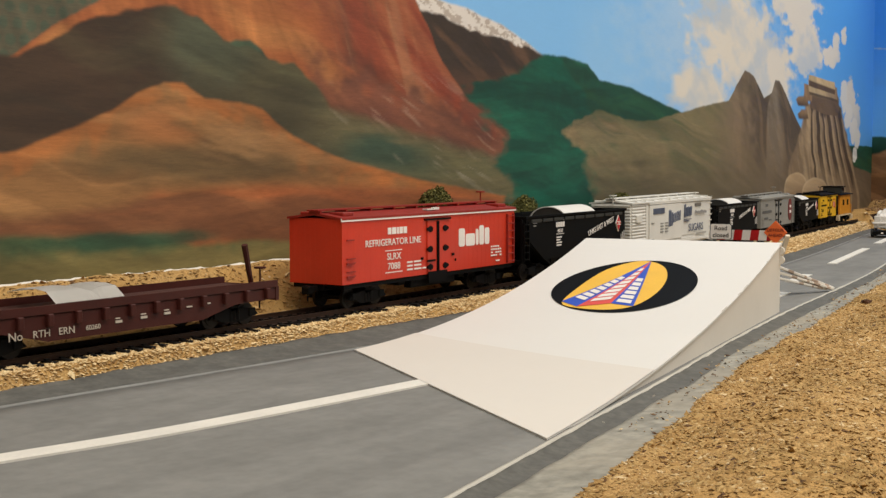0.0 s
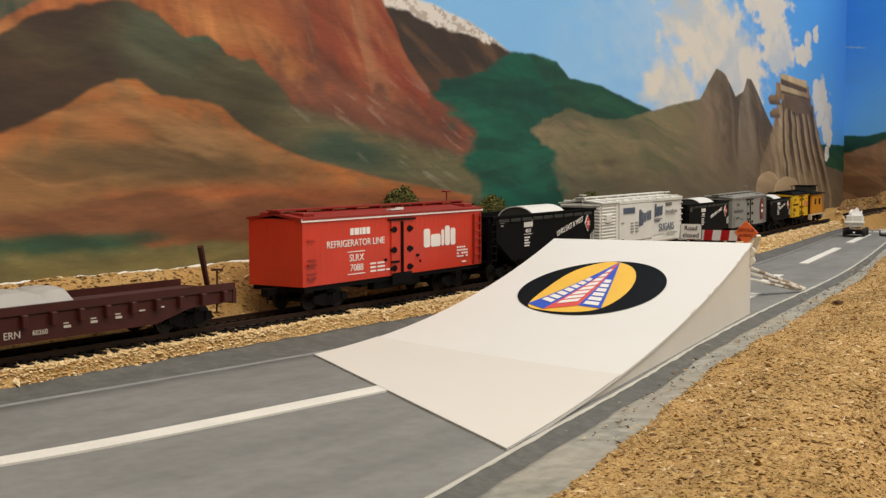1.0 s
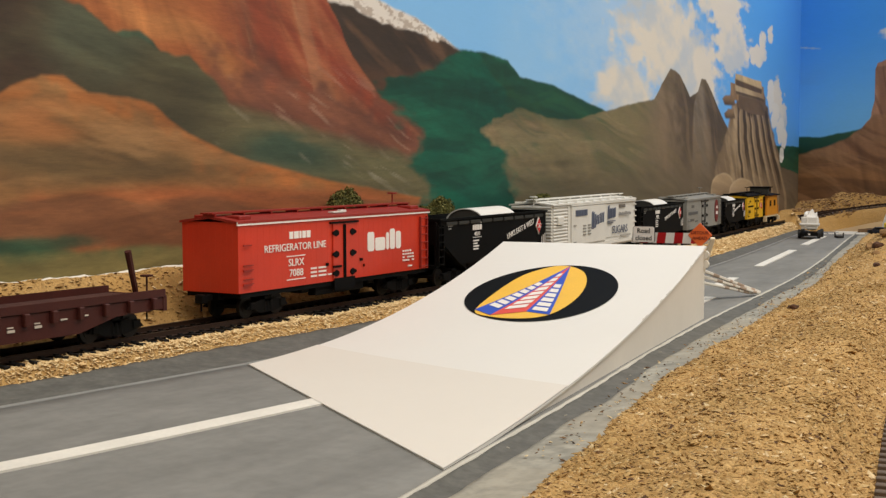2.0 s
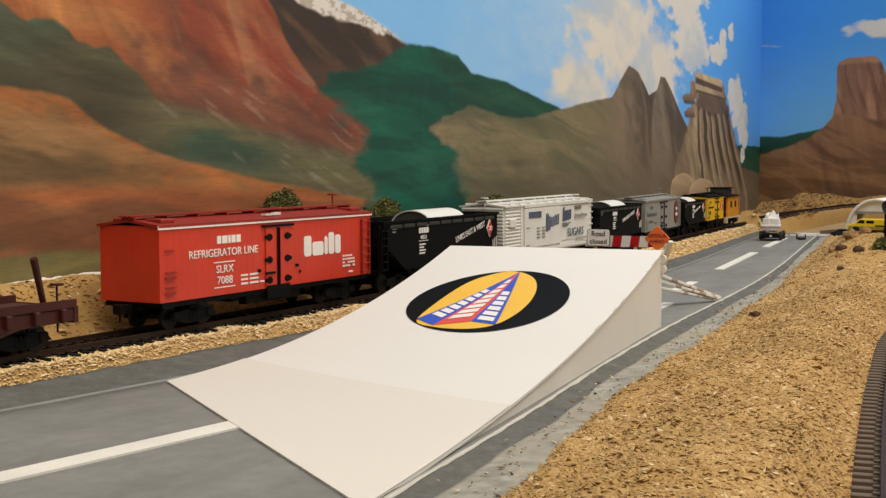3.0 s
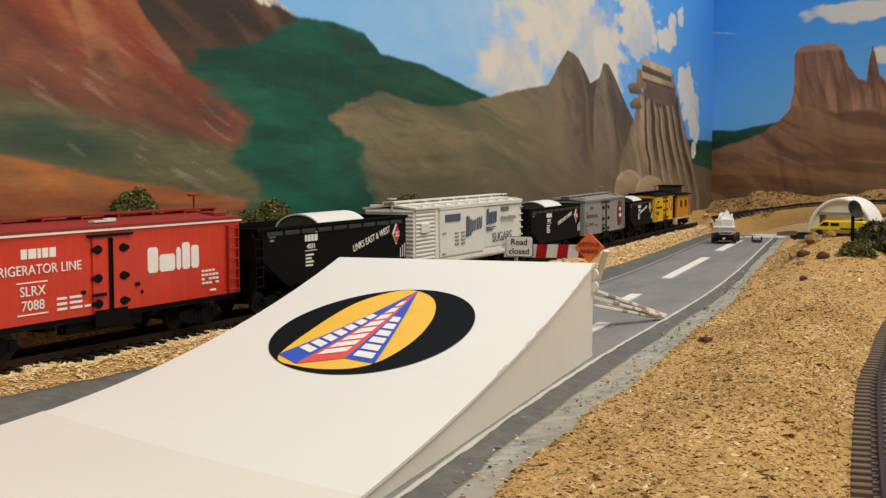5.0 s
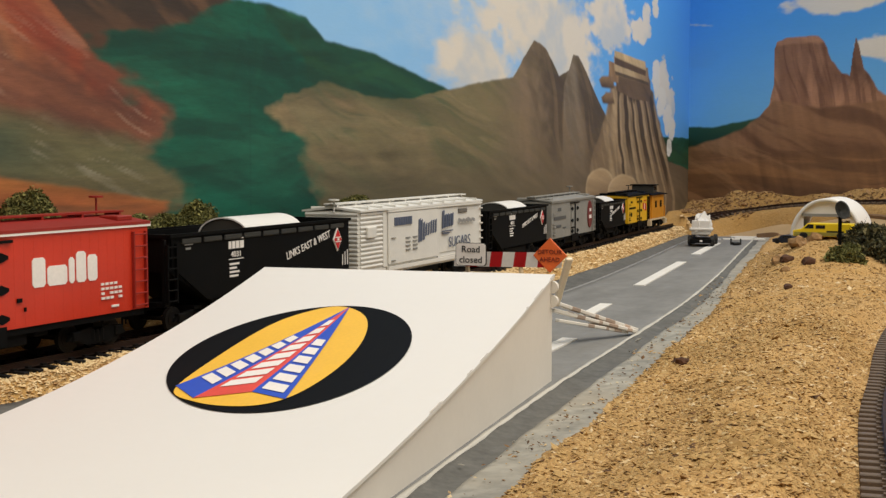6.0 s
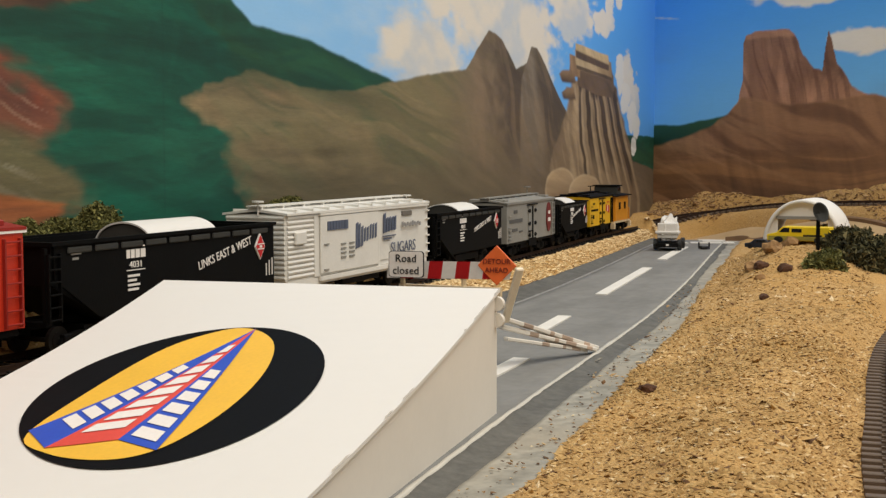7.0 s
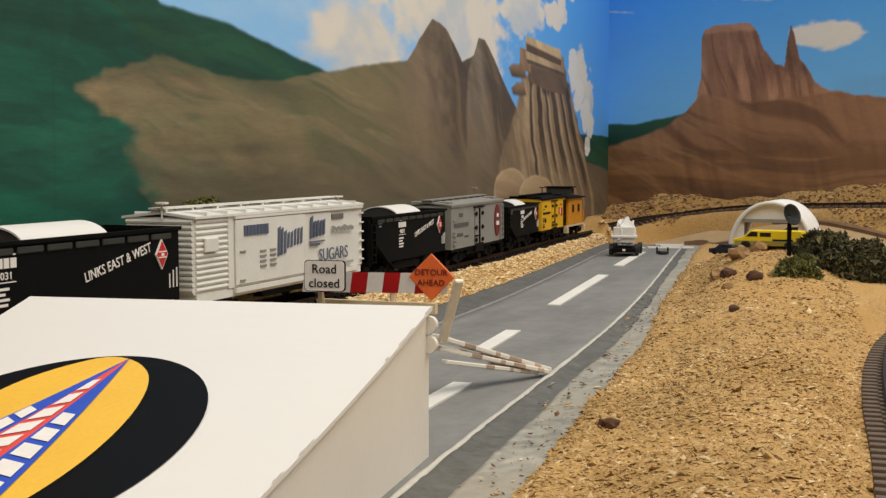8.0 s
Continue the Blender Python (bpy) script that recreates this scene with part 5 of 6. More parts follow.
def box_car():
    half = 0.0753
    ob = thing("box_car", "cream-white steel box car with slate blue lettering", "railway car", on_track(0.386, 0.93))
    bm = bmesh.new()
    box(bm, -half, half, -0.0148, 0.0148, SILL, EAVE, 0.0003)
    part("body", bm, CREAM, ob)
    # corrugated stretch near one end, as horizontal ribs; ribbed ends
    for i in range(13):
        z = SILL + 0.0012 + i * 0.00222
        bm = bmesh.new()
        rod(bm, (-half + 0.0008, -0.0148, z + 0.0008), (-half + 0.024, -0.0148, z + 0.0008), 0.0009, 8)
        part("rib", bm, CREAM, ob)
        for s in (-1, 1):
            bm = bmesh.new()
            rod(bm, (s * half, -0.0145, z + 0.0008), (s * half, 0.0145, z + 0.0008), 0.0010, 8)
            part("end_rib", bm, CREAM, ob)
    boxes("side_panel", [(-half + 0.0245, half - 0.0003, -0.0156, -0.0149, SILL + 0.0004, EAVE - 0.0004)], CREAM, ob, bevel=0.0002)
    d = boxes("door", [(-0.0465, 0.0128, -0.0166, -0.0157, SILL + 0.0014, EAVE - 0.0022)], CREAM, ob, "large sliding panel", bevel=0.0003)
    boxes("door_post", [(0.0129, 0.0152, -0.0164, -0.0157, SILL - 0.0006, EAVE - 0.001)], CREAM, d, bevel=0.0002)
    boxes("second_panel", [(0.0156, 0.0405, -0.0161, -0.0157, SILL + 0.003, EAVE - 0.0022)], CREAM, ob, bevel=0.0002)
    boxes("door_rail", [(-0.047, half - 0.001, -0.0168, -0.0157, EAVE - 0.0018, EAVE - 0.0008), (-0.047, half - 0.006, -0.0168, -0.0157, SILL - 0.0016, SILL + 0.0004)], CREAM, ob)
    boxes("sill", [(-half + 0.001, half - 0.001, -0.0152, 0.0152, SILL - 0.003, SILL + 0.0002)], CREAM, ob)
    boxes("vent", [(0.0415, 0.0535, -0.0163, -0.0156, EAVE - 0.0060, EAVE - 0.0036)], paint("dark_slot", (112, 106, 98), 0.7, 0.1), ob, "dark slot near the eave", bevel=0.0002)
    boxes("tack_board", [(-half + 0.006, -half + 0.0155, -0.0168, -0.0155, SILL + 0.0165, SILL + 0.022)], CREAM, ob, bevel=0.0003)
    boxes("grab_iron", [(half - 0.003, half - 0.0004, -0.0168, -0.0157, SILL + 0.003 + 0.0045 * i, SILL + 0.0037 + 0.0045 * i) for i in range(6)], CREAM, ob)
    house_roof(ob, half, EAVE, CREAM, rise=0.0024)
    boxes("roof_seam", [(x - 0.0004, x + 0.0004, -0.016, 0.016, EAVE + 0.0006, EAVE + 0.0018) for x in np.linspace(-half + 0.008, half - 0.008, 10)], CREAM, ob)
    brake_wheel(ob, -half - 0.0012, EAVE + 0.0052, CREAM, -0.002)
    brake_wheel(ob, half - 0.002, EAVE + 0.0032, CREAM, -0.004)
    running_gear(ob, half)
    s = BLUE_INK
    y = -0.0168
    bars(ob, blocks(-0.0405, EAVE - 0.0090, 0.0042, (0.0021, 0.0024, 0.0024, 0.0024, 0.0024, 0.0020, 0.0010, 0.0024), 0.0004), s, y)
    # large flowing trade mark as plain slanted blocks
    for bx, bw, z0, bh in ((-0.0125, 0.0022, 0.0195, 0.0125), (-0.0095, 0.0016, 0.0192, 0.0116), (-0.0068, 0.0018, 0.0188, 0.0098), (-0.0038, 0.0017, 0.0166, 0.0068), (-0.0008, 0.0017, 0.0164, 0.0068), (0.0024, 0.0016, 0.0158, 0.0072), (0.0053, 0.0016, 0.0156, 0.0072), (0.0082, 0.0017, 0.0154, 0.0072), (0.0182, 0.0019, 0.0138, 0.0098), (0.0214, 0.0016, 0.0134, 0.0072), (0.0243, 0.0017, 0.0132, 0.0072), (0.0276, 0.0017, 0.0130, 0.0070), (0.0306, 0.0017, 0.0128, 0.0070)):
        bm = bmesh.new()
        slab(bm, [(bx, EAVE - z0), (bx + bw, EAVE - z0 + 0.0005), (bx + bw + 0.0006, EAVE - z0 + bh + 0.0004), (bx + 0.0006, EAVE - z0 + bh - 0.0003)], y - 0.0002, y + 0.0004)
        part("trade_mark", bm, s, ob, "slate blue bar")
    bars(ob, [(0.0172, EAVE - 0.0156, 0.0150, 0.0006), (0.0182, EAVE - 0.0170, 0.0090, 0.0008)], s, y, "trade_mark")
    words(ob, "SUGARS", 0.0082, 0.0415, EAVE - 0.0222, s, 1.02, y)
    bars(ob, [(0.0400 + 0.0021 * i, EAVE - 0.0118 + 0.0005 * (i % 2), 0.0016, 0.0018 + 0.001 * (i in (0, 6))) for i in range(11)], paint("grey_lettering", (150, 148, 146), 0.6, 0.05), y)
    bars(ob, [(0.0425, EAVE - 0.0276, 0.0200, 0.0012)], paint("grey_small_print", (170, 166, 160), 0.6, 0.05), y)
    bars(ob, [(-0.0275 + 0.0085 * (i % 2), EAVE - 0.0165 - 0.0021 * (i // 2), 0.005, 0.0008) for i in range(8)] + [(-0.044, EAVE - 0.0155, 0.0045, 0.0005), (-0.044, EAVE - 0.0275, 0.004, 0.0007)], GREY, y)
    return ob


box_car()


def grey_marks(ob, h):
    d = paint("dark_grey_lettering", (84, 84, 84), 0.6, 0.05)
    bars(ob, [(-0.042, EAVE - 0.0085, 0.008, 0.0026), (-0.052, EAVE - 0.0155, 0.030, 0.0028), (-0.046, EAVE - 0.0220, 0.012, 0.0022), (-0.030, EAVE - 0.0232, 0.008, 0.0012)], d)
    bm = bmesh.new()
    slab(bm, [(0.042 + 0.0058 * math.cos(a), EAVE - 0.0148 + 0.0118 * math.sin(a)) for a in np.linspace(0, 2 * math.pi, 28)[:-1]], -0.0163, -0.0156)
    e = part("emblem", bm, paint("maroon_emblem", (112, 36, 36), 0.5, 0.08), ob, "tall maroon oval")
    boxes("emblem_bar", [(0.039, 0.045, -0.0165, -0.0162, EAVE - 0.0185, EAVE - 0.0155), (0.0398, 0.0442, -0.0165, -0.0162, EAVE - 0.0125, EAVE - 0.0098)], INK_WHITE, e)


reefer(0.0575, 0.622, 0.80, GREY, GREY, GREY, "grey refrigerator car with a tall maroon oval", grey_marks)


def yellow_marks(ob, h):
    bars(ob, [(-0.034, EAVE - 0.0085, 0.007, 0.0022), (-0.040, EAVE - 0.0150, 0.026, 0.0020), (-0.034, EAVE - 0.0230, 0.005, 0.0040)], IRON)
    bars(ob, [(0.022, EAVE - 0.0080, 0.010, 0.0012), (0.018, EAVE - 0.0170, 0.004, 0.0070), (0.026, EAVE - 0.0190, 0.006, 0.0080)], SIGN_RED)
    bars(ob, [(0.0235, EAVE - 0.0170, 0.0022, 0.0060)], INK_WHITE)


reefer(0.0450, 0.790, 0.71, YELLOW, IRON, IRON, "yellow refrigerator car with a dark roof", yellow_marks)


def caboose():
    half = 0.037
    ob = thing("caboose", "orange caboose with a small roof cupola at the train's end", "railway car", on_track(0.8565, 0.70))
    boxes("body", [(-half + 0.008, half - 0.008, -0.0145, 0.0145, SILL, EAVE - 0.002)], ORANGE, ob, bevel=0.0004)
    boxes("platform", [(-half, half, -0.0145, 0.0145, SILL - 0.002, SILL)], GRIME, ob)
    for s in (-1, 1):
        boxes("railing", [(s * (half - 0.001) - 0.0005, s * (half - 0.001) + 0.0005, y - 0.0005, y + 0.0005, SILL, SILL + 0.013) for y in (-0.014, -0.005, 0.005, 0.014)] + [(s * (half - 0.001) - 0.0005, s * (half - 0.001) + 0.0005, -0.014, 0.014, SILL + 0.0125, SILL + 0.0135)], ORANGE, ob)
        boxes("step", [(s * half - 0.003, s * half + 0.003, -0.0155, -0.012, SILL - 0.008, SILL - 0.002)], GRIME, ob)
    for x in (-0.012, 0.012):
        w = boxes("window", [(x - 0.003, x + 0.003, -0.0152, -0.0142, SILL + 0.013, SILL + 0.021)], IRON, ob)
        boxes("pane", [(x - 0.0024, x + 0.0024, -0.0154, -0.015, SILL + 0.0136, SILL + 0.0204)], GLASS_DARK, w)
    house_roof(ob, half, EAVE - 0.002, IRON)
    c = boxes("cupola", [(-0.006, 0.010, -0.011, 0.011, EAVE - 0.001, EAVE + 0.0085)], GREYED_BLACK, ob, "grey cupola", bevel=0.0004)
    boxes("cupola_roof", [(-0.0075, 0.0115, -0.0125, 0.0125, EAVE + 0.0085, EAVE + 0.0098)], IRON, c)
    boxes("cupola_window", [(-0.004, 0.001, -0.0114, -0.0108, EAVE + 0.003, EAVE + 0.007), (0.003, 0.008, -0.0114, -0.0108, EAVE + 0.003, EAVE + 0.007)], GLASS_DARK, c)
    bm = bmesh.new()
    rod(bm, (0.017, 0.004, EAVE - 0.001), (0.017, 0.004, EAVE + 0.008), 0.0012, 8)
    part("chimney", bm, IRON, ob)
    bogie(ob, -half + 0.012)
    bogie(ob, half - 0.012)
    coupler(ob, -half, -1)


caboose()


def flat_car():
    half = 0.083
    ob = thing("flat_car", "dark brown flat car with stake pockets and white bars of lettering", "railway car", on_track(-0.1200))
    bm = bmesh.new()
    for y in (-0.0152, 0.0140):
        slab(bm, [(-half, 0.0182), (half, 0.0182), (half, 0.0138), (half - 0.026, 0.0132), (half - 0.045, 0.0088), (-half + 0.045, 0.0088), (-half + 0.026, 0.0132), (-half, 0.0138)], y, y + 0.0012)
    part("side_sill", bm, BROWN, ob)
    for i in range(26):
        xa = -half + i * 2 * half / 26
        boxes("deck_board", [(xa + 0.0001, xa + 2 * half / 26 - 0.0001, -0.0148, 0.0148, 0.0176, 0.0188)], BROWN_DECK, ob)
    for s in (-1, 1):
        boxes("rim", [(-half, half, min(s * 0.0148, s * 0.0158), max(s * 0.0148, s * 0.0158), 0.0186, 0.0216)], BROWN, ob, "low raised side board")
    for s in (-1, 1):
        boxes("end_sill", [(s * half - 0.001, s * half + 0.001, -0.0155, 0.0155, 0.0130, 0.0190)], BROWN, ob)
    for i in range(13):
        x = -half + 0.007 + i * (2 * half - 0.014) / 12
        boxes("stake_pocket", [(x - 0.0012, x + 0.0012, -0.0172, -0.0150, 0.0140, 0.0186)], BROWN, ob, bevel=0.0003)
    bm = bmesh.new()
    rod(bm, (half - 0.010, -0.010, 0.0188), (half - 0.0165, -0.012, 0.0372), 0.0011, 8, 0.0014)
    box(bm, half - 0.0122, half - 0.0070, -0.0118, -0.0082, 0.0188, 0.0204, 0.0003)
    part("stake", bm, BROWN, ob, "leaning brown stake")
    brake_wheel(ob, half + 0.002, 0.0258, BROWN, -0.004)
    running_gear(ob, half, BROWN)
    w = INK_WHITE
    y = -0.0154
    pale = paint("pale_lettering", (196, 184, 170), 0.6, 0.05, bump=0.02)
    for text, x, size in (("No", -0.0520, 0.0042), ("RTH", -0.0410, 0.0036), ("ERN", -0.0300, 0.0036), ("60260", -0.0180, 0.0025)):
        words(ob, text, size, x, 0.0118, pale, 1.1, y)
    bars(ob, [(-0.0075, 0.0122, 0.0032, 0.0009), (-0.0075, 0.0137, 0.0022, 0.0004), (0.0050, 0.0126, 0.0032, 0.0009), (0.0050, 0.0141, 0.0026, 0.0004), (0.0170, 0.0130, 0.0032, 0.0009), (0.0170, 0.0145, 0.0024, 0.0004), (0.0290, 0.0146, 0.0030, 0.0005), (0.0400, 0.0150, 0.0022, 0.0005)], pale, y)
    for piece in ob.children:
        if piece.name.split(".")[0] not in ("truck", "coupler", "underframe"):
            piece.location.z -= 0.0035
    load = thing("paper_sheet", "bent white paper sheet lying on the flat car's deck", "paper", on_track(-0.1200))
    bm = bmesh.new()
    xs = np.linspace(-0.034, -0.002, 15)
    r = [[bm.verts.new((x, yy, 0.0182 + 0.0046 * t - (0.0016 * math.exp(-(((x + 0.014) / 0.0025) ** 2)) * t))) for yy, t in ((-0.0146, 0.0), (-0.0095, 0.85), (-0.004, 1.0), (0.004, 0.98), (0.012, 0.6))] for x in xs]
    for i in range(14):
        for j in range(4):
            bm.faces.new((r[i][j], r[i + 1][j], r[i + 1][j + 1], r[i][j + 1]))
    bmesh.ops.solidify(bm, geom=bm.faces[:], thickness=0.0004)
    part("sheet", bm, PAPER, load)


flat_car()

# ---- jump ramp on the road ----
FL, FR, BL, BR, RAMP_H = Vector((-0.0296, -0.0355, 0)), Vector((-0.1395, -0.1873, 0)), Vector((0.1929, -0.0292, 0)), Vector((0.2101, -0.136, 0)), 0.0363


def deck_z(s):
    return 0.0004 + RAMP_H * (0.06 * s + 0.94 * s**2.05)


def deck(u, s, lift=0.0):
    """Point of the ramp: u across from its far to its near edge, s up its slope."""
    p = FL.lerp(FR, u).lerp(BL.lerp(BR, u), s)
    return Vector((p.x, p.y, deck_z(s) + lift))


def deck_patch(name, outline, material, parent, lift, label=""):
    """Flat printed patch that follows the slope: outline in (u, s)."""
    bm = bmesh.new()
    us = np.array(outline)
    mid = us.mean(0)
    rings = [[bm.verts.new(deck(*(mid + (q - mid) * k), lift)) for q in us] for k in np.linspace(1, 0.12, 7)]
    for a, b in zip(rings, rings[1:]):
        for i in range(len(us)):
            bm.faces.new((a[i], a[(i + 1) % len(us)], b[(i + 1) % len(us)], b[i]))
    bm.faces.new(rings[-1])
    bmesh.ops.recalc_face_normals(bm, faces=bm.faces[:])
    if sum(f.normal.z for f in bm.faces) < 0:
        bmesh.ops.reverse_faces(bm, faces=bm.faces[:])
    return part(name, bm, material, parent, label)


def dense(pts, k=10):
    out = []
    for a, b in zip(pts, pts[1:] + pts[:1]):
        out += [(a[0] + (b[0] - a[0]) * t, a[1] + (b[1] - a[1]) * t) for t in np.linspace(0, 1, k)[:-1]]
    return out


# printed emblem: centre and two half axes in (u, s)
LOGO_C, LOGO_A, LOGO_B = (0.482, 0.699), (-0.316, -0.002), (-0.001, 0.167)


def logo_ring(k=1.0, n=72):
    return [(LOGO_C[0] + k * (LOGO_A[0] * math.cos(t) + LOGO_B[0] * math.sin(t)), LOGO_C[1] + k * (LOGO_A[1] * math.cos(t) + LOGO_B[1] * math.sin(t))) for t in np.linspace(0, 2 * math.pi, n + 1)[:-1]]


def rounded(pts, k=6):
    """Closed smooth outline through points."""
    n, out = len(pts), []
    for i in range(n):
        a, b, c, d = (np.array(pts[(i + j) % n]) for j in (-1, 0, 1, 2))
        out += [tuple(0.5 * (2 * b + (c - a) * t + (2 * a - 5 * b + 4 * c - d) * t * t + (3 * b - a - 3 * c + d) * t**3)) for t in np.linspace(0, 1, k + 1)[:-1]]
    return out


def jump_ramp():
    ob = thing("jump_ramp", "curved white card jump ramp with a round printed emblem", "ramp")
    bm = bmesh.new()
    us, ss = np.linspace(0, 1, 5), np.linspace(0.0, 1, 41)
    top = [[bm.verts.new(deck(u, s)) for u in us] for s in ss]
    low = [[bm.verts.new(deck(u, s, -0.0009 if s > 0.05 else -0.0003)) for u in us] for s in ss]
    for i in range(40):
        for j in range(4):
            bm.faces.new((top[i][j], top[i][j + 1], top[i + 1][j + 1], top[i + 1][j]))
            bm.faces.new((low[i][j], low[i + 1][j], low[i + 1][j + 1], low[i][j + 1]))
        for j in (0, 4):
            bm.faces.new((top[i][j], top[i + 1][j], low[i + 1][j], low[i][j]))
    for i in (0, 40):
        for j in range(4):
            bm.faces.new((top[i][j], low[i][j], low[i][j + 1], top[i][j + 1]))
    bmesh.ops.recalc_face_normals(bm, faces=bm.faces[:])
    part("deck", bm, PAPER, ob)
    for u in (0.015, 0.985):
        bm = bmesh.new()
        s0 = np.linspace(0.1, 1, 28)
        side = (FR - FL).normalized() * 0.0012
        a = [deck(u, s, -0.0008) for s in s0]
        vs = [[bm.verts.new(p), bm.verts.new((p.x, p.y, 0.0)), bm.verts.new((p.x + side.x, p.y + side.y, 0.0)), bm.verts.new(p + side)] for p in a]
        for p, q in zip(vs, vs[1:]):
            for i in range(4):
                bm.faces.new((p[i], p[(i + 1) % 4], q[(i + 1) % 4], q[i]))
        bm.faces.new(vs[0])
        bm.faces.new(vs[-1])
        bmesh.ops.recalc_face_normals(bm, faces=bm.faces[:])
        part("side_panel", bm, PAPER_SIDE, ob)
    bm = bmesh.new()
    a, b = deck(0.02, 0.995, -0.001), deck(0.98, 0.995, -0.001)
    vs = [bm.verts.new((p.x, p.y, z)) for p, z in ((a, 0), (b, 0), (b, b.z), (a, a.z))]
    bm.faces.new(vs)
    bmesh.ops.solidify(bm, geom=bm.faces[:], thickness=0.001)
    part("back_panel", bm, PAPER_SIDE, ob)
    foot = deck_patch("foot_sheet", dense([(0.0, 0.0), (0.0, 0.21), (1.0, 0.31), (1.0, 0.0)]), paint("thin_paper_foot", (213, 207, 199), 0.7, 0.015, 300, 12, 0.01, speck=0.06), ob, 0.0003, "thin paper foot glued over the ramp's start")
    em = deck_patch("emblem", logo_ring(), INK_BLACK, ob, 0.0003, "black oval print with yellow lens and coloured bands")
    deck_patch("yellow_lens", rounded([(0.321, 0.563), (0.288, 0.687), (0.306, 0.792), (0.387, 0.850), (0.467, 0.858), (0.560, 0.829), (0.625, 0.772), (0.659, 0.701), (0.659, 0.632), (0.630, 0.581), (0.556, 0.552), (0.433, 0.541)]), INK_YELLOW, em, 0.0005)
    apex, b0, b1, b2, b3 = (0.472, 0.858), (0.314, 0.568), (0.413, 0.547), (0.533, 0.588), (0.640, 0.585)
    for p, q, m in ((b0, b1, INK_BLUE), (b1, b2, INK_RED), (b2, b3, INK_BLUE)):
        deck_patch("band", dense([apex, p, q], 14), m, em, 0.0007)
    for p, q, count, t0, t1 in ((b0, b1, 7, 0.12, 0.66), (b1, b2, 8, 0.10, 0.86), (b2, b3, 6, 0.04, 0.62)):
        for k in range(count):
            ta, tb = t0 + (t1 - t0) * k / count, t0 + (t1 - t0) * (k + 0.72) / count

            def band(t, f):
                m = (p[0] + (q[0] - p[0]) * f, p[1] + (q[1] - p[1]) * f)
                return (m[0] + (apex[0] - m[0]) * t, m[1] + (apex[1] - m[1]) * t)

            deck_patch("letter_bar", dense([band(ta, 0.16), band(ta, 0.84), band(tb, 0.84), band(tb, 0.16)], 4), INK_WHITE, em, 0.0009)
    # scuffed, torn edge of the card
    scuff = paint("scuffed_card", (184, 176, 164), 0.8, 0.2)
    roll = random.Random(5)
    for s in np.linspace(0.34, 0.97, 15):
        if roll.random() < 0.6:
            s0, s1 = s + roll.uniform(-0.01, 0.01), s + roll.uniform(0.012, 0.03)
            w = roll.uniform(0.002, 0.006)
            deck_patch("scuff", dense([(1.0, s0), (1.0 - w, s0 + 0.004), (1.0 - w * 0.6, (s0 + s1) / 2), (1.0 - w * 0.9, s1 - 0.004), (1.0, s1)], 4), scuff, ob, 0.00025)
    # round knobs of the back edge
    for z in (0.0325, 0.0277):
        bm = bmesh.new()
        p = deck(0.985, 0.99)
        rod(bm, (p.x + 0.0006, p.y - 0.0012, z), (p.x + 0.0022, p.y - 0.0012, z), 0.0021, 18)
        part("joint_tab", bm, PAPER_SIDE, ob)


jump_ramp()


# ---- barrier, signs and the fallen trestle behind the ramp ----
def barrier():
    ob = thing("road_barrier", "white plank barrier with red stripes behind the ramp", "barrier")
    a, b = Vector((0.2475, -0.0800, 0.0378)), Vector((0.2575, -0.1205, 0.0378))
    d = b - a
    n = 9
    for i in range(n):
        p, q = a + d * i / n, a + d * (i + 1) / n
        bm = bmesh.new()
        vs = [bm.verts.new(v) for v in (p - Vector((0, 0, 0.0029)), q - Vector((0, 0, 0.0029)), q + Vector((0, -0.0008, 0.0029)), p + Vector((0, -0.0008, 0.0029)))]
        bm.faces.new(vs)
        bmesh.ops.solidify(bm, geom=bm.faces[:], thickness=0.0014)
        part("stripe", bm, SIGN_RED if i % 2 else INK_WHITE, ob)
    for f in (0.12, 0.62):
        p = a + d * f
        for dx, z in ((0.001, 0.037), (0.012, 0.034)):
            bm = bmesh.new()
            rod(bm, (p.x + dx, p.y, 0.0), (p.x + 0.001, p.y, z), 0.0009, 8)
            part("leg", bm, GRIME, ob)
    boxes("lower_rail", [(0.2525, 0.2545, -0.119, -0.082, 0.0295, 0.0325)], GRIME, ob)


barrier()


def closed_sign():
    m = Matrix.Translation((0.2460, -0.0880, 0.0398)) @ pose(0, 0, 0, 90, 0, -90 + 8)
    ob = thing("road_closed_sign", "white rounded sign reading Road closed, on the barrier", "sign", m)
    bm = bmesh.new()
    w, h, r = 0.0061, 0.0044, 0.0011
    pts = [(sx * (w - r) + r * math.cos(t), sy * (h - r) + r * math.sin(t)) for sx, sy, t0 in ((1, 1, 0), (-1, 1, 90), (-1, -1, 180), (1, -1, 270)) for t in np.radians(np.linspace(t0, t0 + 90, 6))]
    for name, k, z0, z1, mat in (("edge", 1.0, -0.0006, 0.0, IRON), ("plate", 0.955, -0.0004, 0.0004, INK_WHITE)):
        bm = bmesh.new()
        lo, hi = [bm.verts.new((x * k, y * k, z0)) for x, y in pts], [bm.verts.new((x * k, y * k, z1)) for x, y in pts]
        bm.faces.new(hi)
        bm.faces.new(lo[::-1])
        for i in range(len(pts)):
            bm.faces.new((lo[i], lo[(i + 1) % len(pts)], hi[(i + 1) % len(pts)], hi[i]))
        part(name, bm, mat, ob)
    lettering("Road", 0.0036, IRON, ob, pose(0, 0.0019, 0.0005))
    lettering("closed", 0.0036, IRON, ob, pose(0, -0.0021, 0.0005))


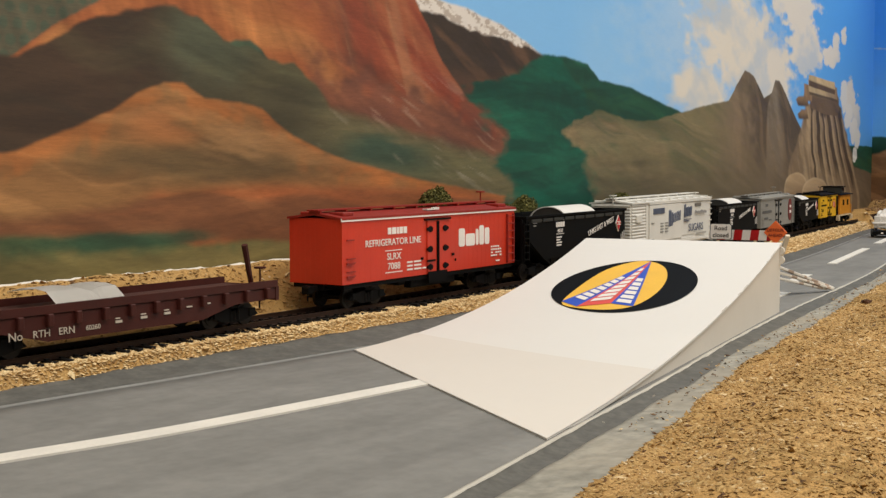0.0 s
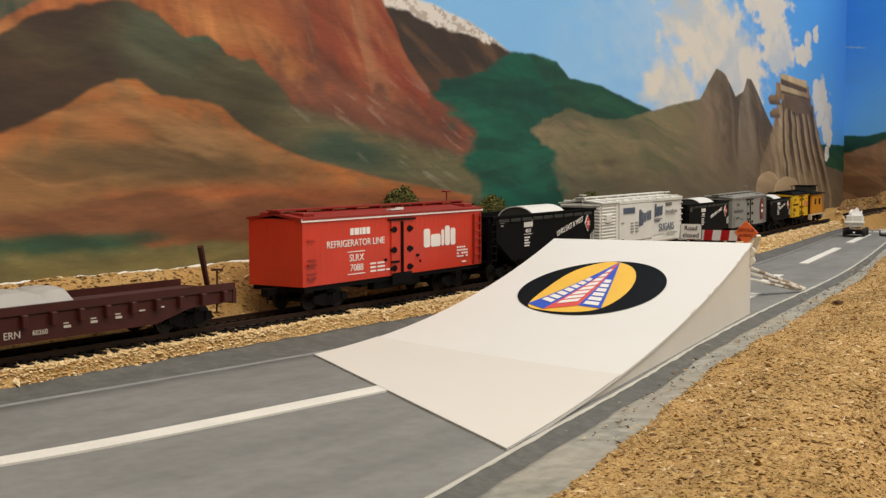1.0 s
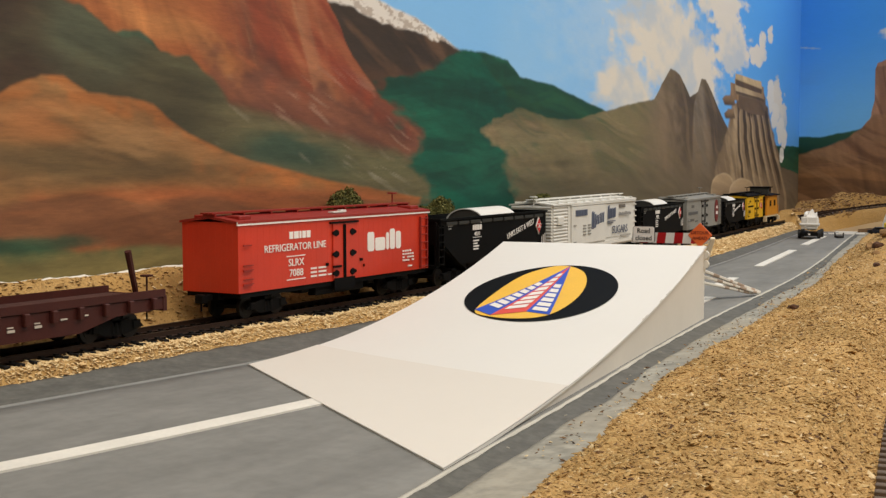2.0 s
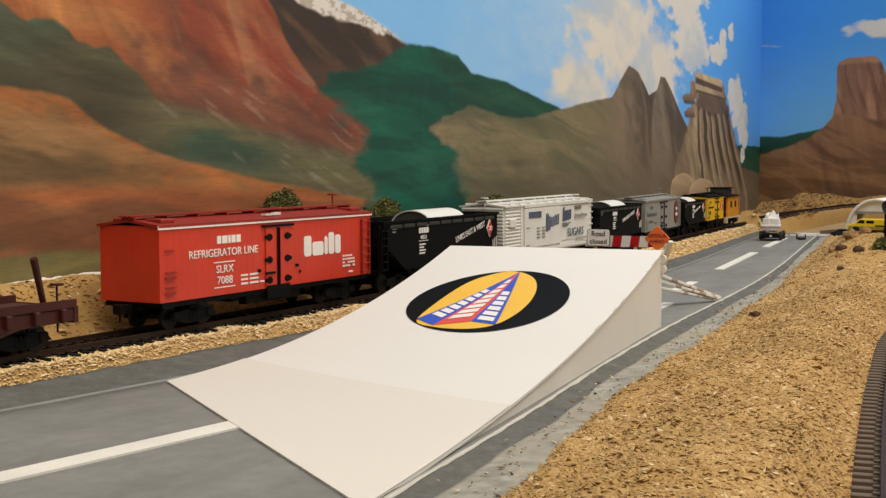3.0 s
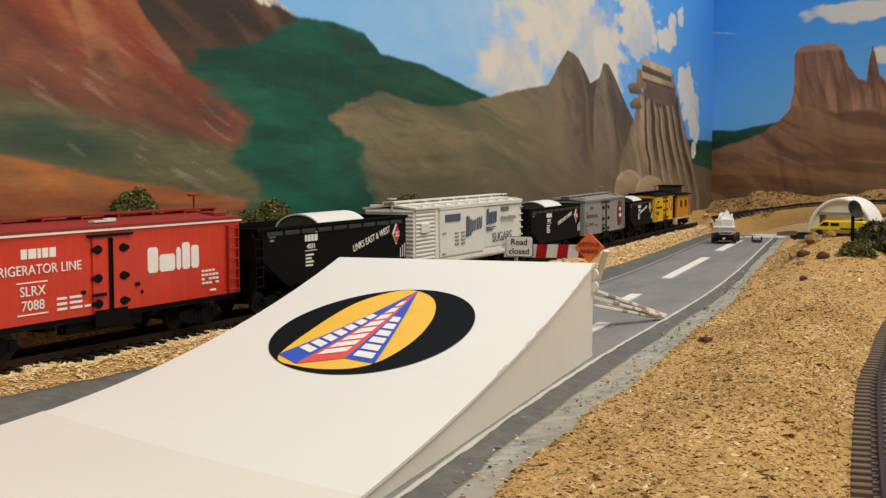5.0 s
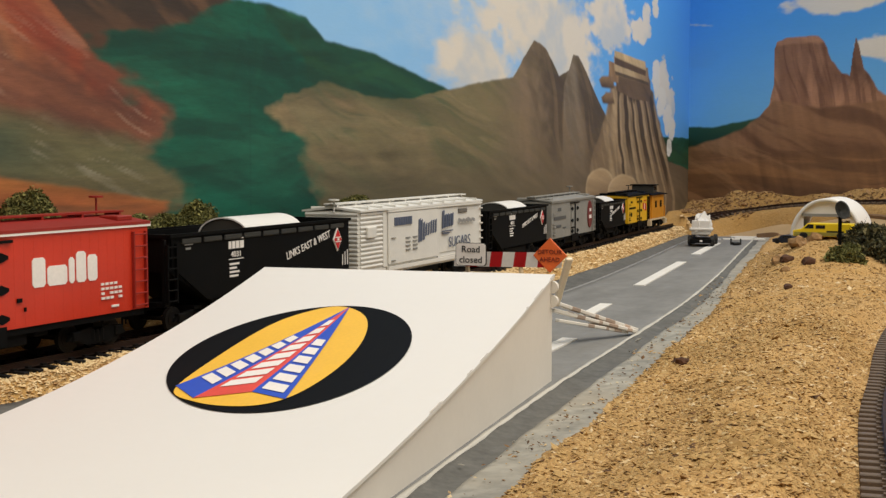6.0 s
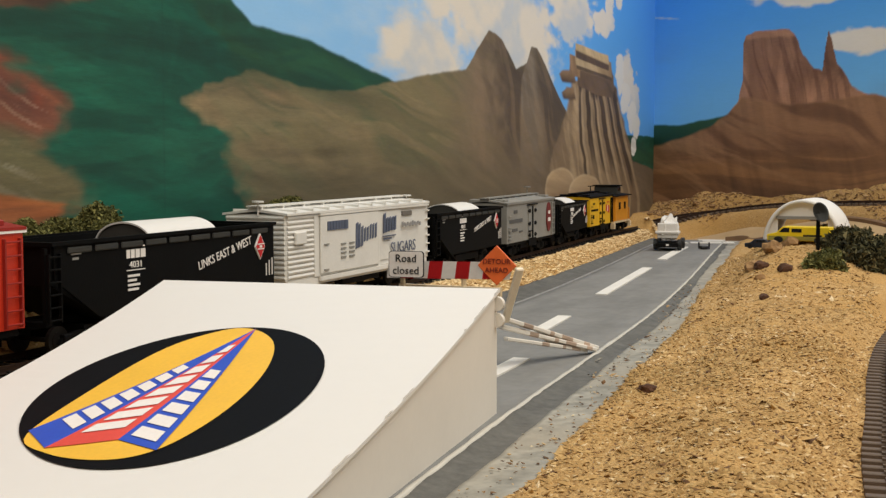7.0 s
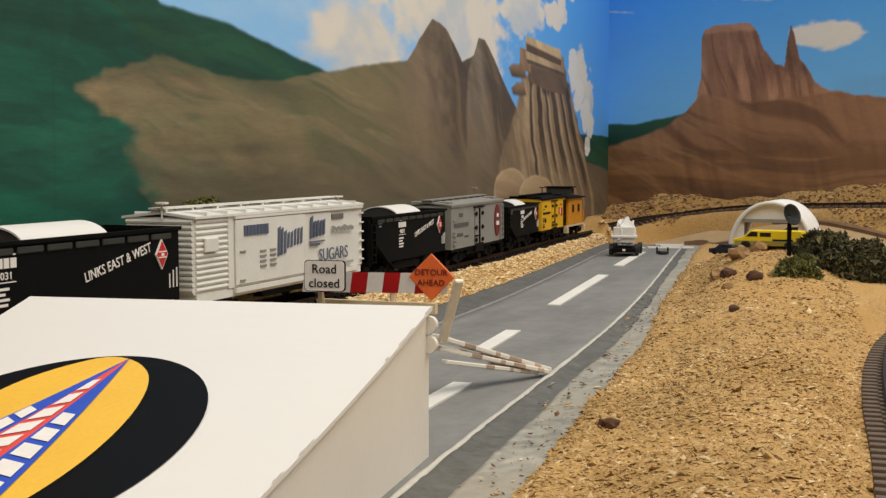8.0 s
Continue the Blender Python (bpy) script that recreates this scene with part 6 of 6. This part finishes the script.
def detour_sign():
    m = Matrix.Translation((0.2560, -0.1165, 0.0396)) @ pose(0, 0, 0, 90, 0, -90 + 8)
    ob = thing("detour_sign", "orange diamond sign reading DETOUR AHEAD", "sign", m)
    bm = bmesh.new()
    k = 0.0067
    pts = [(k, 0), (0, k), (-k, 0), (0, -k)]
    lo, hi = [bm.verts.new((x, y, -0.0004)) for x, y in pts], [bm.verts.new((x, y, 0.0004)) for x, y in pts]
    bm.faces.new(hi)
    bm.faces.new(lo[::-1])
    for i in range(4):
        bm.faces.new((lo[i], lo[(i + 1) % 4], hi[(i + 1) % 4], hi[i]))
    bmesh.ops.bevel(bm, geom=bm.edges[:], offset=0.0002, segments=1, affect="EDGES")
    part("plate", bm, SIGN_ORANGE, ob)
    red = paint("dark_red_letters", (120, 34, 20), 0.6, 0.05, bump=0.02)
    lettering("DETOUR", 0.0024, red, ob, pose(0, 0.0013, 0.0006))
    lettering("AHEAD", 0.0024, red, ob, pose(0, -0.0016, 0.0006))


closed_sign()
detour_sign()


def stick(name, parent, a, b, w, material, label="", k=0.6):
    a, b = Vector(a), Vector(b)
    bm = bmesh.new()
    m = Matrix.Translation((a + b) / 2) @ (b - a).to_track_quat("Z", "Y").to_matrix().to_4x4() @ Matrix.Diagonal((w, w * k, (b - a).length, 1))
    bmesh.ops.create_cube(bm, size=1, matrix=m)
    bmesh.ops.bevel(bm, geom=bm.edges[:], offset=w * 0.12, segments=1, affect="EDGES")
    return part(name, bm, material, parent, label)


def fallen_barricade():
    ob = thing("fallen_barricade", "toppled white trestle with dark stripes and a pale upright post", "barricade")
    stick("post", ob, (0.2860, -0.1075, 0.0170), (0.2760, -0.1170, 0.0372), 0.0028, paint("pale_pine", (242, 228, 204), 0.7, 0.08, 400, 80), "pale wooden post")
    dark = paint("faded_dark_stripe", (176, 154, 136), 0.7, 0.3)
    legs = (((0.2840, -0.1055, 0.0190), (0.3395, -0.1248, 0.0018), 0.0027), ((0.2870, -0.1055, 0.0150), (0.3360, -0.1254, 0.0016), 0.0025), ((0.2880, -0.1030, 0.0155), (0.3220, -0.1170, 0.0066), 0.0022), ((0.3130, -0.1130, 0.0070), (0.3330, -0.1225, 0.0030), 0.0018))
    legs += (((0.2860, -0.1080, 0.0110), (0.3330, -0.1225, 0.0016), 0.0024),)
    for n, (a, b, w) in enumerate(legs):
        a, b = Vector(a), Vector(b)
        leg = stick("leg", ob, a, b, w, PAPER_SIDE)
        for q, length in ((0.22, 0.10), (0.48, 0.05), (0.60, 0.12), (0.83, 0.07)):
            q += 0.045 * n
            if q + length < 0.97:
                stick("stripe", leg, a.lerp(b, q), a.lerp(b, q + length), w * 1.06, dark, "faded dark stripe")


fallen_barricade()


# ---- battered toy racer far down the road ----
def toy_racer():
    m = pose(0.835, -0.0265, float(road_z(np.array(0.835))) + 0.0006, 0, 0, 8)
    ob = thing("toy_car", "white crumpled-paper toy racer with black wheels on the road", "toy car", m)
    bm = bmesh.new()
    bmesh.ops.create_icosphere(bm, subdivisions=3, radius=1)
    for v in bm.verts:
        k = 1 + 0.35 * (noise.noise(v.co * 2.3) + 0.5 * noise.noise(v.co * 5.1))
        v.co = Vector((v.co.x * 0.014 * k, v.co.y * 0.0075 * k, 0.0138 + v.co.z * (0.0122 if v.co.z > 0 else 0.0068) * k))
    part("body", bm, CLOTH, ob, "crumpled white shell")
    boxes("tail", [(-0.016, -0.005, -0.009, 0.009, 0.0125, 0.0145), (-0.014, -0.011, -0.0075, 0.0075, 0.009, 0.0205)], CLOTH, ob, bevel=0.0005)
    boxes("chassis", [(-0.016, 0.018, -0.0085, 0.0085, 0.0022, 0.0056)], IRON, ob, bevel=0.0005)
    boxes("headlamp", [(-0.0166, -0.0159, -0.0015, 0.0005, 0.0034, 0.0048)], INK_WHITE, ob)
    for x in (-0.0105, 0.0125):
        for y in (-0.0105, 0.0075):
            bm = bmesh.new()
            rod(bm, (x, y, 0.0042), (x, y + 0.003, 0.0042), 0.0042, 18)
            bmesh.ops.bevel(bm, geom=bm.edges[:], offset=0.0004, segments=1, affect="EDGES")
            w = part("wheel", bm, RUBBER, ob)
            bm = bmesh.new()
            rod(bm, (x, y - 0.0002, 0.0042), (x, y + 0.0032, 0.0042), 0.0018, 10)
            part("hub", bm, STEEL, w)


toy_racer()
piece = thing("broken_part", "small black broken part of the toy car on the road", "debris", pose(0.848, -0.0505, float(road_z(np.array(0.848))) + 0.0004, 0, 0, 30))
boxes("bracket", [(-0.0035, 0.0035, -0.003, 0.003, 0, 0.0022), (-0.0035, -0.002, -0.0038, -0.0026, 0.0, 0.0052), (0.002, 0.0035, 0.0026, 0.0038, 0.0, 0.0052)], RUBBER, piece, bevel=0.0005)


# ---- hut, vehicles and planting on the mound ----
def on_ground(x, y, lift=0.0):
    return float(ground_z(np.array(x), np.array(y))) + lift


def quonset_hut():
    x0, x1, yc, zb = 0.628, 0.68, -0.1575, 0.0285
    ob = thing("quonset_hut", "white arched hut with an open front on the sand", "hut")
    r, h, t = 0.0225, 0.0242, 0.0020
    bm = bmesh.new()
    ang = np.linspace(0, math.pi, 25)
    rings = []
    for x in np.linspace(x0, x1, 9):
        o = [bm.verts.new((x, yc + r * math.cos(a), zb - 0.006 + (h + 0.006) * math.sin(a) ** 0.85)) for a in ang]
        i = [bm.verts.new((x, yc + (r - t) * math.cos(a), zb - 0.006 + (h + 0.006 - t) * math.sin(a) ** 0.85)) for a in ang]
        rings.append((o, i))
    for (o, i), (o2, i2) in zip(rings, rings[1:]):
        for k in range(24):
            bm.faces.new((o[k], o[k + 1], o2[k + 1], o2[k]))
            bm.faces.new((i[k], i2[k], i2[k + 1], i[k + 1]))
    for o, i in (rings[0], rings[-1]):
        for k in range(24):
            bm.faces.new((o[k], i[k], i[k + 1], o[k + 1]))
    bmesh.ops.recalc_face_normals(bm, faces=bm.faces[:])
    part("shell", bm, PAPER, ob, smooth=True)
    # end wall round the wide door opening
    wall = bmesh.new()
    dz, dy = zb + 0.0138, 0.0142
    for s in (-1, 1):
        slabx(wall, [(yc + s * dy, zb - 0.006), (yc + s * (r - 0.001), zb - 0.006), (yc + s * (r - 0.004), zb + 0.011), (yc + s * dy, zb + 0.0168)], x0 + 0.003, x0 + 0.0045)
    slabx(wall, [(yc - dy, dz)] + [(yc + (r - 0.0015) * math.cos(a), zb - 0.006 + (h + 0.0045) * math.sin(a) ** 0.85) for a in np.linspace(math.pi - 0.86, 0.86, 13)] + [(yc + dy, dz)], x0 + 0.003, x0 + 0.0045)
    part("end_wall", wall, PAPER_SIDE, ob)
    boxes("lintel", [(x0 + 0.002, x0 + 0.0055, yc - dy - 0.001, yc + dy + 0.001, dz - 0.0012, dz + 0.0006)], GREY, ob)
    boxes("floor_slab", [(x0 + 0.001, x1, yc - r + 0.002, yc + r - 0.002, zb - 0.006, zb - 0.0008)], GRIME, ob)


quonset_hut()


def vehicle(name, label, m, k, paintwork, profile, cabin, wheels, width):
    """Small road vehicle: extruded body, dark cabin glass, four wheels. Front towards +x."""
    ob = thing(name, label, "vehicle", m @ Matrix.Diagonal((k, k, k, 1)))
    bm = bmesh.new()
    slab(bm, profile, -width, width)
    bmesh.ops.bevel(bm, geom=bm.edges[:], offset=0.0005, segments=1, affect="EDGES")
    part("body", bm, paintwork, ob)
    for y in (-width - 0.0002, width - 0.0001):
        for c in cabin:
            bm = bmesh.new()
            slab(bm, c, y, y + 0.0003)
            part("window", bm, GLASS_DARK, ob)
    for x in wheels:
        for y in (-width - 0.0004, width - 0.0014):
            bm = bmesh.new()
            rod(bm, (x, y, 0.0030), (x, y + 0.0018, 0.0030), 0.0030, 14)
            w = part("wheel", bm, RUBBER, ob)
            bm = bmesh.new()
            rod(bm, (x, y - 0.0001, 0.0030), (x, y + 0.0019, 0.0030), 0.0014, 10)
            part("hub", bm, STEEL, w)
    return ob


van = [(-0.020, 0.002), (0.0205, 0.002), (0.0208, 0.0075), (0.0145, 0.0095), (0.0105, 0.0150), (-0.0195, 0.0150), (-0.0205, 0.009)]
glass = [[(0.0060, 0.0098), (0.0128, 0.0098), (0.0098, 0.0138), (0.0060, 0.0138)], [(-0.0020, 0.0098), (0.0045, 0.0098), (0.0045, 0.0132), (-0.0020, 0.0132)], [(-0.0150, 0.0050), (-0.0030, 0.0050), (-0.0030, 0.0078), (-0.0150, 0.0078)]]
v = vehicle("yellow_van", "bright yellow toy van parked before the hut", pose(0.603, -0.1610, on_ground(0.603, -0.1610, 0.0006), 0, 0, 84) @ Matrix.Diagonal((1.2, 1, 0.85, 1)), 0.72, TRUCK_YELLOW, van, glass, (-0.013, 0.013), 0.0075)
boxes("side_band", [(-0.0195, 0.0195, -0.0078, -0.0074, 0.0026, 0.0062), (-0.0195, 0.0195, 0.0074, 0.0078, 0.0026, 0.0062)], paint("olive_band", (150, 140, 60), 0.5, 0.1), v, "olive lower band")
sedan = [(-0.016, 0.0015), (0.016, 0.0015), (0.0165, 0.0055), (0.010, 0.0065), (0.005, 0.0100), (-0.007, 0.0100), (-0.0115, 0.0068), (-0.0165, 0.006)]
vehicle("dark_car", "small dark blue toy car beside the hut", pose(0.612, -0.1375, on_ground(0.612, -0.1375, 0.0004), 0, 0, 75), 0.55, paint("dark_blue_paint", (28, 34, 48), 0.3, 0.1), sedan, [[(-0.0065, 0.007), (0.0035, 0.007), (0.002, 0.0093), (-0.0055, 0.0093)]], (-0.010, 0.010), 0.0065)
for vx, vy, c in ((0.70, -0.245, CREAM), (0.71, -0.262, CREAM)):
    vehicle("pale_car", "pale toy car parked behind the bushes", pose(vx, vy, on_ground(vx, vy, 0.0004), 0, 0, 60), 0.7, c, sedan, [[(-0.0065, 0.007), (0.0035, 0.007), (0.002, 0.0093), (-0.0055, 0.0093)]], (-0.010, 0.010), 0.0065)


def dish():
    x, y = 0.580, -0.1735
    z = on_ground(x, y)
    ob = thing("satellite_dish", "dark round dish on a short post near the hut", "dish")
    bm = bmesh.new()
    rod(bm, (x, y, z - 0.002), (x, y, z + 0.016), 0.0011, 8)
    part("post", bm, IRON, ob)
    bm = bmesh.new()
    m = Matrix.Translation((x - 0.001, y, z + 0.0195)) @ pose(0, 0, 0, 0, -72, 52)
    rings = []
    for k in np.linspace(0.05, 1, 6):
        rings.append([bm.verts.new(m @ Vector((0.0056 * k * math.cos(a), 0.0056 * k * math.sin(a), 0.0022 * k * k))) for a in np.linspace(0, 2 * math.pi, 25)[:-1]])
    for a, b in zip(rings, rings[1:]):
        for i in range(24):
            bm.faces.new((a[i], a[(i + 1) % 24], b[(i + 1) % 24], b[i]))
    bm.faces.new(rings[0])
    bmesh.ops.solidify(bm, geom=bm.faces[:], thickness=0.0004)
    part("bowl", bm, GREYED_BLACK, ob, smooth=True)


dish()


def bush(name, label, c, r, n, material, leaf, twigs=8, category="bush", drop=0.002):
    """Bush of model foliage: twigs from its foot, a ragged crown of many small leaves."""
    ob = thing(name, label, category, Matrix.Translation(c))
    bm = bmesh.new()
    for _ in range(twigs):
        a, e = random.uniform(0, 6.28), random.uniform(0.3, 1.2)
        rod(bm, (0, 0, -drop), (r[0] * 0.75 * math.cos(a) * math.cos(e), r[1] * 0.75 * math.sin(a) * math.cos(e), r[2] * 0.7 * math.sin(e)), leaf * 0.45, 5, leaf * 0.15)
    part("twig", bm, STONE_DARK, ob)
    d = rng.normal(size=(n, 3))
    d /= np.linalg.norm(d, axis=1)[:, None]
    d[:, 2] = np.abs(d[:, 2]) * 1.0 - 0.12
    rad = rng.uniform(0.45, 1.0, (n, 1)) ** 0.5 * (0.72 + 0.5 * (fbm(d[:, 0] * 2.2 + 9, d[:, 1] * 2.2 + d[:, 2] * 1.7 + 9, int(abs(c[0]) * 1000) % 90, 3)))[:, None]
    p = d * rad * np.array(r)
    t = rng.normal(size=(n, 3, 3)) * leaf
    v = (p[:, None] + t).reshape(-1, 3)
    f = np.arange(3 * n).reshape(-1, 3)
    crown = raw_mesh("crown", v, f, material)
    crown.parent = ob
    return ob


bush("bush", "pale olive round bush on the sand mound", (0.548, -0.1815, on_ground(0.548, -0.1815, -0.001)), (0.0115, 0.012, 0.0115), 5200, LEAF, 0.0008)
bush("bush", "dark ragged bush on the sand mound", (0.585, -0.1890, on_ground(0.585, -0.1890, -0.001)), (0.017, 0.017, 0.019), 6000, LEAF_DARK, 0.0011)
bush("bush", "dark ragged bush on the sand mound", (0.575, -0.211, on_ground(0.575, -0.211, -0.001)), (0.018, 0.018, 0.021), 6000, LEAF_DARK, 0.0011)
for bx, top, br, lab in ((0.153, 0.0655, 0.0125, "olive bush of foam foliage behind the red car"), (0.196, 0.0530, 0.011, "low olive bush beside the backdrop"), (0.213, 0.0540, 0.011, "low olive bush beside the backdrop"), (0.230, 0.0550, 0.012, "olive bush of foam foliage behind the hopper car"), (0.252, 0.0585, 0.012, "olive bush of foam foliage behind the hopper car"), (0.378, 0.0565, 0.009, "small olive bush behind the white box car"), (0.394, 0.0580, 0.008, "small olive bush behind the white box car")):
    foot = on_ground(bx, 0.0455, -0.001)
    mid = max(foot, top - br * 1.05)
    bush("bush", lab, (bx, 0.0450, mid), (br * 1.08, 0.0088, br * 1.15), 9000, LEAF, 0.00055, drop=mid - foot + 0.001)


def stone(name, label, x, y, size, material, flat=0.7, z=None):
    bm = bmesh.new()
    bmesh.ops.create_icosphere(bm, subdivisions=2, radius=1)
    off = Vector((x * 97, y * 53, 3))
    for v in bm.verts:
        k = 1 + 0.55 * noise.noise(v.co * 1.4 + off) + 0.2 * noise.noise(v.co * 4 + off)
        v.co = Vector((v.co.x * size * k, v.co.y * size * k * 0.85, v.co.z * size * flat * k))
    ob = mesh_ob(name, bm, material)
    ob.matrix_basis = pose(x, y, (on_ground(x, y) if z is None else z) + size * flat * 0.35, 0, 0, random.uniform(0, 360))
    return tagged(ob, label, "stone")


stone("stone", "small dark brown stone lying on the sand", 0.468, -0.1655, 0.0026, STONE_DARK)
for sx, sy, ss, mt, lab in ((0.555, -0.144, 0.0058, STONE, "tan broken rock on the sand mound"), (0.549, -0.149, 0.0042, STONE_DARK, "brown rock against a tan rock"), (0.535, -0.164, 0.004, STONE_DARK, "brown flat rock on the sand mound"), (0.60, -0.156, 0.006, STONE, "tan lumpy rock below the van"), (0.585, -0.149, 0.006, STONE, "tan rock on the sand mound"), (0.520, -0.154, 0.003, STONE, "small tan stone on the sand"), (0.243, -0.1715, 0.0028, STONE_DARK, "brown pebble at the edge of the sand")):
    stone("stone", lab, sx, sy, ss, mt)
for _ in range(80):
    sy = random.uniform(-0.36, 0.045)
    f = random.uniform(0.004, 0.085)
    sx = float(far_x(sy)) - f
    if float(road_right(sx)) - 0.01 < sy < float(ballast_foot(sx)) + 0.03 and sx < 1.0:
        continue
    if far_line(np.array(sx), np.array(sy), FAR_TRACK)[0] < 0.018 or far_line(np.array(sx), np.array(sy), FAR_ROAD)[0] < 0.032:
        continue
    stone("stone", "tan rubble at the foot of the far mural", sx, sy, random.uniform(0.0015, 0.0040), STONE if random.random() < 0.75 else STONE_DARK, 0.6)
for _ in range(16):
    sx, sy = random.uniform(0.78, 0.93), random.uniform(-0.22, -0.1)
    stone("stone", "small scattered stone behind the hut", sx, sy, random.uniform(0.0014, 0.0034), STONE_DARK if random.random() < 0.6 else STONE)

# ---- loose cover: chips of the bank, ballast and spilt grains ----
def scatter(n, x0, x1, lo, hi, keep=None, power=1.0):
    x = x0 + (x1 - x0) * rng.random(n) ** power
    a, b = lo(x), hi(x)
    y = a + (b - a) * rng.random(n)
    p = np.stack([x, y], -1)
    return p if keep is None else p[keep(x, y)]


def off_siding(x, y):
    return np.abs(y - siding_y(x)) > 0.0165


chips("sand_chips", scatter(52000, -0.34, 0.36, lambda x: siding_y(x) + 0.0165, lambda x: sand_edge(x) - 0.002, None, 1.0), ground_z, 0.00068, CHIP_TAN, "tan wood chips scattered thickly on the sand bank")
chips("sand_chips", scatter(14000, 0.32, 0.75, lambda x: sand_edge(x) - 0.09, lambda x: sand_edge(x) - 0.002, off_siding), ground_z, 0.0007, CHIP_TAN, "tan wood chips on the farther bank")
chips("sand_chips", scatter(6000, -0.3, 0.6, lambda x: siding_y(x) - 0.014, lambda x: siding_y(x) + 0.02), lambda x, y: np.maximum(ground_z(x, y), 0.0018), 0.0008, CHIP_TAN, "tan chips between the ties")
chips("ballast", scatter(36000, -0.32, 0.5, lambda x: ballast_foot(x) - 0.001, lambda x: track_y(x) - 0.0104), ground_z, 0.0006, CHIP_BALLAST, "pale tan ballast chips along the main line")
chips("ballast", scatter(7000, 0.45, 0.97, lambda x: ballast_foot(x), lambda x: track_y(x) - 0.0145), ground_z, 0.0009, CHIP_BALLAST, "pale tan ballast chips along the far main line")
chips("ballast", scatter(6000, -0.3, 0.5, lambda x: track_y(x) + 0.015, lambda x: 0 * x + 0.052), ground_z, 0.0009, CHIP_TAN, "tan chips between track and backdrop")
chips("spilt_grains", scatter(520, -0.12, 0.6, lambda x: sand_edge(x) - 0.002, lambda x: sand_edge(x) + 0.011), lambda x, y: road_z(x) + 0.0011 + 0 * y, 0.00048, CHIP_DARK, "spilt tan and brown grains on the plaster shoulder")
chips("plaster_crumbs", scatter(26, -0.12, 0.35, lambda x: sand_edge(x), lambda x: road_right(x) - 0.004), lambda x, y: road_z(x) + 0.0006 + 0 * y, 0.0007, PLASTER, "pale plaster crumbs on the shoulder")
ribbon("wall_filler", -0.4, 0.14, 260, lambda x: 0.0528 + 0.0014 * (fbm(x * 80, x * 0, 44, 3) - 0.5), lambda x: 0 * x + 0.0546, lambda x, y, w: ground_z(x, y) - 0.0004 + 0.0024 * w * (fbm(x * 70, y * 60, 45, 4) - 0.22), PAPER_SIDE, "white plaster filler where scenery meets the mural", "filler", 6, 0.002)
RUBBLE = grains("brown_rubble", [(0, lin((112, 84, 54))), (0.4, lin((146, 112, 74))), (0.85, lin((174, 138, 94))), (1, lin((192, 158, 112)))])


def rubble_spots(n):
    y = rng.uniform(-0.42, 0.05, n)
    x = far_x(y) - rng.uniform(0.0, 0.062, n) ** 1.0
    p = np.stack([x, y], -1)
    return p[(far_line(x, y, FAR_TRACK)[0] > 0.0165) & (far_line(x, y, FAR_ROAD)[0] > 0.04)]


chips("rubble", rubble_spots(11000), ground_z, 0.0011, RUBBLE, "brown rocky rubble at the foot of the far mural", 0.55, 0.0)
